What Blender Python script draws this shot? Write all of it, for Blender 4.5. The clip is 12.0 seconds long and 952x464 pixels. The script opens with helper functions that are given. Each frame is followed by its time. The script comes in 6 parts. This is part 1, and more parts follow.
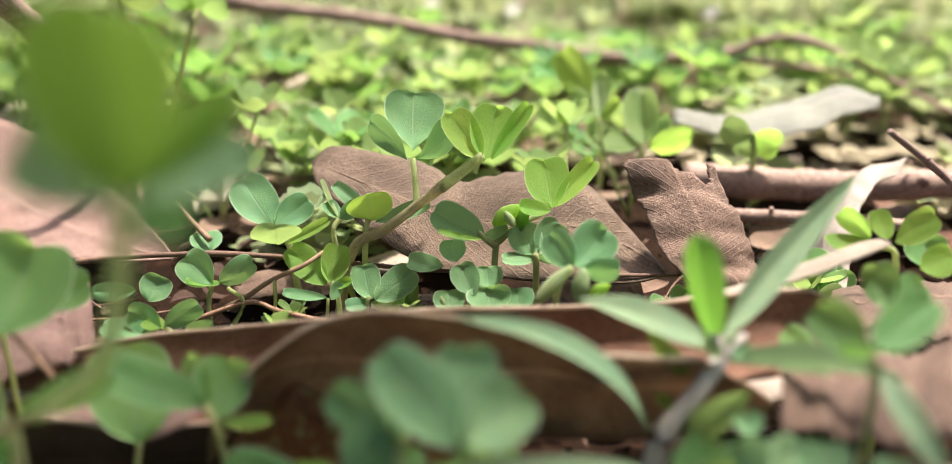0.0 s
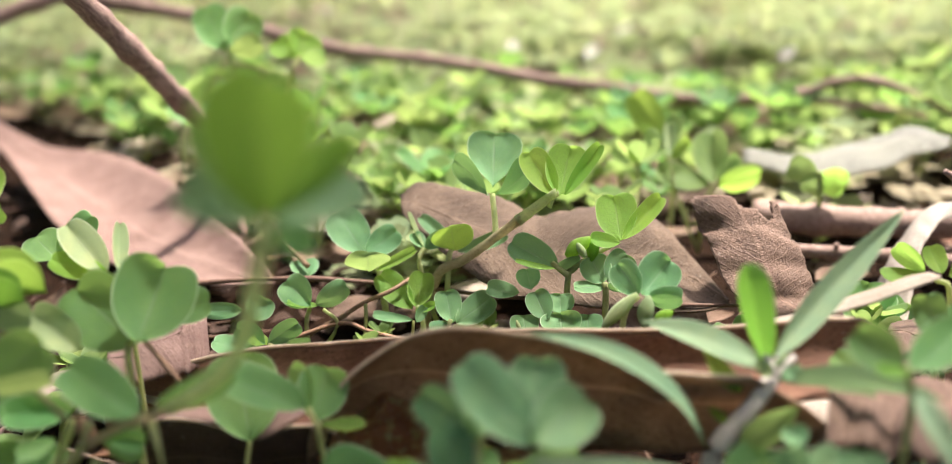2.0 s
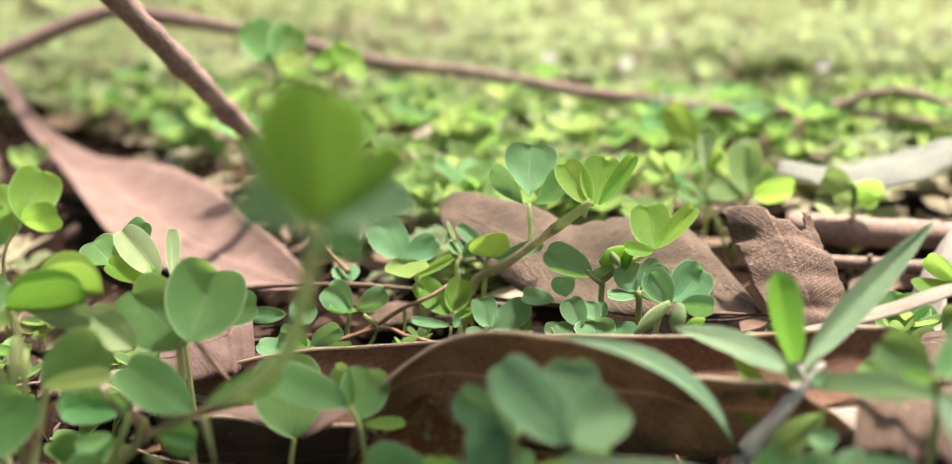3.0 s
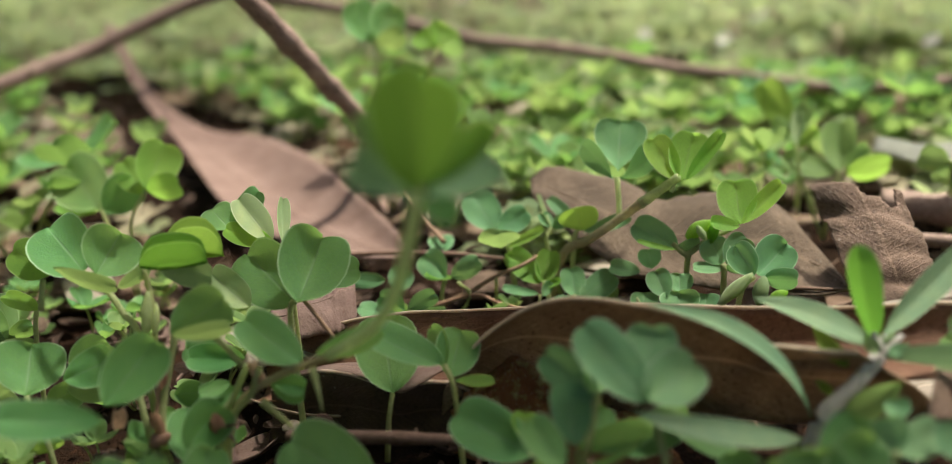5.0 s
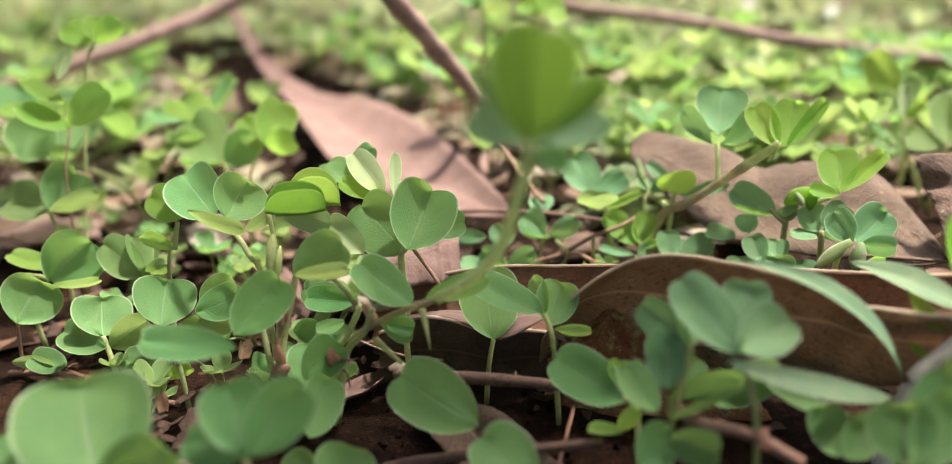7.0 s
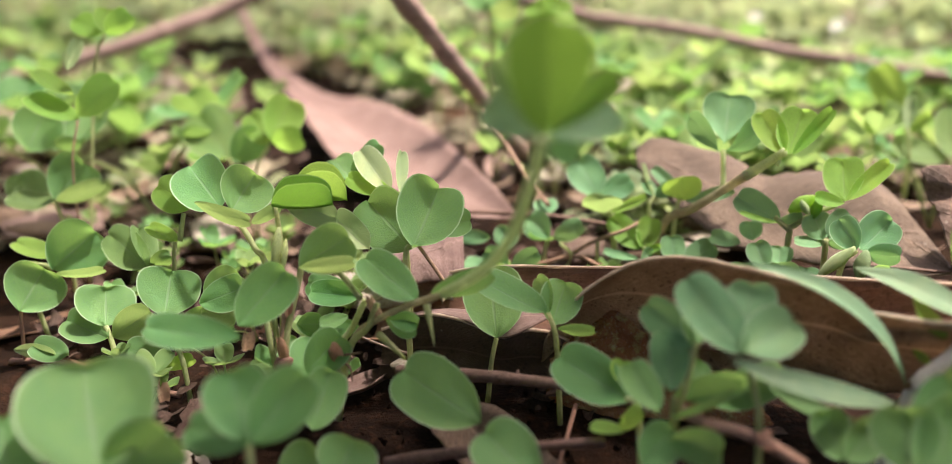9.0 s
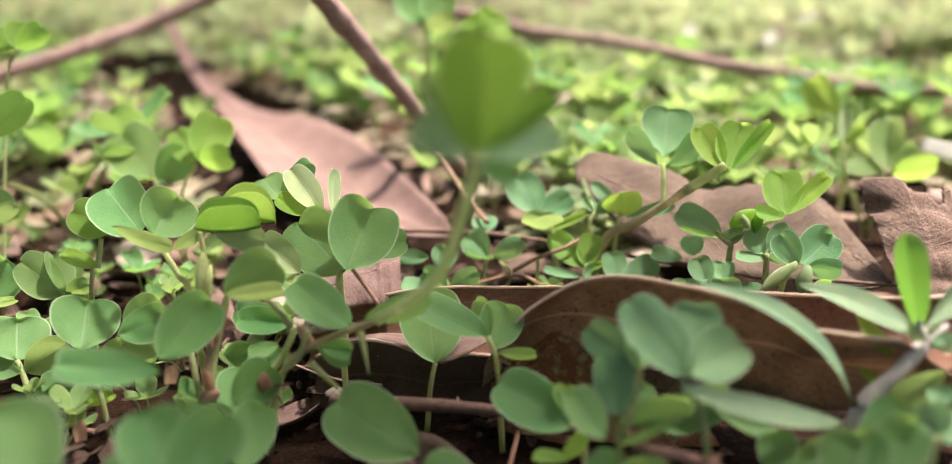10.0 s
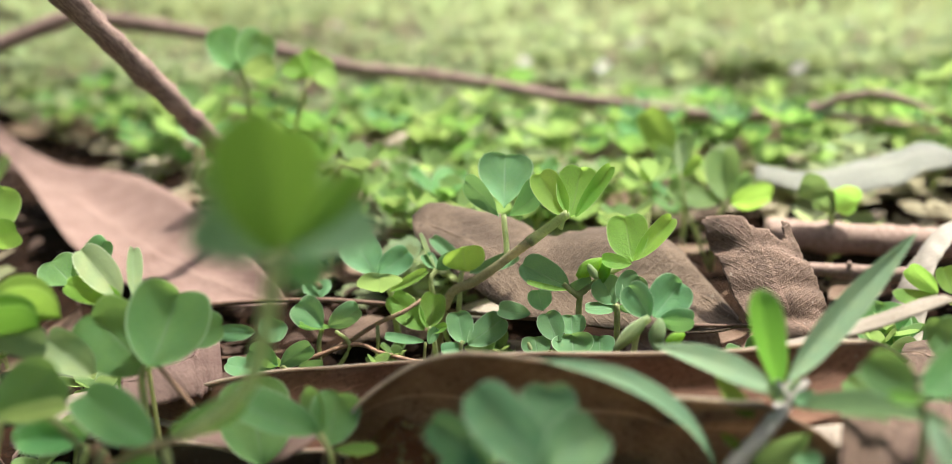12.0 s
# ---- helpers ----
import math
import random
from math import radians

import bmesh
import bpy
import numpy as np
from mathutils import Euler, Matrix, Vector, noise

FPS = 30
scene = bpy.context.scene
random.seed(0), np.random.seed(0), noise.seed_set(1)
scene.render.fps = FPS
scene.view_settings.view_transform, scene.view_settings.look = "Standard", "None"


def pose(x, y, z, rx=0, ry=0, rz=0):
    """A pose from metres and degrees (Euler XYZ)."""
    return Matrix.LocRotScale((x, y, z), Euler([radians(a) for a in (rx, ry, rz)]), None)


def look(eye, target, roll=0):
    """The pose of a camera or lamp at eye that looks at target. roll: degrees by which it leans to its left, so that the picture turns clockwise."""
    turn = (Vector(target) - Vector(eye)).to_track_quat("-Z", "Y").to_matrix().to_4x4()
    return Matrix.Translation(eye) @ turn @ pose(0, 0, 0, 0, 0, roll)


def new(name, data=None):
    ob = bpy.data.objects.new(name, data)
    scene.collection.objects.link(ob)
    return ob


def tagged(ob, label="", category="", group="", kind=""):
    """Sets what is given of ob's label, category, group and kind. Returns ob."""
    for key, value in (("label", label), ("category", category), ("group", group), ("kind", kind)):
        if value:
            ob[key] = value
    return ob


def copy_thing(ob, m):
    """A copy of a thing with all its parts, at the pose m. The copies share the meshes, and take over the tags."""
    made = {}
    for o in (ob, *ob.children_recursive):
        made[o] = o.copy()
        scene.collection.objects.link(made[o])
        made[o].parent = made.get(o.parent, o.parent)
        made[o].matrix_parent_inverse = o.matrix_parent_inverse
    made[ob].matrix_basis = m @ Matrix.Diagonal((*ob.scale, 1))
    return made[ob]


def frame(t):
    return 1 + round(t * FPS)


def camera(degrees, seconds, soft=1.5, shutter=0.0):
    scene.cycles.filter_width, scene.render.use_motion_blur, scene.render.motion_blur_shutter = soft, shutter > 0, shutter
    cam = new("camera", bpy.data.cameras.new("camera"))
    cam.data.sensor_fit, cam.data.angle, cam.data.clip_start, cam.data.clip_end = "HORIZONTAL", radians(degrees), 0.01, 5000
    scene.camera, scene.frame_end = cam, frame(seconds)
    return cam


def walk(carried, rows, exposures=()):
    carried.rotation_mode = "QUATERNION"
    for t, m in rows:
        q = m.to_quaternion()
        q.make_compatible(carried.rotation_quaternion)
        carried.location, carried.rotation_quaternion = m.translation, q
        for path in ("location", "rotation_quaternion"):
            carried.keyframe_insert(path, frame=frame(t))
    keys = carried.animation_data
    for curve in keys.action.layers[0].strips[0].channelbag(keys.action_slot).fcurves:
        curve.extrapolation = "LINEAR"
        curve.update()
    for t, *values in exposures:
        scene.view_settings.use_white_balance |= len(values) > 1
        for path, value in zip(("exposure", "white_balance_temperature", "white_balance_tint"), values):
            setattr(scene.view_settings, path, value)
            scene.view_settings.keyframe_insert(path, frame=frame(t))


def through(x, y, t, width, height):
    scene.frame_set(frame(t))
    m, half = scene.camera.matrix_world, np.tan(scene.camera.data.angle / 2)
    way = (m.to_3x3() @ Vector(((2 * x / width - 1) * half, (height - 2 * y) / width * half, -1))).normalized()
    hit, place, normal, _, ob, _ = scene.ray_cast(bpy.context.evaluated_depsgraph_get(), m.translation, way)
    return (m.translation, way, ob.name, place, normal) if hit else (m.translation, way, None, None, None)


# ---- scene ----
# All lengths below are in centimetres, scaled by U to metres.
U = 0.01
cam = camera(55.82, 12.0, soft=0.7)
cam.data.dof.use_dof = True
cam.data.dof.focus_distance = 15.7 * U
cam.data.dof.aperture_fstop = 8.8
ROWS = [
    (0.0, 0.042, -0.192, 7.620, 68.09, -0.26, 0.21),
    (0.5, -0.012, -0.307, 7.660, 68.28, -0.27, 0.55),
    (1.0, -0.019, -0.560, 7.720, 68.59, -0.20, 1.68),
    (1.5, 0.106, -1.212, 7.962, 70.31, 0.74, 3.50),
    (2.0, 0.124, -1.458, 7.984, 70.46, 0.83, 5.13),
    (2.5, 0.065, -1.566, 7.893, 70.89, 0.46, 5.87),
    (3.0, 0.140, -1.904, 8.093, 71.19, 1.19, 7.36),
    (5.0, 0.330, -2.657, 8.272, 69.86, 2.41, 13.26),
    (5.5, 0.359, -2.828, 8.345, 69.03, 2.81, 14.97),
    (6.0, 0.345, -2.966, 8.308, 68.91, 2.89, 16.65),
    (6.5, 0.383, -3.275, 8.287, 68.81, 2.95, 18.23),
    (7.0, 0.334, -3.467, 8.295, 68.31, 2.65, 19.28),
    (9.0, 0.256, -3.599, 8.128, 68.95, 1.28, 19.75),
    (9.5, 0.245, -3.275, 8.081, 69.45, 1.15, 17.73),
    (10.0, 0.162, -3.043, 8.046, 69.71, 0.87, 15.96),
    (10.5, 0.204, -2.871, 8.101, 70.32, 1.06, 14.44),
    (11.0, 0.227, -2.220, 8.264, 70.48, 1.35, 11.06),
    (11.5, 0.286, -1.825, 8.312, 71.49, 1.60, 8.30),
    (12.0, 0.150, -1.436, 8.177, 71.19, 1.32, 5.81),
]
EXPOSURES = [(0.0, 1.19, 6500, 11),
             (0.5, 1.23, 6500, 11),
             (1.0, 1.27, 6480, 11),
             (1.5, 1.16, 6480, 11),
             (2.0, 1.19, 6450, 12),
             (2.5, 1.37, 6450, 12),
             (3.0, 1.20, 6480, 8),
             (3.2, 1.10, 6480, 7),
             (4.8, 0.54, 6500, 2),
             (5.0, 0.49, 6500, 0),
             (5.5, 0.96, 6500, 8),
             (6.0, 1.35, 6500, 14),
             (6.5, 1.33, 6500, 13),
             (7.0, 1.21, 6500, 11),
             (9.0, 1.18, 6500, 15),
             (9.5, 1.06, 6500, 16),
             (10.0, 1.24, 6500, 16),
             (10.5, 1.19, 6500, 16),
             (10.7, 1.00, 6500, 12),
             (11.0, 0.71, 6550, 6),
             (11.5, 0.99, 6280, 5),
             (12.0, 1.00, 6200, 3)]
walk(cam, [(t, pose(x * U, y * U, z * U, rx, ry, rz)) for t, x, y, z, rx, ry, rz in ROWS], EXPOSURES)

# ---- daylight ----
SUN_UP, SUN_ROUND = 68.0, 45.0
world = bpy.data.worlds.new("sky")
scene.world = world
world.use_nodes = True
sky = world.node_tree.nodes.new("ShaderNodeTexSky")
sky.sky_type, sky.sun_disc = "NISHITA", False
sky.sun_elevation, sky.sun_rotation = radians(SUN_UP), radians(SUN_ROUND)
sky.air_density, sky.dust_density, sky.ozone_density = 0.6, 7.0, 0.3
backing = world.node_tree.nodes["Background"]
backing.inputs["Strength"].default_value = 0.13
world.node_tree.links.new(sky.outputs[0], backing.inputs[0])
sun = new("sun", bpy.data.lights.new("sun", "SUN"))
sun.data.energy, sun.data.angle, sun.data.color = 4.7, radians(3.0), (1.0, 0.95, 0.86)
e, a = radians(SUN_UP), radians(SUN_ROUND)
sun.matrix_world = look(Vector((math.sin(a) * math.cos(e), math.cos(a) * math.cos(e), math.sin(e))), (0, 0, 0))


# ---- materials ----
class Net:
    """Short hand for node trees."""

    def __init__(self, name):
        self.mat = bpy.data.materials.new(name)
        self.mat.use_nodes = True
        self.tree = self.mat.node_tree
        self.tree.nodes.clear()
        self.out = self.tree.nodes.new("ShaderNodeOutputMaterial")

    def node(self, kind, **sockets):
        n = self.tree.nodes.new(kind)
        for k, v in sockets.items():
            self.put(n, k, v)
        return n

    def put(self, n, k, v):
        s = n.inputs[int(k[1:])] if k[0] == "i" and k[1:].isdigit() else n.inputs[k.replace("_", " ")]
        if isinstance(v, bpy.types.NodeSocket):
            self.tree.links.new(v, s)
        else:
            s.default_value = v

    def math(self, op, x, y=0.0, z=0.0):
        n = self.tree.nodes.new("ShaderNodeMath")
        n.operation = op
        for k, v in enumerate((x, y, z)):
            self.put(n, f"i{k}", v)
        return n.outputs[0]

    def ramp(self, v, lo, hi, out0=0.0, out1=1.0):
        n = self.tree.nodes.new("ShaderNodeMapRange")
        n.interpolation_type = "SMOOTHSTEP"
        for k, w in enumerate((v, lo, hi, out0, out1)):
            self.put(n, f"i{k}", w)
        return n.outputs[0]

    def mix(self, f, x, y, how="MIX"):
        n = self.tree.nodes.new("ShaderNodeMix")
        n.data_type, n.blend_type = "RGBA", how
        for k, v in ((0, f), (6, x), (7, y)):
            if isinstance(v, bpy.types.NodeSocket):
                self.tree.links.new(v, n.inputs[k])
            else:
                n.inputs[k].default_value = v if k == 0 else (*v, 1.0)
        return n.outputs[2]

    def noise(self, vec, scale, detail=4.0, rough=0.6):
        n = self.node("ShaderNodeTexNoise", Scale=scale, Detail=detail, Roughness=rough)
        self.tree.links.new(vec, n.inputs["Vector"])
        return n.outputs[0]

    def scaled(self, vec, x, y, z):
        n = self.tree.nodes.new("ShaderNodeMapping")
        self.tree.links.new(vec, n.inputs["Vector"])
        n.inputs["Scale"].default_value = (x, y, z)
        return n.outputs[0]

    def uv(self):
        n = self.tree.nodes.new("ShaderNodeTexCoord")
        s = self.tree.nodes.new("ShaderNodeSeparateXYZ")
        self.tree.links.new(n.outputs["UV"], s.inputs[0])
        return n, s.outputs[0], s.outputs[1]

    def bump(self, height, strength, distance):
        n = self.node("ShaderNodeBump", Strength=strength, Distance=distance)
        self.tree.links.new(height, n.inputs["Height"])
        return n.outputs[0]


def jitter(net, colour, hue=0.02, value=0.3, island=False):
    """Varies a colour a little from piece to piece."""
    if island:
        r = net.tree.nodes.new("ShaderNodeNewGeometry").outputs["Random Per Island"]
    else:
        r = net.tree.nodes.new("ShaderNodeObjectInfo").outputs["Random"]
    h = net.node("ShaderNodeHueSaturation", Color=colour)
    net.put(h, "Value", net.ramp(r, 0, 1, 1 - value / 2, 1 + value / 2))
    net.put(h, "Hue", net.math("MULTIPLY_ADD", net.math("FRACT", net.math("MULTIPLY", r, 7.31)), hue * 2, 0.5 - hue))
    return h.outputs[0]


def green(name, top, through, rim, shine=0.55, share=0.42, island=False):
    """A thin living leaf: veined blade, pale margin, light coming through."""
    n = Net(name)
    tc, u, v = n.uv()
    off = n.math("ABSOLUTE", n.math("SUBTRACT", u, 0.5))
    off = n.math("MULTIPLY", off, 2.0)
    side = n.math("FRACT", n.math("SUBTRACT", n.math("MULTIPLY", v, 8.0), n.math("MULTIPLY", off, 2.4)))
    side = n.math("ABSOLUTE", n.math("SUBTRACT", side, 0.5))
    side = n.ramp(side, 0.0, 0.09, 1.0, 0.0)
    mid = n.ramp(off, 0.015, 0.07, 1.0, 0.0)
    vein = n.math("MAXIMUM", mid, n.math("MULTIPLY", side, 0.38))
    edge = n.ramp(off, 0.94, 0.985)
    fine = n.noise(tc.outputs["Object"], 2600.0, 3.0)
    broad = n.noise(tc.outputs["Object"], 330.0, 3.0)
    col = n.mix(n.ramp(broad, 0.35, 0.7), top, tuple(c * k for c, k in zip(top, (1.25, 1.12, 1.05))))
    col = n.mix(n.math("MULTIPLY", n.ramp(fine, 0.4, 0.75), 0.15), col, tuple(c * 0.62 for c in top))
    spot = n.ramp(n.noise(tc.outputs["Object"], 700.0, 2.0), 0.72, 0.78)
    col = n.mix(n.math("MULTIPLY", spot, 0.35), col, (0.33, 0.32, 0.12))
    net = n.node("ShaderNodeTexVoronoi", Scale=2300.0)
    net.feature = "DISTANCE_TO_EDGE"
    n.tree.links.new(tc.outputs["Object"], net.inputs["Vector"])
    mesh = n.ramp(net.outputs["Distance"], 0.0, 0.12, 1.0, 0.0)
    col = n.mix(n.math("MULTIPLY", mesh, 0.15), col, rim)
    col = n.mix(n.math("MULTIPLY", vein, 0.3), col, rim)
    col = n.mix(n.math("MULTIPLY", edge, 0.8), col, tuple(min(1, c * 1.35) for c in rim))
    col = jitter(n, col, 0.035 if island else 0.014, 0.65 if island else 0.36, island)
    thr = n.mix(n.math("MULTIPLY", n.math("MAXIMUM", vein, n.math("MULTIPLY", mesh, 0.9)), 0.6), through, tuple(c * 0.55 for c in through))
    thr = jitter(n, thr, 0.012, 0.3, island)
    relief = n.math("ADD", n.math("MULTIPLY", n.math("MAXIMUM", vein, n.math("MULTIPLY", mesh, 0.5)), -0.7), n.math("MULTIPLY", fine, 0.6))
    bump = n.bump(relief, 0.3, 0.0003)
    face = n.node("ShaderNodeBsdfPrincipled", Base_Color=col, Roughness=shine, Normal=bump)
    face.inputs["Specular IOR Level"].default_value = 0.17
    lit = n.node("ShaderNodeBsdfTranslucent", Color=thr, Normal=bump)
    both = n.node("ShaderNodeMixShader", i0=share, i1=face.outputs[0], i2=lit.outputs[0])
    n.tree.links.new(both.outputs[0], n.out.inputs[0])
    return n.mat


def stalky(name, low, high, scale=500.0, rough=0.6, share=0.0):
    """Stems and twigs: streaks along the length, knots and grain."""
    n = Net(name)
    tc, u, v = n.uv()
    streak = n.noise(n.scaled(tc.outputs["UV"], 9.0, 1.2, 1.0), 5.0, 6.0)
    grain = n.noise(tc.outputs["Object"], scale * 5, 4.0)
    blot = n.noise(tc.outputs["Object"], scale * 0.5, 3.0)
    col = n.mix(n.ramp(streak, 0.3, 0.7), low, high)
    col = n.mix(n.math("MULTIPLY", n.ramp(grain, 0.45, 0.7), 0.4), col, tuple(c * 0.45 for c in low))
    col = n.mix(n.math("MULTIPLY", n.ramp(blot, 0.5, 0.72), 0.45), col, tuple(min(1, c * 1.35) for c in high))
    col = jitter(n, col, 0.015, 0.3)
    bump = n.bump(n.math("ADD", streak, n.math("MULTIPLY", grain, 0.5)), 0.5, 0.00015)
    face = n.node("ShaderNodeBsdfPrincipled", Base_Color=col, Roughness=rough, Normal=bump)
    face.inputs["Specular IOR Level"].default_value = 0.25
    last = face
    if share:
        lit = n.node("ShaderNodeBsdfTranslucent", Color=col)
        last = n.node("ShaderNodeMixShader", i0=share, i1=face.outputs[0], i2=lit.outputs[0])
    n.tree.links.new(last.outputs[0], n.out.inputs[0])
    return n.mat


def dead(name, low, high, speck, share=0.12, ribs=26.0, net=0.45):
    """A fallen leaf: long fibres, fine side ribs, specks of mould, blotches."""
    n = Net(name)
    tc, u, v = n.uv()
    off = n.math("ABSOLUTE", n.math("SUBTRACT", u, 0.5))
    wob = n.noise(tc.outputs["Object"], 160.0, 3.0)
    rib = n.math("FRACT", n.math("ADD", n.math("SUBTRACT", n.math("MULTIPLY", v, ribs), n.math("MULTIPLY", off, 9.0)), n.math("MULTIPLY", wob, 1.6)))
    rib = n.ramp(n.math("ABSOLUTE", n.math("SUBTRACT", rib, 0.5)), 0.0, 0.12, 1.0, 0.0)
    mid = n.ramp(off, 0.008, 0.03, 1.0, 0.0)
    blot = n.noise(tc.outputs["Object"], 110.0, 5.0, 0.65)
    grain = n.noise(tc.outputs["Object"], 1900.0, 4.0)
    fibre = n.noise(n.scaled(tc.outputs["UV"], 40.0, 3.0, 1.0), 4.0, 5.0)
    col = n.mix(n.ramp(blot, 0.3, 0.72), low, high)
    col = n.mix(n.math("MULTIPLY", n.ramp(fibre, 0.4, 0.75), 0.35), col, tuple(c * 0.6 for c in low))
    col = n.mix(n.math("MULTIPLY", n.ramp(grain, 0.5, 0.72), 0.4), col, tuple(c * 0.55 for c in low))
    cell = n.node("ShaderNodeTexVoronoi", Scale=1150.0)
    cell.feature = "DISTANCE_TO_EDGE"
    warp = n.node("ShaderNodeTexNoise", Scale=420.0, Detail=4.0)
    n.tree.links.new(tc.outputs["Object"], warp.inputs["Vector"])
    bent = n.tree.nodes.new("ShaderNodeVectorMath")
    bent.operation = "MULTIPLY_ADD"
    n.tree.links.new(warp.outputs["Color"], bent.inputs[0])
    bent.inputs[1].default_value = (0.004, 0.004, 0.004)
    n.tree.links.new(tc.outputs["Object"], bent.inputs[2])
    n.tree.links.new(bent.outputs[0], cell.inputs["Vector"])
    crack = n.math("MULTIPLY", n.ramp(cell.outputs["Distance"], 0.0, 0.2, 1.0, 0.0), n.ramp(blot, 0.35, 0.6))
    col = n.mix(n.math("MULTIPLY", crack, net), col, tuple(c * 0.42 for c in low))
    spots = n.ramp(n.noise(tc.outputs["Object"], 1100.0, 3.0), 0.58, 0.66)
    col = n.mix(n.math("MULTIPLY", spots, 0.6), col, speck)
    pale = n.ramp(n.noise(tc.outputs["Object"], 520.0, 2.0), 0.7, 0.76)
    col = n.mix(n.math("MULTIPLY", pale, 0.35), col, (0.55, 0.47, 0.38))
    col = n.mix(n.math("MULTIPLY", n.math("MAXIMUM", mid, n.math("MULTIPLY", rib, 0.3)), 0.5), col, tuple(min(1, c * 1.3) for c in high))
    col = jitter(n, col, 0.012, 0.3)
    high_ = n.math("ADD", n.math("SUBTRACT", n.math("MULTIPLY", grain, 0.8), n.math("MULTIPLY", crack, net * 1.5)), n.math("ADD", n.math("MULTIPLY", rib, 0.5), fibre))
    bump = n.bump(high_, 0.35 + net, 0.0005)
    face = n.node("ShaderNodeBsdfPrincipled", Base_Color=col, Roughness=0.62, Normal=bump)
    face.inputs["Specular IOR Level"].default_value = 0.25
    lit = n.node("ShaderNodeBsdfTranslucent", Color=col)
    both = n.node("ShaderNodeMixShader", i0=share, i1=face.outputs[0], i2=lit.outputs[0])
    n.tree.links.new(both.outputs[0], n.out.inputs[0])
    return n.mat


def soil_mat(name, gain, tint):
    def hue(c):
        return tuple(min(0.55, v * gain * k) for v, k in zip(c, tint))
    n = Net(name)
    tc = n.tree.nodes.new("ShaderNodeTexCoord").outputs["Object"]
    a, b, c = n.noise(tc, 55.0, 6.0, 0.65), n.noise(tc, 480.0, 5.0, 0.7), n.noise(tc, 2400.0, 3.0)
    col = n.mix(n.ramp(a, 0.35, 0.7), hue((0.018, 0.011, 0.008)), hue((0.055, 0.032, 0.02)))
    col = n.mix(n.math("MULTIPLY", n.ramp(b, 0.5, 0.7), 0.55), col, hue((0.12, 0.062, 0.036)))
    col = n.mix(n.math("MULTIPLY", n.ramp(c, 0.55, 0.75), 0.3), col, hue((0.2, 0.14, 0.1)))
    bump = n.bump(n.math("ADD", b, n.math("MULTIPLY", c, 0.5)), 0.9, 0.0012)
    far = n.node("ShaderNodeBsdfPrincipled", Base_Color=col, Roughness=0.95, Normal=bump)
    far.inputs["Specular IOR Level"].default_value = 0.08
    n.tree.links.new(far.outputs[0], n.out.inputs[0])
    return n.mat


TOP = green("leaf_top", (0.124, 0.288, 0.1), (0.32, 0.51, 0.112), (0.46, 0.57, 0.36), share=0.46)
YOUNG = green("leaf_young", (0.185, 0.37, 0.068), (0.43, 0.65, 0.11), (0.54, 0.63, 0.28), share=0.62)
TALL = green("leaf_tall", (0.13, 0.29, 0.05), (0.24, 0.45, 0.055), (0.48, 0.58, 0.3), share=0.55)
BRIGHT = green("leaf_bright", (0.2, 0.4, 0.06), (0.44, 0.66, 0.09), (0.5, 0.62, 0.26), share=0.55)
PALE = green("leaf_downy", (0.32, 0.42, 0.21), (0.4, 0.52, 0.18), (0.62, 0.67, 0.47), 0.6)
GREY = green("leaf_grey_green", (0.19, 0.36, 0.175), (0.32, 0.48, 0.18), (0.42, 0.52, 0.36), 0.6, 0.34)
TEAL = green("leaf_teal", (0.14, 0.315, 0.142), (0.3, 0.5, 0.14), (0.46, 0.57, 0.38), share=0.36)
FROST = green("leaf_frosted", (0.24, 0.385, 0.225), (0.32, 0.47, 0.2), (0.5, 0.58, 0.42), 0.65, 0.33)
FIELD = green("leaf_field", (0.26, 0.325, 0.18), (0.45, 0.52, 0.235), (0.46, 0.52, 0.32), island=True, share=0.55)
SPRIG = green("leaf_sprig", (0.185, 0.305, 0.105), (0.37, 0.5, 0.145), (0.46, 0.55, 0.31), share=0.54)
# grass green paled to stand in for the bright, hazy far field
GRASS = green("grass_blade_hazed", (0.38, 0.43, 0.2), (0.54, 0.6, 0.26), (0.52, 0.55, 0.32), island=True, share=0.45)
# dark, dense leaves for the crowns of the added unseen trees
CANOPY = green("leaf_canopy", (0.06, 0.12, 0.04), (0.12, 0.2, 0.04), (0.12, 0.16, 0.08), share=0.15)
# white for the small flecks that imitate highlights
WHITE_FLECK = green("petal", (0.75, 0.74, 0.7), (0.7, 0.7, 0.62), (0.8, 0.8, 0.76), share=0.3)
TAWNY = stalky("stalk_tawny", (0.56, 0.47, 0.28), (0.72, 0.67, 0.43), share=0.6)
STALK = stalky("stalk_green", (0.42, 0.47, 0.2), (0.6, 0.62, 0.33), share=0.55)
LEMON = stalky("stalk_pale", (0.58, 0.64, 0.32), (0.74, 0.79, 0.47), share=0.68)
RED = stalky("stalk_reddish", (0.22, 0.115, 0.075), (0.37, 0.23, 0.15))
STRAW = stalky("stalk_brown", (0.14, 0.075, 0.055), (0.28, 0.17, 0.12))
DOWNY = stalky("stalk_downy", (0.8, 0.69, 0.61), (0.92, 0.84, 0.77), 700.0, 0.8, 0.15)
BARK = stalky("bark", (0.19, 0.12, 0.095), (0.42, 0.3, 0.245), 260.0, 0.8)
DARKBARK = stalky("bark_dark", (0.1, 0.06, 0.043), (0.24, 0.155, 0.115), 260.0, 0.8)
TAN = dead("dead_tan", (0.2, 0.125, 0.098), (0.32, 0.215, 0.175), (0.15, 0.085, 0.06), net=0.12)
BROWN = dead("dead_brown", (0.125, 0.081, 0.056), (0.295, 0.2, 0.142), (0.055, 0.035, 0.023), 0.15, net=0.26)
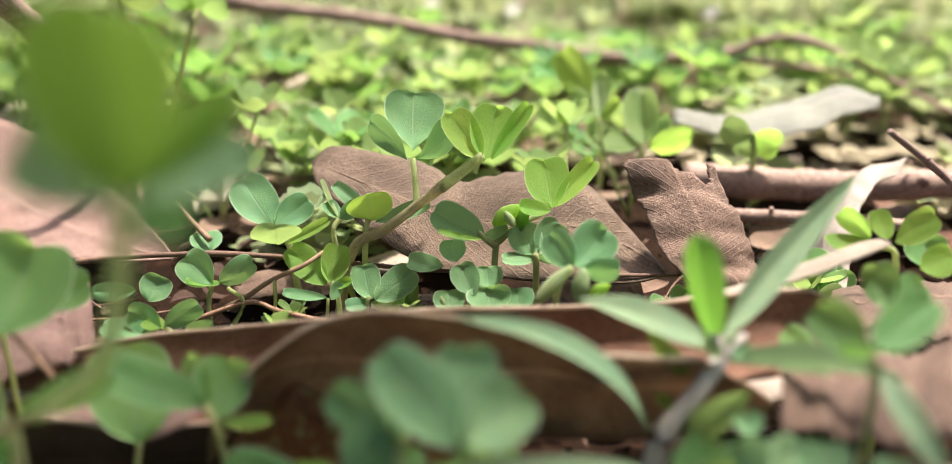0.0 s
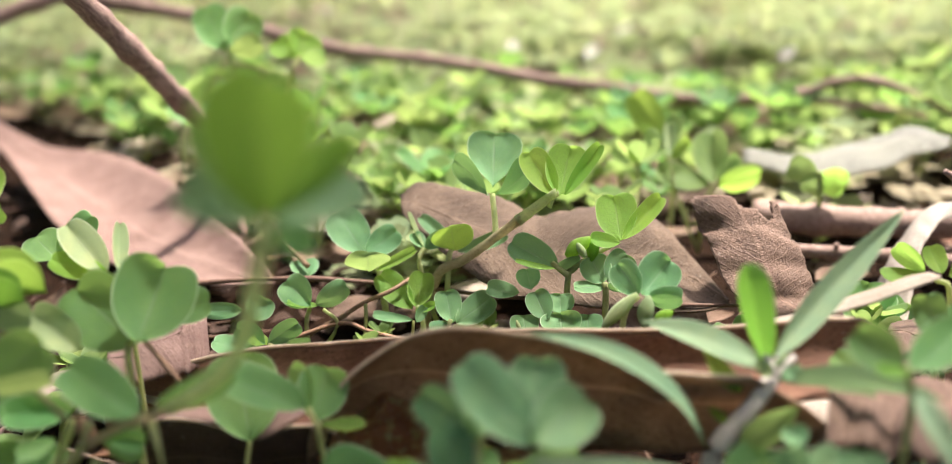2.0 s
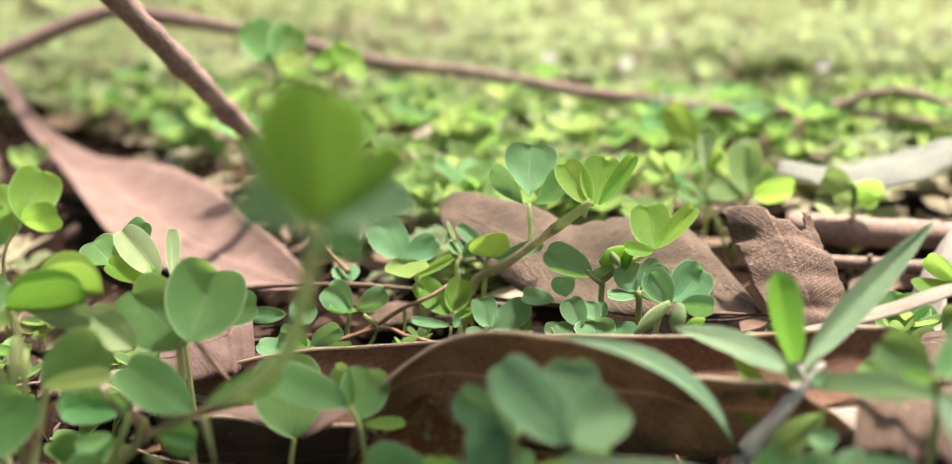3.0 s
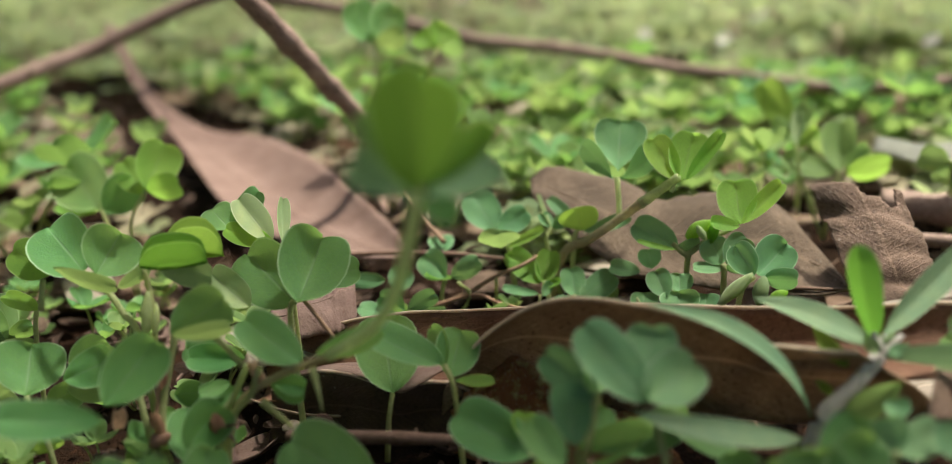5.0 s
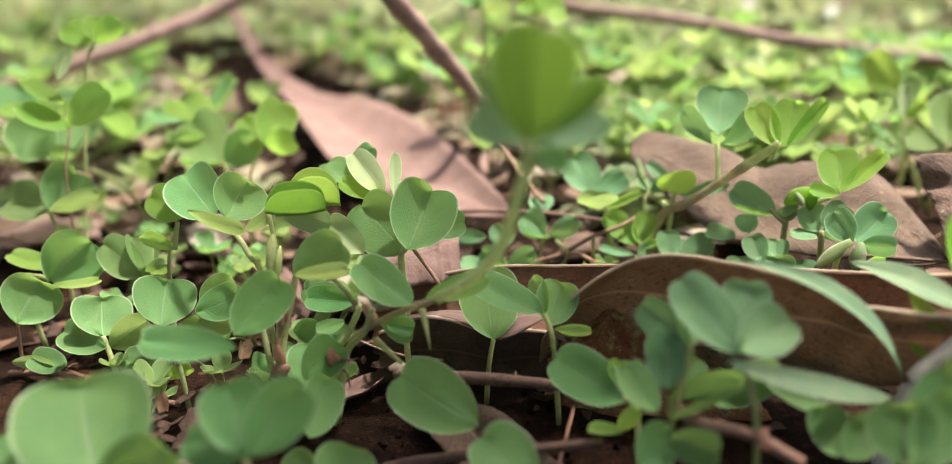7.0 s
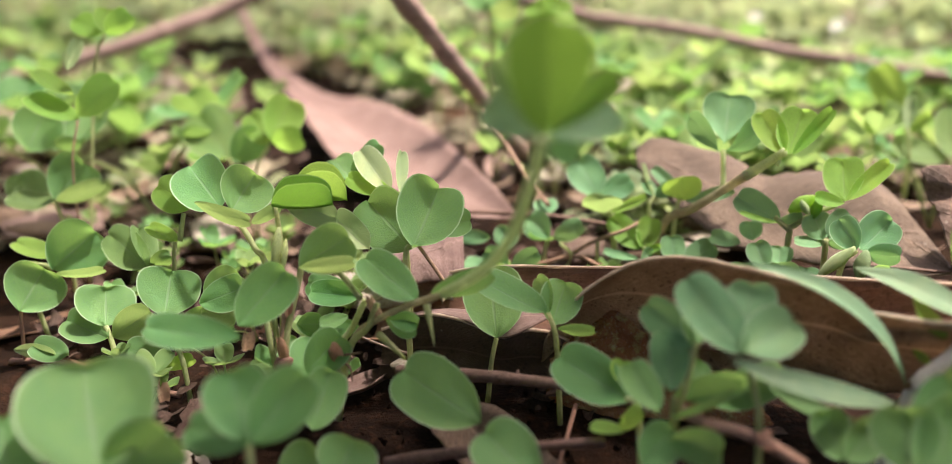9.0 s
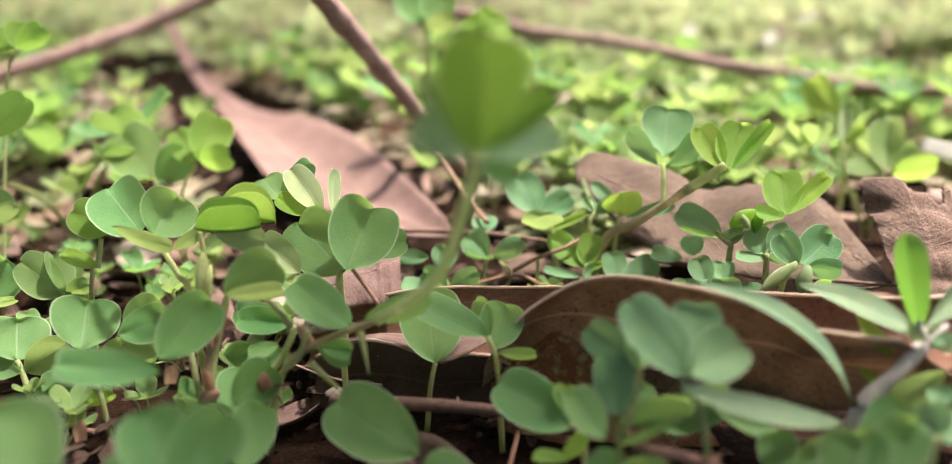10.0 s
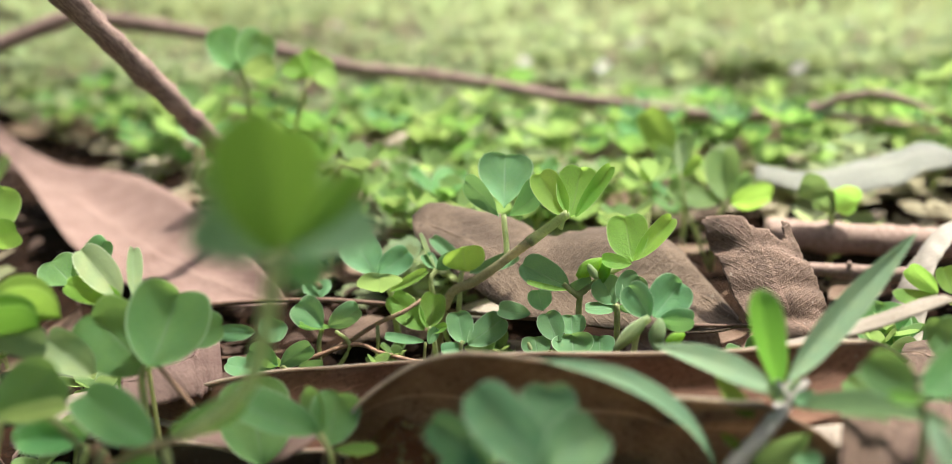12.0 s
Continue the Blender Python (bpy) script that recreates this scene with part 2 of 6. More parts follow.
RUST = dead("dead_rust", (0.18, 0.083, 0.055), (0.3, 0.155, 0.1), (0.1, 0.045, 0.03), 0.2, net=0.2)
GLOW = dead("dead_thin", (0.24, 0.15, 0.1), (0.46, 0.32, 0.225), (0.09, 0.052, 0.035), 0.4, net=0.3)
# leaf brown darkened to carry the shade of an underside
UNDERSHADE = dead("dead_undershade", (0.075, 0.043, 0.03), (0.15, 0.092, 0.065), (0.04, 0.022, 0.015), 0.06, net=0.2)
ORANGE = dead("dead_orange", (0.4, 0.16, 0.05), (0.55, 0.27, 0.1), (0.2, 0.08, 0.03))
# litter colour lightened so that the field's gaps look hazy
THATCH_HAZED = dead("dead_thatch_hazed", (0.28, 0.22, 0.15), (0.48, 0.4, 0.28), (0.18, 0.12, 0.08), 0.25, ribs=4.0, net=0.1)
HUSK = dead("dead_husk", (0.34, 0.17, 0.1), (0.55, 0.36, 0.25), (0.2, 0.09, 0.05), 0.35, ribs=4.0, net=0.1)
CREAM = dead("dead_cream", (0.45, 0.36, 0.28), (0.62, 0.52, 0.43), (0.33, 0.24, 0.17), 0.25, net=0.1)
WHITE = dead("dead_pale", (0.45, 0.38, 0.32), (0.6, 0.52, 0.45), (0.4, 0.31, 0.24), 0.3, net=0.0)
# rim colour paled to imitate sunlit leaf edges
LIT_RIM = dead("dead_lit_rim", (0.66, 0.5, 0.37), (0.8, 0.66, 0.52), (0.5, 0.36, 0.26), 0.4, net=0.0)
BLEACH = dead("dead_bleached", (0.46, 0.45, 0.37), (0.64, 0.63, 0.55), (0.38, 0.34, 0.27), 0.25)
LAYER = dead("dead_layer", (0.2, 0.115, 0.08), (0.42, 0.28, 0.21), (0.13, 0.07, 0.046), ribs=6.0, net=0.2)
BITS = dead("dead_bits", (0.08, 0.046, 0.032), (0.25, 0.165, 0.12), (0.08, 0.045, 0.03), ribs=4.0)
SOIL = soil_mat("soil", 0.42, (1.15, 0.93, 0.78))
CLOD = soil_mat("red_soil", 11.0, (1.25, 0.82, 0.62))


# ---- building helpers ----
def part(name, bm, material, parent=None, label=""):
    me = bpy.data.meshes.new(name)
    bm.to_mesh(me)
    bm.free()
    me.materials.append(material)
    me.polygons.foreach_set("use_smooth", [True] * len(me.polygons))
    ob = new(name, me)
    ob.parent = parent
    return tagged(ob, label)


def spline(pts, n):
    """n + 1 points along a smooth curve through pts."""
    p = [np.array(q, float) for q in pts]
    if len(p) == 2:
        return [p[0] + (p[1] - p[0]) * k / n for k in range(n + 1)]
    p = [2 * p[0] - p[1], *p, 2 * p[-1] - p[-2]]
    out = []
    for k in range(n + 1):
        s = k / n * (len(p) - 3)
        i = min(int(s), len(p) - 4)
        f = s - i
        a, b, c, d = p[i:i + 4]
        out.append(0.5 * (2 * b + (c - a) * f + (2 * a - 5 * b + 4 * c - d) * f * f + (3 * b - a - 3 * c + d) * f ** 3))
    return out


def tube_mesh(bm, pts, r0, r1, rough=0.08, sides=8, steps=None, origin=(0, 0, 0), seed=0.0, knots=0.0):
    uvl = bm.loops.layers.uv.verify()
    steps = steps or max(6, 5 * (len(pts) - 1))
    line = spline(pts, steps)
    rings, run, up = [], 0.0, Vector((0.31, 0.22, 0.92))
    for k, p in enumerate(line):
        p = Vector(p)
        ahead = Vector(line[min(k + 1, steps)]) - Vector(line[max(k - 1, 0)])
        ahead.normalize()
        side = ahead.cross(up).normalized()
        over = side.cross(ahead)
        f = k / steps
        r = r0 + (r1 - r0) * f
        r *= 1 + knots * max(0.0, noise.noise((p * 1.3) + Vector((seed, 7, 1)))) * 2
        ring = []
        for j in range(sides):
            an = 2 * math.pi * j / sides
            q = side * math.cos(an) + over * math.sin(an)
            rr = r * (1 + rough * noise.noise(p * 4 + q * 1.5 + Vector((seed, 0, 0))))
            ring.append(bm.verts.new((p + q * rr - Vector(origin)) * U))
        rings.append(ring)
    for k in range(steps):
        for j in range(sides):
            i = (j + 1) % sides
            f = bm.faces.new((rings[k][j], rings[k + 1][j], rings[k + 1][i], rings[k][i]))
            for lp, (a, b) in zip(f.loops, ((j, k), (j, k + 1), (j + 1, k + 1), (j + 1, k))):
                lp[uvl].uv = (a / sides, b * 0.2)
    bm.faces.new(rings[0])
    bm.faces.new(rings[-1][::-1])


def bez(a, b, c, d, t):
    s = 1 - t
    return tuple(s ** 3 * p + 3 * s * s * t * q + 3 * s * t * t * r + t ** 3 * w for p, q, r, w in zip(a, b, c, d))


def outline(s, notch, form):
    """Right half of a blade's outline, s from base to tip: (across, along), 1 wide and 1 long."""
    if form == "wedge":
        if s < 0.55:
            return bez((0, 0), (0.07, 0.14), (0.36, 0.3), (0.48, 0.62), s / 0.55)
        return bez((0.48, 0.62), (0.56, 0.92), (0.28, 1.02), (0, 1 - notch), (s - 0.55) / 0.45)
    if form == "oblong":
        if s < 0.6:
            return bez((0, 0), (0.16, 0.05), (0.5, 0.3), (0.5, 0.66), s / 0.6)
        return bez((0.5, 0.66), (0.5, 0.92), (0.2, 0.99), (0, 1), (s - 0.6) / 0.4)
    if form == "obovate":
        if s < 0.5:
            return bez((0, 0), (0.13, 0.12), (0.45, 0.3), (0.5, 0.64), s * 2)
        return bez((0.5, 0.64), (0.54, 0.95), (0.3, 1.02), (0, 1 - notch), s * 2 - 1)
    if form == "lance":
        return (0.5 * math.sin(math.pi * s ** 0.8) ** 0.8 if 0 < s < 1 else 0.0, s)
    if s < 0.5:
        return bez((0, 0), (0.17, 0.04), (0.49, 0.24), (0.5, 0.59), s * 2)
    return bez((0.5, 0.59), (0.51, 0.93), (0.27, 1.03), (0, 1 - notch), s * 2 - 1)


def blade_mesh(bm, B, T, N, w, fold=6.0, bend=0.06, notch=0.05, form="heart", origin=(0, 0, 0), seed=0.0, rows=13, cols=4):
    """One leaflet from its base B to its tip T, N the side that its wings fold up to."""
    uvl = bm.loops.layers.uv.verify()
    B, T, N, O = Vector(B), Vector(T), Vector(N), Vector(origin)
    length = (T - B).length
    a = (T - B) / length
    side = a.cross(N).normalized()
    n = side.cross(a)
    fold += 9 * noise.noise(Vector((seed * 1.7, 4.1, seed)))
    cf, sf = math.cos(radians(fold)), math.sin(radians(fold))
    grid = []
    for i in range(rows + 1):
        s = i / rows
        ox, oy = outline(s, notch, form)
        row = []
        for j in range(-cols, cols + 1):
            f = j / cols
            x = ox * f * w * (1 + 0.05 * noise.noise(Vector((s * 5.0, seed, 3.0 if f < 0 else 8.0))))
            y = length * ((1 - notch) * s * (1 - abs(f)) + oy * abs(f))
            lift = bend * length * (0.25 - (y / length - 0.5) ** 2) * 4
            wave = 0.1 * w * noise.noise(Vector((f * 1.3 + seed * 3.7, s * 2.2, seed))) * (0.3 + abs(f))
            z = abs(x) * sf - lift + wave + 0.05 * w * f * f
            row.append(bm.verts.new((B + side * x * cf + a * y + n * z - O) * U))
        grid.append(row)
    for i in range(rows):
        for j in range(2 * cols):
            f = bm.faces.new((grid[i][j], grid[i][j + 1], grid[i + 1][j + 1], grid[i + 1][j]))
            for lp, (p, q) in zip(f.loops, ((j, i), (j + 1, i), (j + 1, i + 1), (j, i + 1))):
                lp[uvl].uv = (p / (2 * cols), q / rows)


SPRIGS = []


def plant(name, base, label, category="plant", group=""):
    root = new(name)
    root.location = Vector(base) * U
    root.empty_display_size = 0.002
    SPRIGS.append(root)
    return tagged(root, label, category, group)


def stalk(p, pts, r0=0.035, r1=0.025, material=STALK, name="stalk"):
    bm = bmesh.new()
    tube_mesh(bm, pts, r0, r1, 0.15, 7, origin=p.location / U, seed=pts[0][0])
    return part(name, bm, material, p)


def leaflet(st, B, T, N, w, material=TOP, fold=6.0, bend=0.06, notch=0.05, form="heart", name="leaflet"):
    bm = bmesh.new()
    base = st.parent.location / U if st.parent else st.location / U
    blade_mesh(bm, B, T, N, w, fold, bend, notch, form, base, B[0] * 3 + B[1])
    return part(name, bm, material, st)


def pod(st, A, B, r, material=PALE, name="bud"):
    """A plump bud, pointed at both ends, of overlapping scales."""
    bm = bmesh.new()
    uvl = bm.loops.layers.uv.verify()
    A, B, O = Vector(A), Vector(B), st.parent.location / U
    a = (B - A).normalized()
    side = a.cross(Vector((0.2, 0.9, 0.1))).normalized()
    over = side.cross(a)
    rings = []
    for k in range(9):
        f = k / 8
        w = r * math.sin(math.pi * (0.06 + 0.9 * f)) ** 0.75
        rings.append([bm.verts.new((A.lerp(B, f) + (side * math.cos(t) + over * math.sin(t)) * w * (1 + 0.14 * math.sin(3 * t + 4 * f)) - O) * U) for t in [j * math.pi / 5 for j in range(10)]])
    for k in range(8):
        for j in range(10):
            f = bm.faces.new((rings[k][j], rings[k][(j + 1) % 10], rings[k + 1][(j + 1) % 10], rings[k + 1][j]))
            for lp, (p, q) in zip(f.loops, ((j, k), (j + 1, k), (j + 1, k + 1), (j, k + 1))):
                lp[uvl].uv = (p / 10, q / 8)
    bm.faces.new(rings[0][::-1])
    bm.faces.new(rings[-1])
    return part(name, bm, material, st)


def sheath(p, c, w, h, tilt, seed):
    """A dry papery sheath wrapped round a node: a torn, curled scale."""
    bm = bmesh.new()
    uvl = bm.loops.layers.uv.verify()
    rng, O = random.Random(seed), p.location / U
    grid = []
    for i in range(7):
        f, row = i / 6, []
        for k in range(9):
            g = k / 8 - 0.5
            an = g * 3.6
            wide = w * (0.55 + 0.5 * math.sin(math.pi * (0.15 + 0.7 * f)))
            top = h * (f - 0.5) + (rng.uniform(-0.18, 0.12) * h if i == 6 else 0.0)
            v = Vector((math.sin(an) * wide / 2, -math.cos(an) * wide / 2, top + 0.1 * h * math.sin(an * 2)))
            v.rotate(Euler((radians(tilt * 0.4), radians(tilt), 0)))
            row.append(bm.verts.new((Vector(c) + v - O) * U))
        grid.append(row)
    for i in range(6):
        for k in range(8):
            f = bm.faces.new((grid[i][k], grid[i][k + 1], grid[i + 1][k + 1], grid[i + 1][k]))
            for lp, (a, b) in zip(f.loops, ((k, i), (k + 1, i), (k + 1, i + 1), (k, i + 1))):
                lp[uvl].uv = (a / 8, b / 6)
    return part("sheath", bm, HUSK, p, "papery reddish-brown dry sheath")


def loft_mesh(bm, left, right, bulge, ragged=0.04, ripple=0.06, ridge=0.0, rows=44, cols=14, seed=0.0, origin=(0, 0, 0), bites=()):
    """A curled sheet between two edges. bulge: how far its middle stands out, along the whole or as a list."""
    uvl = bm.loops.layers.uv.verify()
    A, B = spline(left, rows), spline(right, rows)
    bulges = spline([(b,) for b in bulge], rows) if isinstance(bulge, (list, tuple)) else [(bulge,)] * (rows + 1)
    grid = []
    for i in range(rows + 1):
        p, q = Vector(A[i]), Vector(B[i])
        ahead = Vector(A[min(i + 1, rows)]) + Vector(B[min(i + 1, rows)]) - Vector(A[max(i - 1, 0)]) - Vector(B[max(i - 1, 0)])
        across = q - p
        n = across.cross(ahead)
        n.normalize()
        wide = across.length
        e0 = ragged * (noise.noise((i * 0.43, seed, 0)) + 0.6 * noise.noise((i * 1.3, seed, 4)))
        e1 = ragged * (noise.noise((i * 0.47, seed, 9)) + 0.6 * noise.noise((i * 1.4, seed, 6)))
        row = []
        for j in range(cols + 1):
            v = j / cols
            v2 = v + e0 * (1 - v) + e1 * v
            z = bulges[i][0] * math.sin(math.pi * min(1, max(0, v)))
            z += ripple * min(wide, 2.0) * noise.noise(Vector((v * 2.4, i * 0.11, seed)))
            z += ridge * math.exp(-((v - 0.5) / 0.05) ** 2)
            row.append(bm.verts.new((p + across * v2 + n * z - Vector(origin)) * U))
        grid.append(row)
    for i in range(rows):
        for j in range(cols):
            u, v = (i + 0.5) / rows, (j + 0.5) / cols
            if any(((u - p) / r) ** 2 + ((v - q) / t) ** 2 < 1 for p, q, r, t in bites):
                continue
            f = bm.faces.new((grid[i][j], grid[i][j + 1], grid[i + 1][j + 1], grid[i + 1][j]))
            for lp, (a, b) in zip(f.loops, ((j, i), (j + 1, i), (j + 1, i + 1), (j, i + 1))):
                lp[uvl].uv = (a / cols, b / rows)


def thicken(ob, cm):
    m = ob.modifiers.new("thickness", "SOLIDIFY")
    m.thickness, m.offset = cm * U, 0.0
    return ob


def dead_leaf(label, left, right, bulge, material, thick=0.035, group="", rib=0.03, rim=None, **more):
    """A fallen leaf: the blade, and its midrib as a part."""
    bm = bmesh.new()
    loft_mesh(bm, left, right, bulge, **more)
    grid = [v.co / U for v in bm.verts]
    cols, rows = more.get("cols", 14), more.get("rows", 44)
    line = [tuple(grid[i * (cols + 1) + cols // 2]) for i in range(0, rows + 1, 4)]
    ob = tagged(thicken(part("dead_leaf", bm, material), thick), label, "dead leaf", group)
    if rib:
        bm = bmesh.new()
        tube_mesh(bm, line, rib * 1.2, rib * 0.6, 0.1, 6, steps=len(line) * 2)
        part("midrib", bm, material, ob)
    # thin rim, its sunlit look put into the colour
    if rim:
        bm = bmesh.new()
        tube_mesh(bm, [tuple(grid[i * (cols + 1)] + Vector((0, 0, 0.012))) for i in range(0, rows + 1, 2)], 0.03, 0.03, 0.5, 6, steps=rows)
        part("rim", bm, rim, ob, "dry curled rim, paled like a sunlit edge")
    return ob


def stick(name, label, pts, r0, r1, material, rough=0.14, knots=0.25, category="twig", sides=10):
    """A twig or branch: the wood, and the stubs of broken side shoots as parts."""
    bm = bmesh.new()
    tube_mesh(bm, pts, r0, r1, rough, sides, steps=max(24, 9 * len(pts)), seed=pts[0][1], knots=knots)
    ob = tagged(part(name, bm, material), label, category)
    line, rnd = spline(pts, 40), random.Random(int(abs(pts[0][0]) * 100))
    for k in range(2 if r0 < 0.1 else 4):
        i = rnd.randrange(4, 37)
        r = r0 + (r1 - r0) * i / 40
        c = Vector(line[i])
        d = Vector((rnd.uniform(-1, 1), rnd.uniform(-1, 1), rnd.uniform(0.1, 1))).normalized()
        bm = bmesh.new()
        tube_mesh(bm, [tuple(c), tuple(c + d * r * 1.1), tuple(c + d * r * rnd.uniform(1.4, 1.9))], r * 0.55, r * 0.28, 0.25, 7)
        part("knot", bm, material, ob)
    return ob


# ---- ground ----
def ground():
    bm = bmesh.new()
    xs = [-6000, -1500, -400, -150] + [-70 + k * 1.0 for k in range(141)] + [150, 400, 1500, 6000]
    ys = [-6000, -1500, -300, -60, -20] + [k * 1.0 for k in range(81)] + [90, 110, 150, 220, 400, 1500, 6000]
    grid = [[bm.verts.new((x * U, y * U, U * (0.35 * noise.noise((x * 0.16, y * 0.16, 0)) + 0.2 * noise.noise((x * 0.5, y * 0.5, 3)) - 0.25))) for x in xs] for y in ys]
    for r, s in zip(grid, grid[1:]):
        for i in range(len(xs) - 1):
            bm.faces.new((r[i], r[i + 1], s[i + 1], s[i]))
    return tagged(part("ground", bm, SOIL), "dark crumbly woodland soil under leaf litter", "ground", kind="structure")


ground()


# ---- fallen leaves and twigs ----
dead_leaf("large tan fallen leaf with a long stalk lying flat", [(-26.80, 35.08, 3.65), (-20.54, 27.87, 1.83), (-16.93, 24.30, 1.02), (-12.90, 19.38, 0.85), (-10.74, 17.25, 0.64), (-8.83, 16.15, 0.59), (-6.87, 15.34, 0.72), (-5.65, 15.09, 0.91)],
          [(-26.21, 35.07, 3.65), (-19.99, 27.94, 2.02), (-16.71, 25.92, 1.02), (-13.67, 24.36, 1.16), (-10.81, 21.70, 1.24), (-8.12, 18.54, 1.18), (-6.43, 16.33, 1.05), (-5.65, 15.21, 0.92)], [0.02, 0.05, 0.2, 0.45, 0.5, 0.4, 0.2, 0.05], TAN, ridge=-0.05, ripple=0.04, ragged=0.02, seed=2)
dead_leaf("brown fallen leaf standing on its edge among clover", [(-3.16, 16.44, 2.39), (-2.78, 16.55, 2.64), (-2.14, 16.52, 2.58), (-1.44, 16.47, 2.45), (-0.80, 16.39, 2.26), (-0.37, 16.30, 2.02), (0.19, 16.33, 2.10), (0.98, 16.37, 2.21), (1.70, 16.34, 2.13), (2.34, 16.23, 1.85), (2.98, 15.99, 1.26), (3.33, 14.11, 1.15)],
          [(-2.98, 15.55, 2.30), (-2.60, 15.14, 2.09), (-1.96, 14.66, 1.70), (-1.31, 14.31, 1.38), (-0.72, 14.10, 1.13), (-0.25, 14.06, 1.02), (0.27, 14.04, 0.98), (0.88, 14.03, 0.94), (1.53, 14.03, 0.94), (2.10, 14.03, 0.94), (2.77, 13.95, 1.02), (3.35, 13.99, 1.12)], [0.05, 0.12, 0.15, 0.1], BROWN, ragged=0.04, ripple=0.1, seed=5)
dead_leaf("curled brown fallen leaf with a torn notched end", [(5.30, 13.03, 0.56), (4.52, 13.27, 0.74), (3.74, 13.59, 1.15), (3.35, 13.90, 1.40), (3.13, 14.24, 1.71), (2.99, 14.60, 2.05), (2.83, 14.93, 2.32), (2.62, 15.33, 2.77)],
          [(5.37, 13.02, 0.50), (5.25, 13.32, 0.71), (5.03, 13.67, 1.07), (4.89, 13.99, 1.33), (4.76, 14.33, 1.67), (4.64, 14.68, 2.01), (4.52, 14.99, 2.22), (4.31, 15.37, 2.67)], [0.03, 0.1, 0.14, 0.16, 0.2], BROWN, ragged=0.02, ripple=0.09, seed=7, rib=0.018, rows=80, cols=44, bites=((1.0, 0.79, 0.1, 0.11), (1.0, 0.62, 0.05, 0.14), (1.0, 0.0, 0.02, 0.06), (0.82, 1.0, 0.015, 0.03)))

dead_leaf("long reddish-brown curled leaf lying like a trough", [(-7.15, 10.74, 0.56), (-6.47, 10.90, 0.95), (-4.98, 10.99, 1.43), (-3.57, 10.97, 1.65), (-2.13, 10.93, 1.82), (-0.68, 10.89, 1.98), (0.39, 10.81, 2.05), (1.58, 10.74, 2.14), (2.88, 10.77, 2.22), (4.02, 10.82, 2.34), (4.62, 10.95, 2.28), (5.15, 11.10, 1.95)],
          [(-6.92, 9.58, 0.35), (-5.95, 9.60, 0.40), (-4.56, 9.67, 0.56), (-3.23, 9.64, 0.76), (-1.89, 9.70, 0.90), (-0.52, 9.67, 1.11), (0.49, 9.72, 1.22), (1.61, 9.68, 1.39), (2.85, 9.73, 1.53), (3.93, 9.78, 1.65), (4.55, 10.15, 1.62), (5.15, 11.00, 1.80)], -0.35, RUST, rib=0, rim=LIT_RIM, ragged=0.012, ripple=0.05, seed=11)
dead_leaf("brown curled leaf arching up in front of clover", [(-2.95, 9.19, 1.57), (-2.73, 9.24, 1.96), (-2.23, 9.29, 2.38), (-1.67, 9.29, 2.68), (-1.03, 9.27, 2.79), (-0.40, 9.20, 2.78), (0.12, 9.13, 2.73), (0.71, 9.06, 2.64), (1.26, 8.99, 2.42), (1.93, 8.97, 2.39), (2.60, 8.89, 2.42)],
          [(-3.38, 9.27, 0.64), (-3.02, 9.50, 0.94), (-2.51, 9.66, 1.08), (-1.86, 9.83, 0.96), (-0.94, 9.91, 0.62), (-0.04, 9.69, 0.62), (0.61, 9.62, 0.72), (1.32, 9.56, 0.82), (1.83, 9.48, 0.90), (2.81, 9.43, 1.04), (4.06, 9.47, 1.15)], [-0.1, -0.25, -0.3, -0.3, -0.2, -0.1], GLOW, ragged=0.012, ripple=0.05, seed=13, rib=0, rim=LIT_RIM)
dead_leaf("pale dry leaf with a rolled edge over dark soil", [(-6.06, 9.79, 0.86), (-5.52, 9.93, 0.96), (-5.01, 10.15, 0.96), (-4.47, 10.26, 0.97), (-3.93, 10.20, 1.09), (-3.48, 9.91, 1.16)],
          [(-5.96, 9.60, 0.92), (-5.34, 9.56, 1.10), (-4.69, 9.36, 1.13), (-4.08, 9.21, 1.02), (-3.62, 9.28, 1.21), (-3.38, 9.62, 1.25)], 0.03, TAN, ragged=0.02, seed=17, rib=0, rows=30, cols=8)
# underside with its shade put into the colour
dead_leaf("dry leaf underside above bare soil, shade coloured dark brown", [(-6.51, 9.66, 0.55), (-5.94, 9.64, 0.89), (-5.36, 9.60, 1.06), (-4.71, 9.39, 1.09), (-4.09, 9.24, 0.98), (-3.63, 9.32, 1.16), (-3.22, 9.45, 1.08), (-2.70, 9.47, 0.88)],
          [(-6.48, 9.24, -0.23), (-5.89, 9.27, -0.16), (-5.28, 9.30, -0.09), (-4.68, 9.23, 0.02), (-4.11, 9.26, 0.09), (-3.62, 9.27, 0.12), (-3.17, 9.30, 0.19), (-2.65, 9.32, 0.24)], -0.08, UNDERSHADE, ragged=0.02, seed=19, rib=0, rim=LIT_RIM)
dead_leaf("small pale dry flake lying by a twig", [(-5.27, 9.59, 0.12), (-5.05, 9.72, 0.20), (-4.79, 9.73, 0.15)],
          [(-5.24, 9.50, 0.10), (-4.89, 9.43, 0.15), (-4.76, 9.66, 0.12)], 0.03, CREAM, seed=80, ragged=0.1, rows=12, cols=5, rib=0)
dead_leaf("small pale dry flake lying by a twig", [(-3.64, 9.79, 0.12), (-3.43, 9.91, 0.20), (-3.19, 9.92, 0.15)],
          [(-3.61, 9.70, 0.10), (-3.30, 9.62, 0.15), (-3.17, 9.85, 0.12)], 0.03, CREAM, seed=81, ragged=0.1, rows=12, cols=5, rib=0)
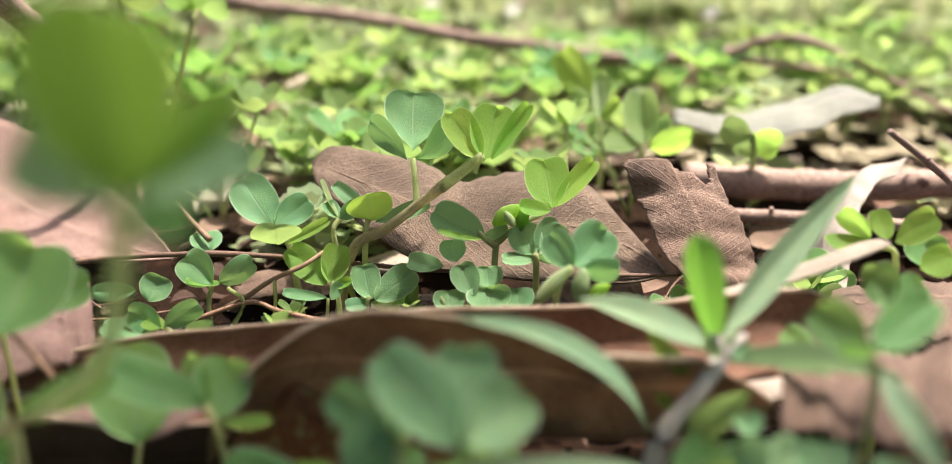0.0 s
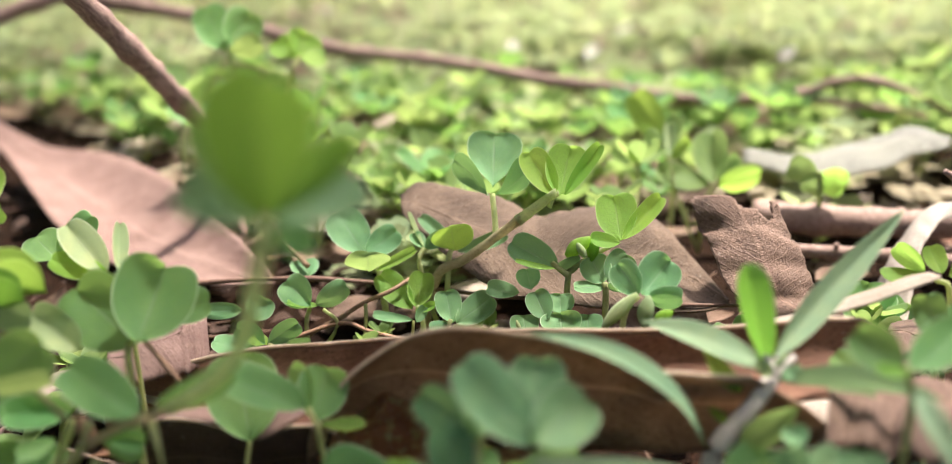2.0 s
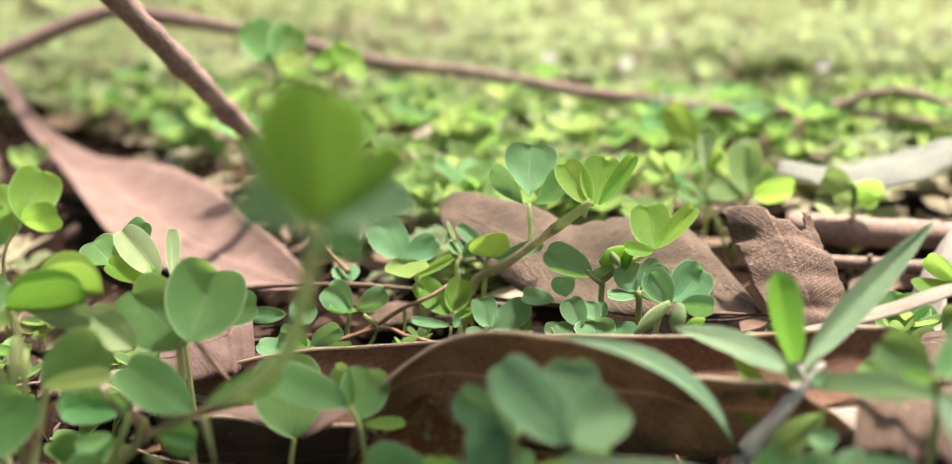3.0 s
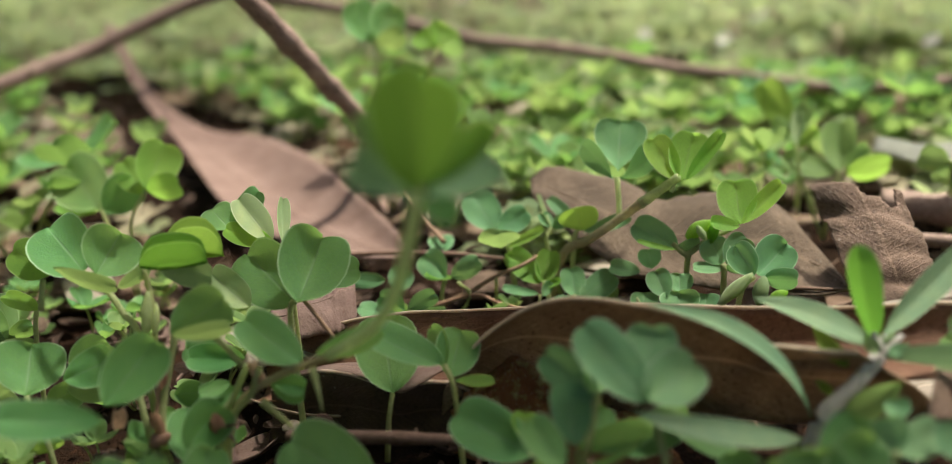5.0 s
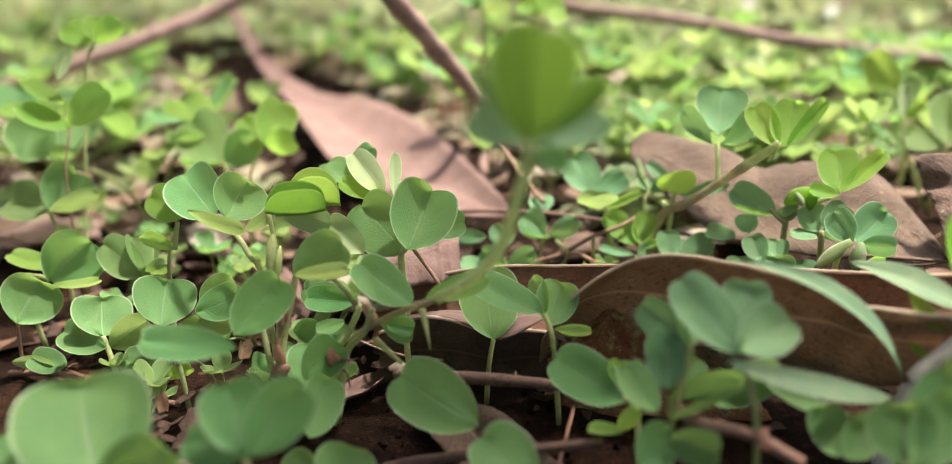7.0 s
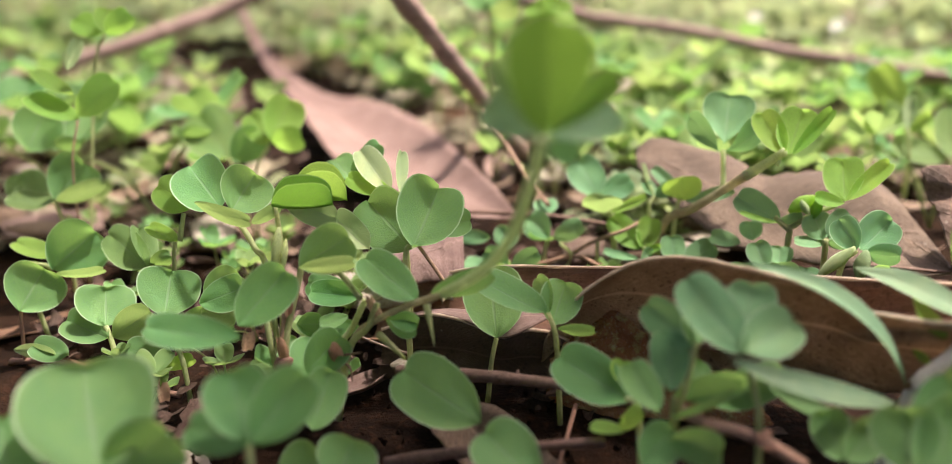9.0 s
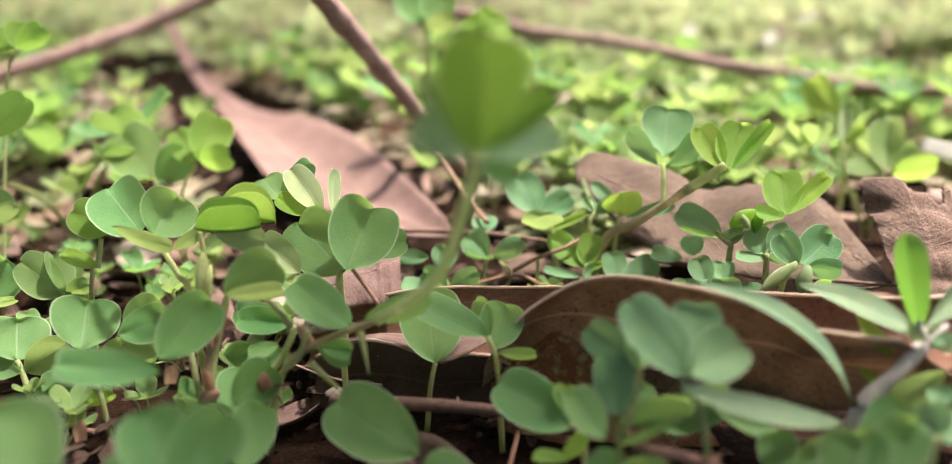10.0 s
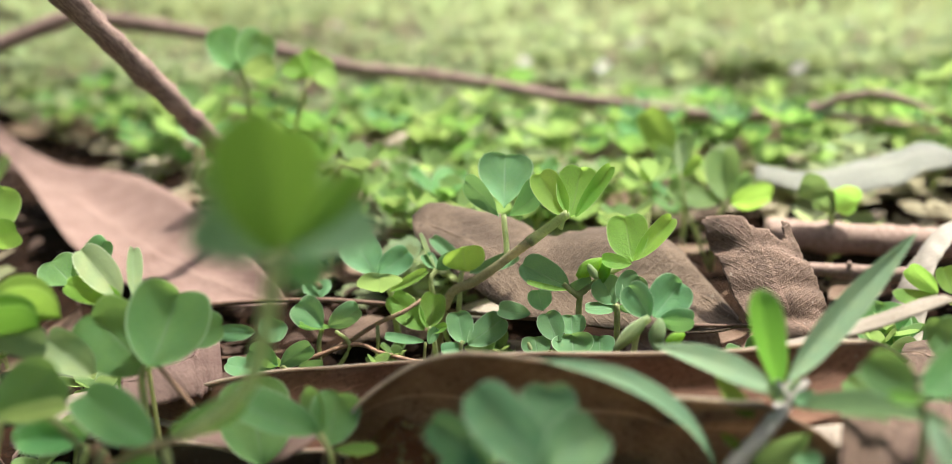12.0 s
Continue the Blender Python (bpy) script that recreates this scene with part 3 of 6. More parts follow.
dead_leaf("small pale dry flake lying by a twig", [(-6.17, 9.26, 0.12), (-6.03, 9.36, 0.20), (-5.85, 9.35, 0.15)],
          [(-6.13, 9.17, 0.10), (-5.86, 9.08, 0.15), (-5.82, 9.28, 0.12)], 0.03, CREAM, seed=82, ragged=0.1, rows=12, cols=5, rib=0)
dead_leaf("small pale dry flake lying by a twig", [(-1.87, 9.58, 0.12), (-1.69, 9.68, 0.20), (-1.48, 9.69, 0.15)],
          [(-1.85, 9.50, 0.10), (-1.60, 9.42, 0.15), (-1.47, 9.63, 0.12)], 0.03, CREAM, seed=83, ragged=0.1, rows=12, cols=5, rib=0)
dead_leaf("pinkish-brown dry leaf on soil between clover stalks", [(-18.76, 12.68, 0.30), (-17.87, 13.42, 0.40), (-16.91, 14.09, 0.30)],
          [(-17.82, 11.77, 0.30), (-16.60, 12.26, 0.30), (-15.86, 13.09, 0.30)], 0.1, TAN, seed=90, ragged=0.08, rows=18, cols=7)
dead_leaf("pinkish-brown dry leaf on soil between clover stalks", [(-13.94, 13.94, 0.30), (-13.71, 14.66, 0.40), (-13.48, 15.11, 0.30)],
          [(-13.08, 12.99, 0.30), (-12.46, 12.97, 0.30), (-12.46, 13.81, 0.30)], 0.1, CREAM, seed=91, ragged=0.08, rows=18, cols=7)
dead_leaf("pinkish-brown dry leaf on soil between clover stalks", [(-14.80, 11.87, 0.30), (-13.90, 12.28, 0.40), (-13.02, 12.22, 0.30)],
          [(-14.34, 11.31, 0.20), (-13.00, 11.13, 0.30), (-12.65, 11.83, 0.20)], 0.1, BROWN, seed=92, ragged=0.08, rows=18, cols=7)
dead_leaf("pale weathered bark flake on the soil", [(-9.80, 12.51, -0.40), (-8.74, 12.30, 0.13), (-7.49, 12.55, 0.77), (-6.24, 12.73, 1.19)],
          [(-8.33, 10.67, 0.37), (-7.44, 10.59, 0.45), (-6.17, 10.59, 0.71), (-5.52, 10.67, 0.91)], 0.2, CREAM, ragged=0.07, ripple=0.1, seed=23)
dead_leaf("pinkish dry leaf under the tall sprig", [(-7.24, 11.47, 1.28), (-6.62, 11.53, 1.44), (-6.29, 12.27, 1.67), (-6.00, 12.49, 1.67)],
          [(-6.68, 10.28, 1.01), (-6.22, 10.55, 1.13), (-5.65, 10.78, 1.18), (-5.48, 11.24, 1.26)], 0.2, TAN, ragged=0.06, seed=29)
dead_leaf("thin pale dry strip of leaf lying across", [(2.69, 11.48, 1.84), (3.66, 11.47, 2.08), (4.26, 11.46, 2.33), (5.02, 11.47, 2.63), (5.58, 11.45, 2.84), (5.77, 11.34, 2.84)],
          [(2.61, 11.08, 1.92), (3.53, 10.94, 2.11), (4.10, 10.93, 2.35), (4.83, 10.94, 2.63), (5.46, 11.11, 2.81), (5.72, 11.24, 2.85)], 0.03, CREAM, ragged=0.05, seed=31, rib=0)
dead_leaf("pale pinkish dry leaf piece beside the weed", [(3.84, 11.76, 0.40), (4.40, 11.98, 0.60), (5.09, 11.99, 0.50)],
          [(3.89, 11.34, 0.30), (4.28, 11.11, 0.40), (4.96, 11.41, 0.40)], 0.06, CREAM, seed=33, ragged=0.1, rows=16, cols=7)
dead_leaf("pale cream curved leaf standing beside a stick", [(6.51, 15.75, 0.12), (6.88, 16.61, 0.65), (7.49, 17.47, 1.18), (8.41, 18.28, 1.59), (9.71, 18.95, 1.65)],
          [(6.68, 14.44, 0.62), (7.04, 15.23, 0.99), (7.39, 16.08, 1.48), (7.99, 16.86, 1.82), (8.97, 17.91, 1.74)], 0.2, WHITE, seed=37)
dead_leaf("bleached grey-white leaf lying in the clover", [(5.18, 22.99, 1.77), (6.61, 22.93, 1.62), (8.04, 23.54, 1.80), (9.02, 23.65, 2.07), (9.99, 23.72, 2.25), (10.80, 23.57, 1.87)],
          [(4.96, 21.90, 1.74), (6.18, 21.29, 1.56), (7.37, 21.29, 1.56), (8.26, 21.33, 1.66), (9.21, 21.96, 1.88), (10.38, 22.56, 2.04)], 0.2, BLEACH, seed=41)
dead_leaf("dry leaf pieces on soil beside the weed", [(3.94, 9.80, 1.68), (4.70, 9.83, 1.75), (5.47, 9.88, 1.89), (6.38, 9.97, 2.11)],
          [(3.35, 8.08, 1.97), (3.95, 7.97, 1.97), (4.55, 7.88, 2.00), (5.31, 7.88, 2.00)], 0.3, BROWN, ragged=0.08, ripple=0.12, seed=43)
dead_leaf("pale dry leaf under the sprigs at the stick", [(6.12, 13.72, 0.97), (6.78, 13.85, 1.03), (7.71, 14.05, 0.99), (8.76, 14.03, 0.94)],
          [(5.27, 11.73, 1.13), (5.76, 11.42, 1.16), (6.46, 11.47, 1.28), (7.34, 11.47, 1.28)], 0.2, BROWN, ragged=0.08, ripple=0.03, seed=47)
stick("branch", "long thin grey-brown fallen branch lying across clover", [(-29.13, 19.66, 1.53), (-26.39, 20.93, 2.02), (-24.67, 22.76, 2.55), (-23.32, 24.58, 3.03), (-22.37, 26.37, 3.47), (-21.46, 27.61, 3.87), (-17.88, 29.83, 5.36), (-16.24, 30.82, 5.12), (-14.51, 31.22, 4.80), (-12.50, 31.58, 4.34), (-10.47, 31.90, 3.81), (-8.53, 31.72, 3.34), (-6.63, 31.62, 3.11), (-4.76, 31.55, 2.94), (-2.69, 31.43, 2.64), (-0.20, 30.75, 2.29), (1.94, 30.15, 2.15), (3.97, 29.53, 1.94), (6.10, 29.00, 1.95), (8.11, 28.58, 2.27)], 0.3, 0.2, BARK, category="branch")
stick("branch", "thin looping end of a fallen branch", [(6.10, 29.00, 1.95), (8.11, 28.58, 2.27), (8.87, 28.42, 2.66), (9.92, 28.26, 2.79), (10.92, 27.62, 2.56), (12.41, 26.26, 1.86), (13.64, 24.39, 1.24)], 0.17, 0.06, BARK, category="branch")
stick("branch", "thin side shoot of a fallen branch", [(8.33, 28.62, 2.08), (9.83, 28.13, 1.95), (11.57, 27.75, 1.80)], 0.14, 0.08, BARK, category="branch")
stick("stick", "thick pinkish-brown stick lying on the soil", [(4.82, 19.58, 1.07), (6.42, 19.34, 1.01), (8.41, 19.13, 1.02), (10.59, 18.96, 1.14), (13.19, 18.96, 1.14)], 0.36, 0.32, BARK, category="stick")
stick("stick", "flat brown stick half under litter", [(4.65, 17.57, 0.91), (5.98, 17.37, 0.94), (7.57, 16.97, 1.01), (8.71, 16.74, 0.99)], 0.16, 0.12, BARK, category="stick")
stick("stick", "short pinkish stick behind the clover", [(-5.02, 19.79, 0.52), (-3.83, 20.38, 0.65), (-2.14, 20.85, 0.49), (-0.36, 20.80, 0.35)], 0.3, 0.24, BARK, category="stick")
stick("twig", "thin dark brown twig lying under clover", [(-7.00, 14.24, 1.21), (-6.16, 14.27, 1.29), (-4.79, 14.30, 1.35), (-3.44, 14.37, 1.27), (-1.96, 14.42, 1.11), (-0.58, 14.38, 1.01), (1.22, 14.17, 1.03), (3.52, 13.99, 1.13)], 0.05, 0.035, STRAW)
stick("twig", "pinkish dry stem on the litter", [(-4.87, 13.22, 0.54), (-3.84, 13.44, 0.83), (-3.24, 13.21, 0.78), (-2.59, 12.89, 0.81), (-1.57, 12.58, 0.83)], 0.04, 0.035, RED)
stick("twig", "short brown twig with a broken end", [(8.16, 13.92, 2.54), (7.73, 13.88, 2.97), (7.11, 13.74, 3.43), (6.54, 13.58, 3.83)], 0.06, 0.05, BARK)
stick("twig", "brown twig lying on dark soil", [(-5.57, 8.29, 0.62), (-4.18, 8.08, 0.89), (-2.66, 8.02, 1.01), (-1.40, 7.79, 0.99)], 0.09, 0.08, DARKBARK)
stick("twig", "brown twig half sunk in soil", [(-5.02, 6.57, 0.09), (-3.88, 6.70, 0.42), (-2.99, 6.87, 0.58), (-1.81, 6.98, 0.85)], 0.08, 0.07, DARKBARK)
stick("twig", "dry orange-brown stalk leaning over the litter", [(-6.89, 16.50, 3.05), (-6.22, 15.88, 2.58), (-5.40, 15.17, 1.89), (-4.73, 14.58, 1.50)], 0.06, 0.05, RED)
stick("twig", "thin brown twig on bare soil", [(-13.45, 7.64, -0.19), (-12.01, 7.45, 0.14), (-10.47, 7.22, 0.11), (-9.13, 7.13, 0.16)], 0.06, 0.05, STRAW)
stick("twig", "brown leaning twig with a broken end", [(-7.30, 21.22, 0.52), (-7.80, 19.91, 2.16), (-8.51, 18.04, 4.21), (-9.22, 16.18, 6.27), (-10.36, 13.19, 9.56)], 0.2, 0.27, BARK, rough=0.3, knots=0.5)
dead_leaf("pale torn piece of dry leaf under clover", [(-2.25, 16.56, 0.25), (-1.65, 16.74, 0.40), (-0.97, 16.66, 0.30)],
          [(-2.08, 16.08, 0.20), (-1.51, 15.81, 0.35), (-0.88, 16.04, 0.30)], 0.1, CREAM, seed=61, ragged=0.1, rows=14, cols=6)
dead_leaf("torn brown piece of dry leaf under clover", [(-4.70, 15.58, 0.20), (-4.03, 15.76, 0.35), (-3.30, 15.59, 0.30)],
          [(-4.39, 14.80, 0.20), (-3.72, 14.85, 0.30), (-3.09, 15.01, 0.20)], 0.1, BROWN, seed=62, ragged=0.1, rows=14, cols=6)
dead_leaf("pinkish torn piece of dry leaf on soil", [(-1.62, 14.90, 0.15), (-0.94, 14.85, 0.30), (-0.16, 14.85, 0.20)],
          [(-1.47, 14.47, 0.10), (-0.85, 14.23, 0.20), (-0.04, 14.42, 0.15)], 0.08, TAN, seed=63, ragged=0.1, rows=14, cols=6)

# ---- clover in the middle ----
p = plant("clover_sprig", (-2.50, 14.46, -0.05), "clover runner ending in a bright yellow-green leaf", "clover", "clover sprigs")
s = stalk(p, [(-2.50, 14.46, -0.05), (-2.16, 14.42, 1.39), (-1.60, 14.28, 1.82), (-1.04, 14.24, 2.26), (-0.51, 14.10, 2.73)], 0.095, 0.090, TAWNY, "runner")
s = stalk(p, [(-0.59, 14.11, 2.66), (-0.45, 14.12, 2.77), (-0.13, 14.07, 3.04), (0.12, 13.99, 3.26)], 0.110, 0.085, LEMON)
s = stalk(p, [(-0.01, 13.98, 2.97), (0.07, 14.00, 3.15)], 0.050, 0.020, LEMON, "bract")
leaflet(s, (0.10, 14.00, 3.20), (-0.43, 14.57, 3.87), (-0.07, -0.79, 0.61), 0.60, YOUNG, fold=12)
leaflet(s, (0.17, 14.00, 3.19), (0.36, 14.64, 3.98), (0.01, -0.78, 0.63), 0.77, YOUNG, fold=10)
leaflet(s, (0.25, 13.91, 3.22), (0.91, 14.47, 4.05), (0.08, -0.86, 0.51), 0.35, BRIGHT, fold=34)
s = stalk(p, [(-1.01, 14.23, 2.25), (-1.02, 14.37, 2.59), (-1.08, 14.55, 3.05)], 0.060, 0.050, LEMON)
leaflet(s, (-1.07, 14.59, 3.12), (-1.09, 15.42, 4.03), (0.07, -0.73, 0.68), 1.09, TEAL, form="wedge")
leaflet(s, (-1.14, 14.44, 3.04), (-1.86, 14.97, 3.61), (-0.61, -0.79, -0.04), 0.64, TEAL, form="wedge")
leaflet(s, (-0.99, 14.54, 3.01), (-0.35, 14.98, 3.48), (-0.64, 0.76, 0.15), 0.78, TEAL, form="wedge")
p = plant("clover_sprig", (-3.14, 14.42, -0.05), "blue-green clover leaf with two broad leaflets", "clover", "clover sprigs")
s = stalk(p, [(-3.14, 14.42, -0.05), (-3.25, 14.47, 1.23), (-3.33, 14.49, 1.56)], 0.072, 0.061, STALK)
leaflet(s, (-3.61, 14.72, 1.73), (-4.28, 15.39, 2.38), (0.05, -0.67, 0.74), 0.81, TEAL)
leaflet(s, (-3.58, 14.72, 1.73), (-2.99, 15.10, 2.10), (0.16, -0.81, 0.56), 0.56, TEAL)
leaflet(s, (-3.43, 14.14, 1.60), (-3.32, 13.69, 2.11), (-0.18, 0.73, 0.66), 0.87, SPRIG, fold=4, notch=0)
leaflet(s, (-3.26, 14.14, 1.61), (-2.54, 14.51, 1.93), (0.06, -0.72, 0.69), 0.24, YOUNG, fold=30)
s = stalk(p, [(-3.45, 14.54, 1.68), (-3.66, 14.68, 1.76)], 0.039, 0.034, STALK)
p = plant("clover_sprig", (-2.02, 14.33, -0.05), "small yellow-green clover leaf lit from behind", "clover", "clover sprigs")
s = stalk(p, [(-2.02, 14.33, -0.05), (-1.92, 14.43, 1.68), (-1.84, 14.55, 1.98)], 0.060, 0.050, LEMON)
leaflet(s, (-1.80, 14.43, 1.96), (-1.85, 14.32, 2.50), (0.23, -0.96, -0.17), 0.82, BRIGHT, fold=8, notch=0.02)
leaflet(s, (-1.87, 14.75, 1.96), (-2.57, 15.21, 2.36), (-0.08, -0.72, 0.69), 0.31, TEAL, fold=16)
leaflet(s, (-1.74, 14.41, 1.91), (-0.78, 14.66, 2.20), (-0.04, -0.69, 0.72), 0.35, TEAL, fold=24)
s = stalk(p, [(-2.02, 14.33, -0.05), (-2.47, 14.39, 1.58), (-2.40, 14.54, 1.94)], 0.052, 0.047, STALK)
leaflet(s, (-2.40, 14.54, 1.94), (-2.79, 15.07, 2.50), (0.66, -0.26, 0.70), 0.17, PALE, fold=40)
leaflet(s, (-2.40, 14.54, 1.94), (-2.65, 14.76, 2.17), (0.32, -0.50, 0.81), 0.32, TEAL)
leaflet(s, (-2.38, 14.54, 1.94), (-2.08, 14.74, 2.15), (0.55, -0.83, 0.02), 0.37, TEAL)
p = plant("clover_sprig", (-2.28, 13.57, -0.05), "bright yellow-green young clover leaf", "clover", "clover sprigs")
s = stalk(p, [(-2.28, 13.57, -0.05), (-2.34, 13.66, 0.84), (-2.45, 13.76, 1.08)], 0.050, 0.040, LEMON)
leaflet(s, (-2.53, 13.72, 1.03), (-3.23, 14.22, 1.52), (0.01, -0.69, 0.72), 0.56, YOUNG, fold=14)
leaflet(s, (-2.46, 13.73, 1.03), (-2.38, 14.26, 1.56), (0.14, -0.71, 0.69), 0.52, YOUNG, fold=12)
leaflet(s, (-2.46, 13.62, 1.03), (-2.06, 13.58, 1.19), (-0.33, -0.61, 0.72), 0.21, BRIGHT, fold=20)
p = plant("clover_sprig", (-1.90, 13.37, -0.05), "small blue-green clover leaf near the soil", "clover", "clover sprigs")
s = stalk(p, [(-1.90, 13.37, -0.05), (-1.82, 13.43, 0.79), (-1.78, 13.49, 0.94)], 0.045, 0.040, LEMON)
leaflet(s, (-1.76, 13.47, 0.88), (-1.92, 13.87, 1.37), (0.09, -0.75, 0.65), 0.51, TEAL)
leaflet(s, (-1.69, 13.47, 0.87), (-1.03, 13.86, 1.27), (0.08, -0.78, 0.63), 0.55, TEAL)
leaflet(s, (-1.77, 13.45, 0.83), (-2.18, 13.33, 0.83), (0.17, -0.63, 0.76), 0.27, TEAL)
p = plant("clover_sprig", (0.34, 13.57, -0.05), "yellow-green clover sprig with plump buds", "clover", "clover sprigs")
s = stalk(p, [(0.34, 13.57, -0.05), (0.34, 13.66, 1.64), (0.44, 13.76, 1.87), (0.76, 13.85, 2.10), (1.15, 13.93, 2.30)], 0.060, 0.052, STALK)
leaflet(s, (1.28, 13.93, 2.38), (1.17, 14.62, 3.05), (-0.10, -0.70, 0.70), 0.78, YOUNG, fold=10)
leaflet(s, (1.30, 13.84, 2.43), (2.04, 14.44, 3.08), (0.06, -0.77, 0.64), 0.42, BRIGHT, fold=28)
leaflet(s, (1.27, 13.82, 2.38), (0.71, 13.74, 2.48), (0.23, -0.61, 0.76), 0.31, BRIGHT, fold=14)
pod(s, (0.30, 13.75, 2.13), (0.74, 13.88, 2.45), 0.140, YOUNG)
pod(s, (0.76, 13.72, 2.04), (0.84, 13.88, 2.45), 0.110, YOUNG)
pod(s, (0.65, 13.65, 2.15), (0.49, 13.75, 2.39), 0.080, PALE)
s = stalk(p, [(0.36, 13.62, 1.80), (0.19, 13.66, 1.91), (0.05, 13.71, 2.02)], 0.058, 0.047, STALK)
leaflet(s, (0.16, 13.73, 1.95), (-0.71, 14.05, 2.27), (-0.06, -0.79, 0.61), 0.61, TEAL, notch=0.02)
leaflet(s, (0.14, 13.52, 1.97), (-0.62, 13.56, 2.11), (0.11, -0.63, 0.77), 0.12, YOUNG, fold=10)
leaflet(s, (0.13, 13.68, 1.95), (0.58, 13.77, 2.04), (-0.25, 0.92, 0.29), 0.30, TEAL)
p = plant("clover_sprig", (1.09, 11.71, -0.05), "focused blue-green clover leaf with folded young leaves", "clover", "clover sprigs")
s = stalk(p, [(1.09, 11.71, -0.05), (1.22, 11.79, 1.82), (1.44, 11.84, 2.21)], 0.055, 0.045, LEMON)
leaflet(s, (1.45, 11.85, 2.22), (1.10, 12.23, 2.62), (-0.37, -0.81, 0.45), 0.51, TEAL)
leaflet(s, (1.50, 11.85, 2.22), (1.98, 12.29, 2.68), (0.17, -0.80, 0.58), 0.72, TEAL)
leaflet(s, (1.59, 11.84, 2.19), (2.15, 11.84, 2.19), (-0.00, 1.00, 0.06), 0.43, TEAL)
pod(s, (0.87, 11.46, 1.81), (1.40, 11.68, 2.33), 0.110, PALE)
pod(s, (1.51, 11.38, 1.87), (1.57, 11.57, 2.34), 0.130, PALE)
pod(s, (1.67, 11.52, 1.94), (1.96, 11.58, 2.08), 0.090, BRIGHT)
p = plant("clover_sprig", (-4.45, 13.29, -0.05), "low blue-green clover leaf on a pale stalk", "clover", "clover sprigs")
s = stalk(p, [(-4.45, 13.29, -0.05), (-4.49, 13.42, 0.78), (-4.44, 13.55, 1.10)], 0.052, 0.041, STALK)
leaflet(s, (-4.42, 13.56, 1.12), (-4.99, 13.90, 1.47), (-0.15, -0.82, 0.56), 0.63, TEAL)
leaflet(s, (-4.32, 13.57, 1.14), (-3.75, 13.84, 1.41), (-0.46, 0.89, 0.07), 0.51, TEAL)
leaflet(s, (-4.28, 13.56, 1.12), (-4.91, 13.59, 1.15), (0.05, -0.06, 1.00), 0.30, YOUNG)
s = stalk(p, [(-4.45, 13.29, -0.05), (-3.91, 13.42, 0.78), (-4.18, 13.54, 1.06)], 0.039, 0.034, STALK)
leaflet(s, (-4.69, 14.50, 1.31), (-4.93, 14.88, 1.52), (0.11, -0.43, 0.90), 0.57, TEAL)
p = plant("clover_sprig", (-4.74, 12.45, -0.05), "low clover leaves at the rim of a dead leaf", "clover", "clover sprigs")
s = stalk(p, [(-4.74, 12.45, -0.05), (-4.84, 12.53, 0.70), (-4.95, 12.57, 0.80)], 0.039, 0.034, STALK)
leaflet(s, (-4.97, 12.57, 0.80), (-4.44, 12.86, 1.10), (0.47, -0.88, 0.04), 0.45, TEAL)
leaflet(s, (-5.01, 12.57, 0.80), (-5.60, 12.77, 1.00), (-0.19, -0.92, 0.35), 0.48, TEAL)
leaflet(s, (-4.98, 12.56, 0.79), (-5.29, 12.67, 0.89), (0.24, -0.23, 0.94), 0.40, YOUNG)
leaflet(s, (-4.64, 12.56, 0.77), (-4.17, 12.60, 0.82), (-0.14, 0.91, 0.40), 0.38, TEAL)
leaflet(s, (-5.17, 12.53, 0.70), (-6.01, 12.63, 0.80), (0.05, -0.46, 0.88), 0.43, TEAL)
leaflet(s, (-5.44, 13.26, 0.92), (-5.30, 13.59, 1.26), (0.40, -0.73, 0.55), 0.54, TEAL)
leaflet(s, (-5.72, 13.52, 1.01), (-6.47, 13.48, 0.98), (0.02, -0.91, 0.42), 0.33, TEAL)
p = plant("clover_sprig", (-0.32, 12.85, -0.05), "dark green low clover leaves in the shade", "clover", "clover sprigs")
s = stalk(p, [(-0.32, 12.85, -0.05), (-0.47, 12.94, 0.93), (-0.57, 13.04, 1.16)], 0.052, 0.047, STALK)
leaflet(s, (-0.54, 13.71, 1.40), (-1.16, 13.82, 1.45), (-0.03, -0.59, 0.80), 0.40, TEAL, fold=12)
leaflet(s, (-0.31, 13.65, 1.50), (-0.42, 13.97, 1.79), (-0.03, -0.67, 0.74), 0.46, TEAL, fold=10)
leaflet(s, (-0.01, 13.00, 1.21), (-0.26, 13.37, 1.60), (-0.03, -0.74, 0.67), 0.49, TEAL, fold=10)
leaflet(s, (0.23, 13.13, 1.24), (0.21, 13.46, 1.53), (-0.02, -0.66, 0.75), 0.51, TEAL, fold=14)
leaflet(s, (-0.37, 12.80, 0.99), (-0.44, 13.11, 1.24), (-0.01, -0.63, 0.78), 0.53, TEAL, fold=10)
leaflet(s, (0.26, 12.82, 0.99), (0.22, 13.15, 1.28), (-0.03, -0.66, 0.75), 0.75, TEAL, fold=10, notch=0.02)
leaflet(s, (0.72, 12.83, 0.99), (0.70, 13.16, 1.27), (-0.05, -0.65, 0.75), 0.55, TEAL, fold=10)
p = plant("clover_sprig", (1.03, 13.22, -0.05), "blue-green clover leaves behind a sprig", "clover", "clover sprigs")
s = stalk(p, [(1.03, 13.22, -0.05), (1.01, 13.31, 1.57), (0.99, 13.39, 1.77)], 0.058, 0.054, STALK)
leaflet(s, (0.97, 13.39, 1.77), (0.74, 13.74, 2.14), (-0.19, -0.77, 0.62), 0.58, TEAL)
leaflet(s, (1.05, 13.40, 1.78), (1.42, 13.78, 2.19), (0.29, -0.81, 0.51), 0.59, TEAL)
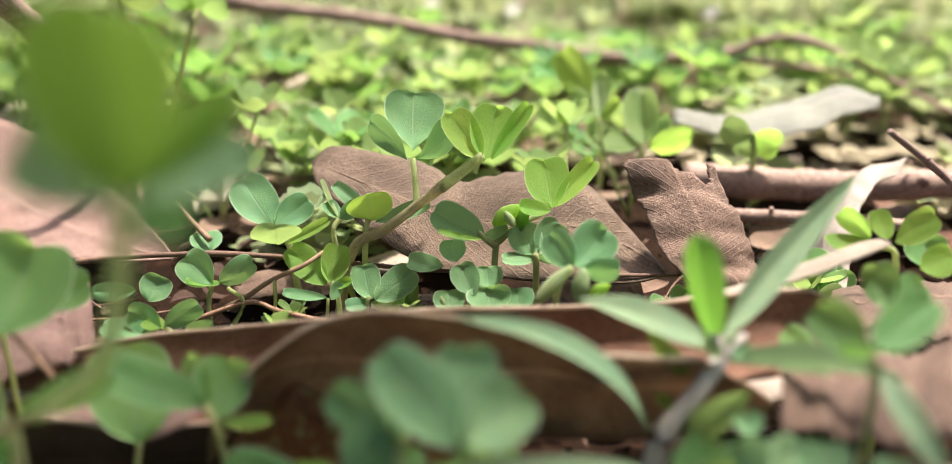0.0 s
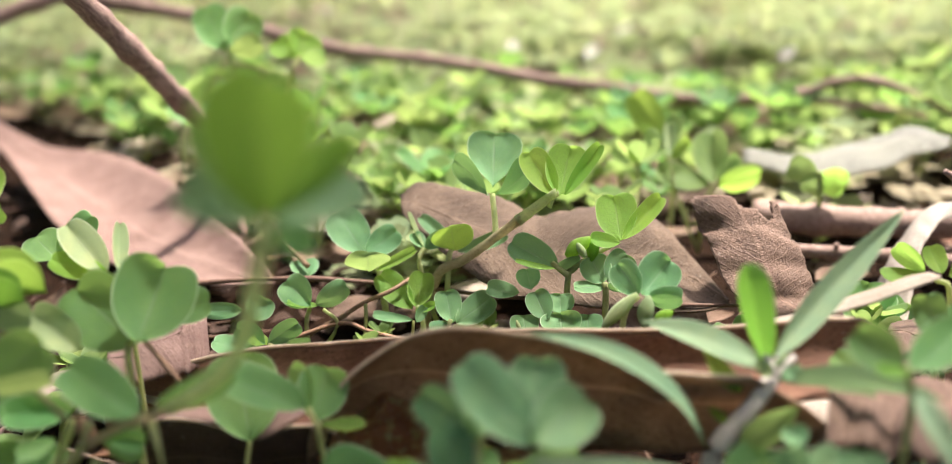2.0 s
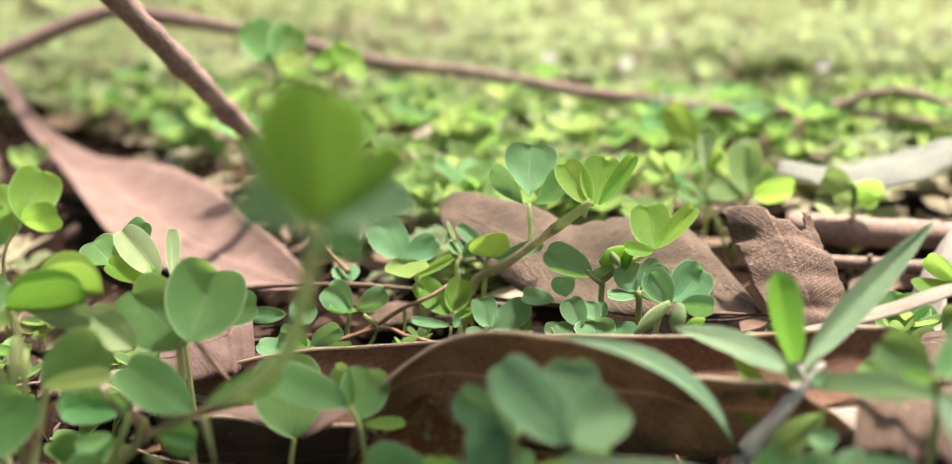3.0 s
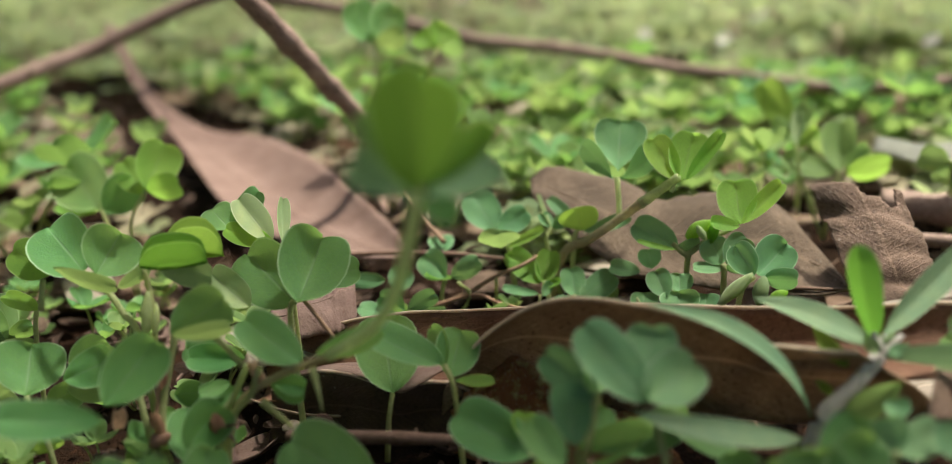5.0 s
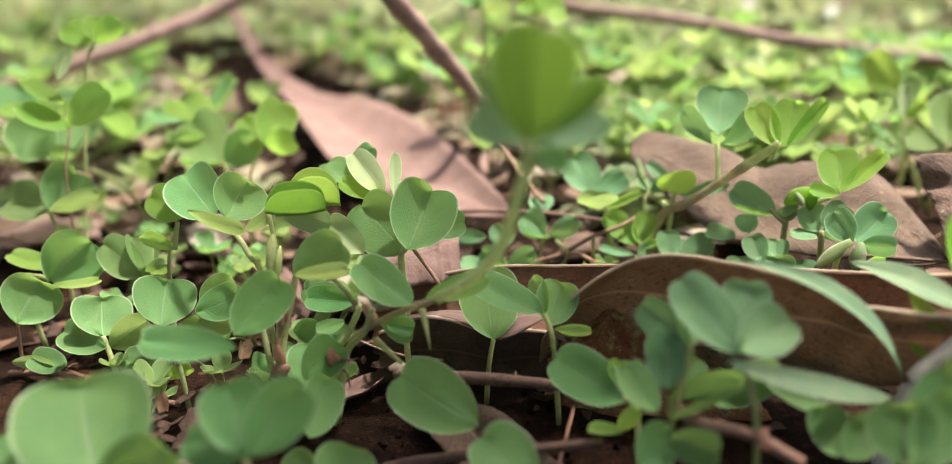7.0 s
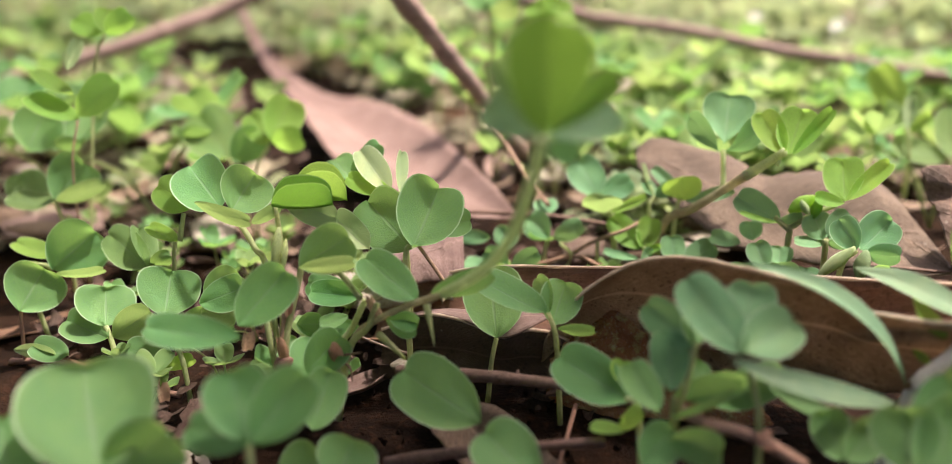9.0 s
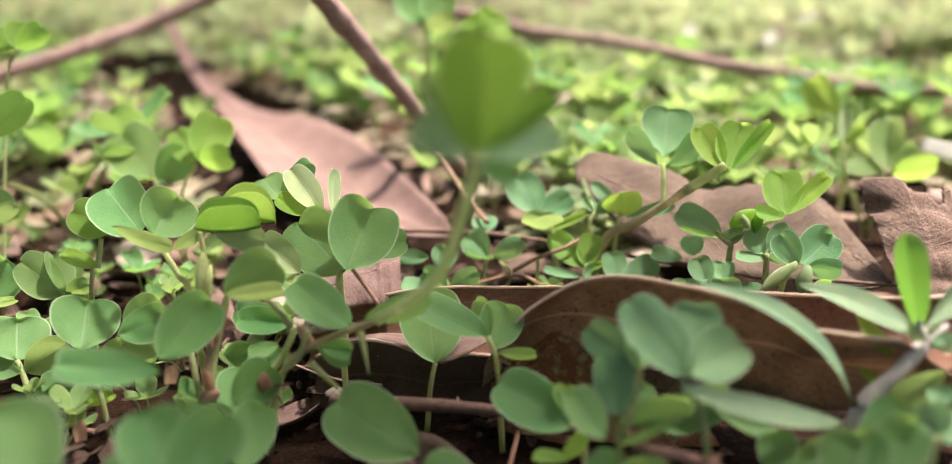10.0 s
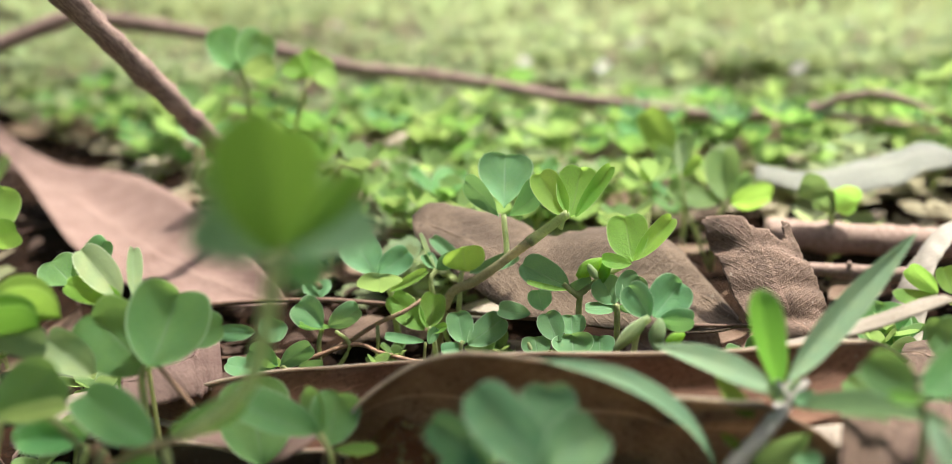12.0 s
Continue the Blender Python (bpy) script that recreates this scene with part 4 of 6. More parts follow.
leaflet(s, (1.03, 13.37, 1.73), (0.43, 13.35, 1.70), (-0.03, -0.41, 0.91), 0.35, TEAL)
leaflet(s, (1.03, 13.37, 1.73), (1.42, 13.35, 1.70), (0.10, 0.93, 0.36), 0.31, TEAL)
p = plant("clover_sprig", (-2.56, 13.35, -0.05), "narrow leaf lying on the litter", "clover", "clover sprigs")
s = stalk(p, [(-2.56, 13.35, -0.05), (-2.46, 13.38, 0.94)], 0.039, 0.027, STALK)
leaflet(s, (-2.48, 13.39, 0.95), (-3.25, 13.46, 1.03), (0.03, -0.53, 0.84), 0.21, TEAL)
leaflet(s, (-2.41, 13.37, 0.92), (-2.27, 13.59, 1.15), (0.54, -0.74, 0.41), 0.22, TEAL)
p = plant("runner_stem", (-4.53, 13.40, -0.05), "reddish creeping runner stem with a swollen node", "runner stem", "")
s = stalk(p, [(-4.53, 13.40, -0.05), (-4.48, 13.43, 0.54), (-3.92, 13.56, 0.85), (-3.43, 13.68, 1.15), (-2.95, 13.76, 1.36), (-2.64, 14.13, 1.46)], 0.050, 0.040, RED, "stem")
s = stalk(p, [(-3.41, 13.68, 1.15), (-3.39, 13.55, 0.83), (-3.41, 13.44, 0.56)], 0.039, 0.027, STALK, "rootlet")

# ---- weed with grey-green narrow leaves ----
p = plant("weed", (1.92, 8.49, -0.05), "grey-green weed with narrow lance-shaped leaves", "weed", "")
s = stalk(p, [(1.92, 8.49, -0.05), (2.16, 8.60, 1.40), (2.41, 8.75, 1.75), (2.71, 8.96, 2.02), (2.99, 9.20, 2.33), (3.06, 9.26, 2.50)], 0.140, 0.100, DOWNY)
leaflet(s, (2.06, 8.64, 1.50), (-0.23, 8.39, 3.18), (0.59, -0.27, 0.76), 0.38, FROST, fold=14, bend=-0.17, form="lance")
leaflet(s, (2.87, 9.21, 2.36), (1.30, 9.97, 2.64), (-0.06, -0.45, 0.89), 0.42, FROST, bend=-0.08, form="lance")
leaflet(s, (2.85, 9.13, 2.45), (2.49, 9.06, 3.87), (0.39, 0.91, 0.15), 0.48, TALL, fold=22, form="oblong")
leaflet(s, (2.95, 9.26, 2.50), (4.93, 10.86, 4.04), (0.18, -0.79, 0.58), 0.44, FROST, fold=16, bend=0.05, form="lance")
leaflet(s, (2.93, 8.98, 2.33), (4.57, 7.93, 2.67), (0.50, 0.84, 0.18), 0.34, FROST, bend=-0.12, form="lance")
leaflet(s, (3.92, 7.29, 3.17), (4.23, 6.30, 2.58), (-0.39, -0.56, 0.73), 0.25, FROST, bend=-0.1, form="lance")
leaflet(s, (2.51, 8.92, 2.17), (2.06, 9.39, 2.55), (-0.05, -0.64, 0.76), 0.26, YOUNG, form="lance")
leaflet(s, (2.45, 8.55, 1.52), (3.09, 8.42, 2.28), (-0.40, -0.90, 0.19), 0.38, SPRIG, form="lance")
leaflet(s, (2.32, 8.69, 1.87), (2.09, 8.81, 2.00), (-0.18, -0.84, 0.52), 0.13, YOUNG, form="lance")
leaflet(s, (1.90, 7.93, 1.60), (-0.20, 6.26, 2.80), (0.68, -0.40, 0.62), 0.34, FROST, form="lance")
s = stalk(p, [(2.93, 9.05, 2.50), (3.07, 9.10, 2.63)], 0.050, 0.030, PALE, "bud")
s = stalk(p, [(2.94, 9.01, 2.40), (2.84, 9.07, 2.55), (2.81, 9.11, 2.64)], 0.070, 0.040, DOWNY, "bud")
s = stalk(p, [(2.98, 9.01, 2.40), (3.09, 9.06, 2.53), (3.17, 9.10, 2.62)], 0.060, 0.035, DOWNY, "bud")
leaflet(s, (2.85, 8.90, 2.41), (2.69, 9.09, 2.59), (-0.30, -0.80, 0.52), 0.19, PALE, form="lance")
leaflet(s, (2.98, 8.90, 2.41), (3.25, 9.02, 2.53), (0.03, -0.74, 0.67), 0.17, GREY, form="lance")

# ---- sprigs at the right ----
p = plant("clover_sprig", (6.34, 11.94, -0.05), "yellow-green clover sprig against dry leaves", "clover", "clover sprigs")
s = stalk(p, [(6.34, 11.94, -0.05), (6.28, 12.05, 2.18), (6.05, 12.16, 2.47)], 0.046, 0.041, STALK)
leaflet(s, (5.90, 12.21, 2.57), (5.49, 12.51, 2.90), (-0.58, -0.81, 0.05), 0.35, YOUNG)
leaflet(s, (5.90, 12.19, 2.52), (5.22, 12.16, 2.50), (-0.03, -0.19, 0.98), 0.47, YOUNG)
leaflet(s, (6.25, 12.19, 2.52), (6.97, 12.49, 2.84), (0.17, -0.87, 0.46), 0.50, YOUNG)
leaflet(s, (6.16, 12.20, 2.55), (6.04, 12.53, 2.90), (-0.00, -0.72, 0.69), 0.37, YOUNG)
leaflet(s, (6.80, 12.32, 2.05), (7.00, 12.69, 2.44), (-0.34, -0.59, 0.73), 0.62, TOP)
leaflet(s, (6.55, 11.85, 2.22), (7.08, 12.01, 2.39), (0.04, -0.78, 0.62), 0.50, YOUNG)
p = plant("clover_sprig", (5.53, 10.29, -0.05), "rounded clover leaves beside the sprig", "clover", "clover sprigs")
s = stalk(p, [(5.53, 10.29, -0.05), (5.45, 10.37, 2.31)], 0.046, 0.041, STALK)
leaflet(s, (5.43, 10.38, 2.32), (5.37, 10.83, 2.79), (-0.60, -0.61, 0.51), 0.50, TOP)
leaflet(s, (5.49, 10.39, 2.34), (5.95, 10.63, 2.59), (0.13, -0.82, 0.56), 0.51, TOP)
p = plant("clover_sprig", (3.99, 7.64, -0.05), "broad green clover leaf on a slim stalk", "clover", "clover sprigs")
s = stalk(p, [(3.99, 7.64, -0.05), (4.11, 7.74, 2.52), (3.99, 7.74, 3.17)], 0.046, 0.041, STALK)
leaflet(s, (3.95, 7.74, 3.17), (3.51, 8.12, 3.44), (-0.26, -0.75, 0.61), 0.53, TOP, notch=0.02)
leaflet(s, (4.03, 7.75, 3.17), (4.79, 8.26, 3.50), (0.01, -0.55, 0.84), 0.52, TOP, notch=0.02)
leaflet(s, (4.01, 7.65, 3.19), (3.61, 7.62, 3.23), (0.11, -0.52, 0.85), 0.19, YOUNG)
leaflet(s, (4.21, 9.62, 2.05), (3.88, 9.85, 2.28), (-0.06, -0.75, 0.66), 0.39, TOP)
leaflet(s, (3.78, 8.66, 2.01), (3.93, 9.14, 2.44), (-0.21, -0.61, 0.77), 0.56, PALE, notch=0.02)
p = plant("clover_sprig", (6.12, 14.20, -0.05), "pale round clover leaf behind a dry strip", "clover", "clover sprigs")
s = stalk(p, [(6.12, 14.20, -0.05), (6.01, 14.36, 0.42)], 0.052, 0.041, STALK)
leaflet(s, (6.01, 14.34, 0.37), (6.12, 15.14, 1.21), (-0.17, -0.70, 0.69), 1.02, TOP)
leaflet(s, (6.12, 14.34, 0.37), (6.78, 14.86, 0.91), (0.19, -0.81, 0.55), 0.75, TOP)
leaflet(s, (5.88, 13.87, 0.55), (6.49, 14.02, 0.71), (-0.26, 0.97, 0.05), 0.74, PALE)
p = plant("clover_sprig", (2.07, 6.19, -0.05), "broad clover leaves close above the soil", "clover", "clover sprigs")
s = stalk(p, [(2.07, 6.19, -0.05), (1.96, 6.34, 1.41), (1.92, 6.44, 1.65)], 0.052, 0.041, STALK)
leaflet(s, (1.94, 6.41, 1.58), (1.82, 6.96, 2.13), (-0.17, -0.72, 0.68), 0.82, TOP)
leaflet(s, (1.99, 6.41, 1.59), (2.56, 7.09, 2.27), (0.21, -0.78, 0.60), 0.70, TOP)
leaflet(s, (2.02, 6.91, 1.75), (2.40, 7.47, 2.32), (-0.03, -0.70, 0.71), 0.52, TOP)
leaflet(s, (1.24, 7.09, 1.12), (0.99, 7.55, 1.59), (-0.14, -0.74, 0.66), 0.51, TOP)
leaflet(s, (1.28, 6.92, 1.24), (1.67, 7.31, 1.63), (0.32, -0.81, 0.49), 0.52, TOP)
leaflet(s, (1.38, 7.64, 1.42), (0.25, 7.85, 1.63), (0.18, -0.01, 0.98), 0.43, TOP)
p = plant("clover_sprig", (2.71, 7.00, -0.05), "clover leaves low beside the weed stem", "clover", "clover sprigs")
s = stalk(p, [(2.71, 7.00, -0.05), (2.77, 7.06, 1.85), (2.82, 7.14, 2.04)], 0.052, 0.041, STALK)
leaflet(s, (2.79, 7.13, 2.01), (2.67, 7.44, 2.31), (-0.47, -0.70, 0.53), 0.54, GREY)
leaflet(s, (2.85, 7.13, 2.01), (3.32, 7.42, 2.29), (0.05, -0.74, 0.67), 0.45, GREY)
leaflet(s, (3.38, 6.95, 2.11), (3.48, 7.28, 2.42), (-0.32, -0.61, 0.73), 0.55, GREY)
leaflet(s, (4.02, 6.84, 2.09), (4.10, 7.11, 2.35), (-0.38, -0.58, 0.72), 0.41, GREY)
leaflet(s, (2.99, 7.90, 2.04), (2.93, 8.08, 2.22), (0.00, -0.70, 0.71), 0.33, GREY)

# ---- shaded sprigs in front ----
p = plant("clover_sprig", (0.29, 6.59, -0.05), "grey-green clover leaf in shade on a pink stem", "clover", "clover sprigs")
s = stalk(p, [(0.29, 6.59, -0.05), (0.21, 6.76, 1.64), (0.12, 6.90, 1.99), (0.01, 7.06, 2.38)], 0.046, 0.041, STALK)
leaflet(s, (-0.05, 6.98, 2.53), (-0.92, 7.55, 3.22), (0.02, -0.76, 0.65), 0.68, GREY, notch=0.02)
leaflet(s, (-0.09, 7.29, 2.52), (-0.07, 7.96, 3.13), (0.02, -0.67, 0.74), 0.71, GREY, notch=0.1)
leaflet(s, (-0.09, 6.97, 2.55), (0.51, 7.46, 2.84), (0.16, -0.64, 0.75), 0.70, GREY, notch=0.04)
s = stalk(p, [(-0.80, 7.04, 1.52), (-0.45, 6.73, 1.57), (0.14, 6.71, 1.52), (0.80, 6.61, 1.27)], 0.090, 0.080, RED, "stem")
sheath(p, (0.34, 6.64, 1.55), 0.28, 0.18, 70, 7)
p = plant("clover_sprig", (-0.89, 6.73, -0.05), "green clover leaves on a low shaded stem", "clover", "clover sprigs")
s = stalk(p, [(-0.89, 6.73, -0.05), (-0.86, 6.86, 1.35), (-0.78, 7.05, 1.82), (-0.69, 7.30, 2.43)], 0.052, 0.041, STALK)
leaflet(s, (-0.71, 7.26, 2.35), (-1.45, 7.65, 2.75), (-0.16, -0.84, 0.52), 0.52, TEAL)
leaflet(s, (-0.73, 7.27, 2.37), (-0.77, 7.69, 2.80), (0.69, -0.49, 0.54), 0.45, TOP)
s = stalk(p, [(-0.89, 6.73, -0.05), (-0.91, 7.01, 1.73)], 0.039, 0.034, STALK)
leaflet(s, (-0.91, 6.86, 1.89), (-1.09, 7.44, 2.48), (0.04, -0.71, 0.71), 0.54, TEAL)
leaflet(s, (-1.03, 6.58, 1.72), (-1.53, 7.00, 2.15), (0.09, -0.65, 0.75), 0.49, TOP)
leaflet(s, (-0.95, 7.36, 1.53), (-0.01, 7.61, 1.78), (0.24, -0.97, 0.07), 0.44, TOP)
leaflet(s, (-0.87, 6.65, 1.63), (-0.10, 7.00, 1.98), (-0.51, 0.79, 0.34), 0.24, TOP)
leaflet(s, (-0.81, 7.80, 1.28), (-0.67, 8.20, 1.69), (0.45, -0.70, 0.55), 0.43, TOP)
leaflet(s, (-0.47, 7.88, 1.20), (0.47, 8.31, 1.64), (0.37, -0.92, 0.11), 0.64, TOP)
leaflet(s, (-0.87, 6.45, 1.41), (-0.17, 6.43, 1.39), (-0.02, -0.97, 0.24), 0.53, TOP)
leaflet(s, (-1.62, 7.06, 1.06), (-1.33, 7.29, 1.28), (-0.66, 0.74, 0.12), 0.41, YOUNG)
leaflet(s, (-1.17, 6.23, 1.12), (-0.82, 6.62, 1.51), (0.30, -0.79, 0.53), 0.59, TOP)
leaflet(s, (-1.53, 7.05, 1.03), (-2.05, 7.04, 1.02), (-0.02, -0.03, 1.00), 0.31, YOUNG)
p = plant("clover_sprig", (-1.33, 7.37, -0.05), "broad leaf leaning over a twig", "clover", "clover sprigs")
s = stalk(p, [(-1.33, 7.37, -0.05), (-1.44, 7.44, 1.19), (-1.63, 7.48, 1.29)], 0.052, 0.041, STALK)
leaflet(s, (-1.54, 7.47, 1.27), (-2.74, 7.83, 1.63), (0.01, -0.70, 0.72), 0.78, TOP)
leaflet(s, (-1.67, 7.69, 1.28), (-1.79, 8.02, 1.61), (0.74, -0.32, 0.60), 0.60, YOUNG)
p = plant("clover_sprig", (-2.85, 8.55, -0.05), "clover leaf with rounded lobes before the arched leaf", "clover", "clover sprigs")
s = stalk(p, [(-2.85, 8.55, -0.05), (-2.96, 8.69, 1.36), (-3.15, 8.86, 1.77)], 0.046, 0.041, STALK)
leaflet(s, (-3.06, 8.79, 1.60), (-2.97, 9.33, 2.15), (0.39, -0.69, 0.61), 0.70, TOP)
leaflet(s, (-3.12, 8.87, 1.79), (-3.44, 9.27, 2.20), (-0.45, -0.79, 0.41), 0.39, TOP)
leaflet(s, (-2.97, 8.77, 1.55), (-2.36, 8.81, 1.59), (-0.08, 0.93, 0.35), 0.29, TOP)
leaflet(s, (-3.13, 8.68, 1.86), (-4.44, 9.04, 2.22), (0.19, -0.28, 0.94), 0.69, TOP)
p = plant("clover_sprig", (-4.19, 8.84, -0.05), "olive-green leaf hanging by a dead leaf", "clover", "clover sprigs")
s = stalk(p, [(-4.19, 8.84, -0.05), (-4.15, 8.96, 0.67), (-4.11, 9.11, 1.04)], 0.046, 0.041, STALK)
leaflet(s, (-4.11, 9.11, 1.04), (-4.42, 9.79, 2.07), (0.41, -0.70, 0.58), 1.10, TOP)

# ---- sprigs behind the middle ----
p = plant("clover_sprig", (3.63, 19.80, -0.05), "yellow-green clover sprig with a pale new leaf", "clover", "clover sprigs")
s = stalk(p, [(3.63, 19.80, -0.05), (3.77, 20.04, 1.14), (3.94, 20.24, 1.63)], 0.065, 0.054, STALK)
leaflet(s, (3.94, 20.24, 1.63), (3.98, 21.22, 2.70), (-0.36, -0.68, 0.64), 0.93, SPRIG, fold=22)
leaflet(s, (4.06, 20.23, 1.60), (5.16, 20.40, 1.79), (-0.20, 0.92, 0.34), 0.84, YOUNG)
leaflet(s, (3.85, 20.23, 1.60), (2.54, 20.51, 1.90), (0.04, -0.65, 0.76), 0.71, SPRIG)
leaflet(s, (4.06, 20.25, 1.65), (4.61, 20.75, 2.19), (0.48, -0.83, 0.27), 0.51, SPRIG)
s = stalk(p, [(3.63, 19.80, -0.05), (3.06, 20.12, 1.34), (2.89, 20.49, 2.26)], 0.039, 0.034, STALK)
leaflet(s, (2.89, 20.46, 2.18), (2.92, 21.16, 2.94), (-0.14, -0.73, 0.67), 0.38, PALE, fold=35)
leaflet(s, (2.92, 20.46, 2.18), (3.38, 20.85, 2.61), (0.61, -0.79, 0.06), 0.38, YOUNG)
p = plant("clover_sprig", (3.13, 21.50, -0.05), "clover sprig standing before a fallen branch", "clover", "clover sprigs")
s = stalk(p, [(3.13, 21.50, -0.05), (3.16, 21.73, 1.31), (2.90, 22.08, 2.19)], 0.065, 0.054, STALK)
leaflet(s, (2.92, 22.07, 2.16), (2.15, 23.13, 3.33), (-0.38, -0.79, 0.47), 0.88, YOUNG)
leaflet(s, (2.92, 22.06, 2.13), (2.38, 22.20, 2.28), (0.00, -0.73, 0.68), 0.72, SPRIG)
leaflet(s, (2.95, 22.07, 2.16), (3.33, 22.66, 2.80), (0.65, -0.71, 0.27), 0.69, SPRIG)
p = plant("clover_sprig", (-7.97, 20.35, -0.05), "blue-green clover sprig near the branch", "clover", "clover sprigs")
s = stalk(p, [(-7.97, 20.35, -0.05), (-8.04, 20.63, 3.93), (-8.27, 20.98, 4.80)], 0.065, 0.054, STALK)
leaflet(s, (-8.31, 20.97, 4.77), (-9.15, 21.88, 5.80), (-0.05, -0.76, 0.64), 0.99, TOP)
leaflet(s, (-8.21, 20.98, 4.80), (-7.85, 21.77, 5.69), (0.63, -0.69, 0.36), 1.03, TOP)
leaflet(s, (-8.20, 20.94, 4.71), (-7.42, 21.17, 4.96), (-0.36, 0.85, 0.38), 0.77, SPRIG)
s = stalk(p, [(-7.97, 20.35, -0.05), (-6.68, 20.62, 3.92), (-6.41, 20.91, 4.64)], 0.065, 0.054, STALK)
leaflet(s, (-6.44, 20.91, 4.64), (-6.27, 21.39, 5.17), (0.57, -0.69, 0.44), 0.92, YOUNG)
leaflet(s, (-6.47, 20.90, 4.61), (-7.10, 21.24, 4.98), (0.04, -0.71, 0.70), 0.77, YOUNG)
leaflet(s, (-6.37, 20.89, 4.58), (-5.73, 20.96, 4.65), (-0.15, 0.91, 0.38), 0.56, SPRIG)
p = plant("clover_sprig", (6.30, 19.16, -0.05), "green clover sprig beside a bleached leaf", "clover", "clover sprigs")
s = stalk(p, [(6.30, 19.16, -0.05), (6.23, 19.29, 1.95), (6.16, 19.39, 2.20)], 0.065, 0.054, STALK)
leaflet(s, (6.16, 19.35, 2.11), (5.51, 19.53, 2.30), (-0.19, -0.95, 0.23), 0.65, SPRIG)
leaflet(s, (6.16, 19.35, 2.11), (6.80, 19.17, 1.91), (-0.28, -0.96, -0.02), 0.74, YOUNG)
leaflet(s, (6.16, 19.34, 2.07), (6.01, 19.34, 1.65), (-0.35, -0.93, 0.12), 0.56, SPRIG)
dead_leaf("small orange dry leaf in the clover", [(-5.78, 25.37, 0.99), (-5.53, 25.94, 1.06), (-4.85, 25.41, 1.09)],
          [(-5.62, 24.82, 0.95), (-5.13, 24.30, 1.01), (-4.76, 24.87, 1.08)], 0.1, ORANGE, seed=51, rows=16, cols=6)
dead_leaf("pinkish dry leaf among distant clover", [(-1.67, 24.07, 0.60), (-0.87, 25.39, 0.80), (0.05, 26.69, 0.80)],
          [(-1.42, 23.18, 0.60), (-0.53, 22.42, 0.90), (0.17, 24.49, 0.70)], 0.3, TAN, seed=53, rows=16, cols=6)
dead_leaf("pale pink dry leaf among distant clover", [(-6.31, 28.59, 1.00), (-6.00, 30.48, 1.10), (-5.27, 30.26, 1.00)],
          [(-5.76, 27.02, 0.90), (-5.13, 27.04, 1.00), (-4.94, 29.00, 0.90)], 0.3, CREAM, seed=54, rows=16, cols=6)
dead_leaf("pale dry leaf lying beyond the leaning twig", [(-14.46, 25.83, 0.50), (-15.15, 28.78, 0.60), (-16.19, 33.48, 0.60), (-17.70, 38.64, 0.60)],
          [(-13.42, 25.44, 0.50), (-14.01, 28.18, 0.60), (-15.08, 32.66, 0.60), (-16.93, 39.03, 0.60)], 0.25, CREAM, seed=55, rows=16, cols=6)
dead_leaf("dull brown dry leaf behind the sprigs", [(-24.36, 24.43, 0.50), (-24.27, 27.33, 0.60), (-21.40, 27.47, 0.60)],
          [(-22.23, 22.50, 0.50), (-20.35, 22.83, 0.60), (-19.30, 24.68, 0.50)], 0.3, BROWN, seed=56, rows=16, cols=6)

# ---- tall sprig close to the lens ----
p = plant("clover_sprig", (-6.47, 7.77, -0.05), "tall yellow-green clover sprig with folded leaves", "clover", "clover sprigs")
s = stalk(p, [(-6.47, 7.77, -0.05), (-6.13, 7.81, 1.30), (-5.55, 7.71, 1.87), (-4.86, 7.56, 2.30), (-4.27, 7.28, 2.66)], 0.055, 0.050, TAWNY, "stem")
s = stalk(p, [(-4.27, 7.28, 2.66), (-3.46, 6.72, 3.36), (-2.82, 6.00, 4.20), (-2.36, 5.36, 5.20), (-2.21, 5.16, 5.66)], 0.080, 0.070, LEMON)
leaflet(s, (-2.21, 5.13, 5.70), (-1.89, 4.40, 7.10), (0.18, -0.86, -0.47), 0.89, TALL, fold=20, notch=0.03, form="obovate")
leaflet(s, (-2.24, 5.18, 5.70), (-2.76, 5.22, 6.46), (0.35, -0.89, 0.29), 0.33, SPRIG, fold=22, form="obovate")
leaflet(s, (-2.26, 5.21, 5.65), (-2.86, 5.14, 6.00), (0.38, -0.79, 0.49), 0.45, GREY, form="obovate")
leaflet(s, (-2.17, 5.18, 5.70), (-1.50, 5.55, 6.30), (0.17, -0.91, 0.37), 0.34, TALL, fold=26, form="obovate")
leaflet(s, (-2.16, 5.22, 5.65), (-1.58, 6.05, 5.76), (0.50, -0.45, 0.74), 0.42, GREY, form="obovate")
leaflet(s, (-2.21, 5.23, 5.55), (-1.85, 5.38, 5.42), (0.48, -0.76, 0.44), 0.28, TOP)

# ---- sprigs at the left ----
p = plant("clover_sprig", (-6.36, 7.58, -0.05), "green clover leaves rising from a reddish rooted node", "clover", "clover sprigs")
s = stalk(p, [(-6.36, 7.58, -0.05), (-6.28, 7.65, 1.19), (-6.11, 7.81, 1.56), (-5.88, 7.90, 2.05)], 0.062, 0.050, STALK)
leaflet(s, (-4.83, 7.58, 2.33), (-5.92, 8.00, 2.76), (0.07, -0.62, 0.78), 0.65, TOP)
leaflet(s, (-4.55, 7.45, 2.54), (-3.66, 7.76, 2.87), (-0.41, 0.87, 0.28), 0.49, TOP)
s = stalk(p, [(-6.36, 7.58, -0.05), (-6.07, 7.59, 1.29), (-5.75, 7.65, 1.70), (-5.62, 7.80, 2.08)], 0.062, 0.050, STALK)
leaflet(s, (-6.34, 8.42, 1.74), (-7.32, 8.56, 1.89), (-0.00, -0.72, 0.69), 0.53, TOP)
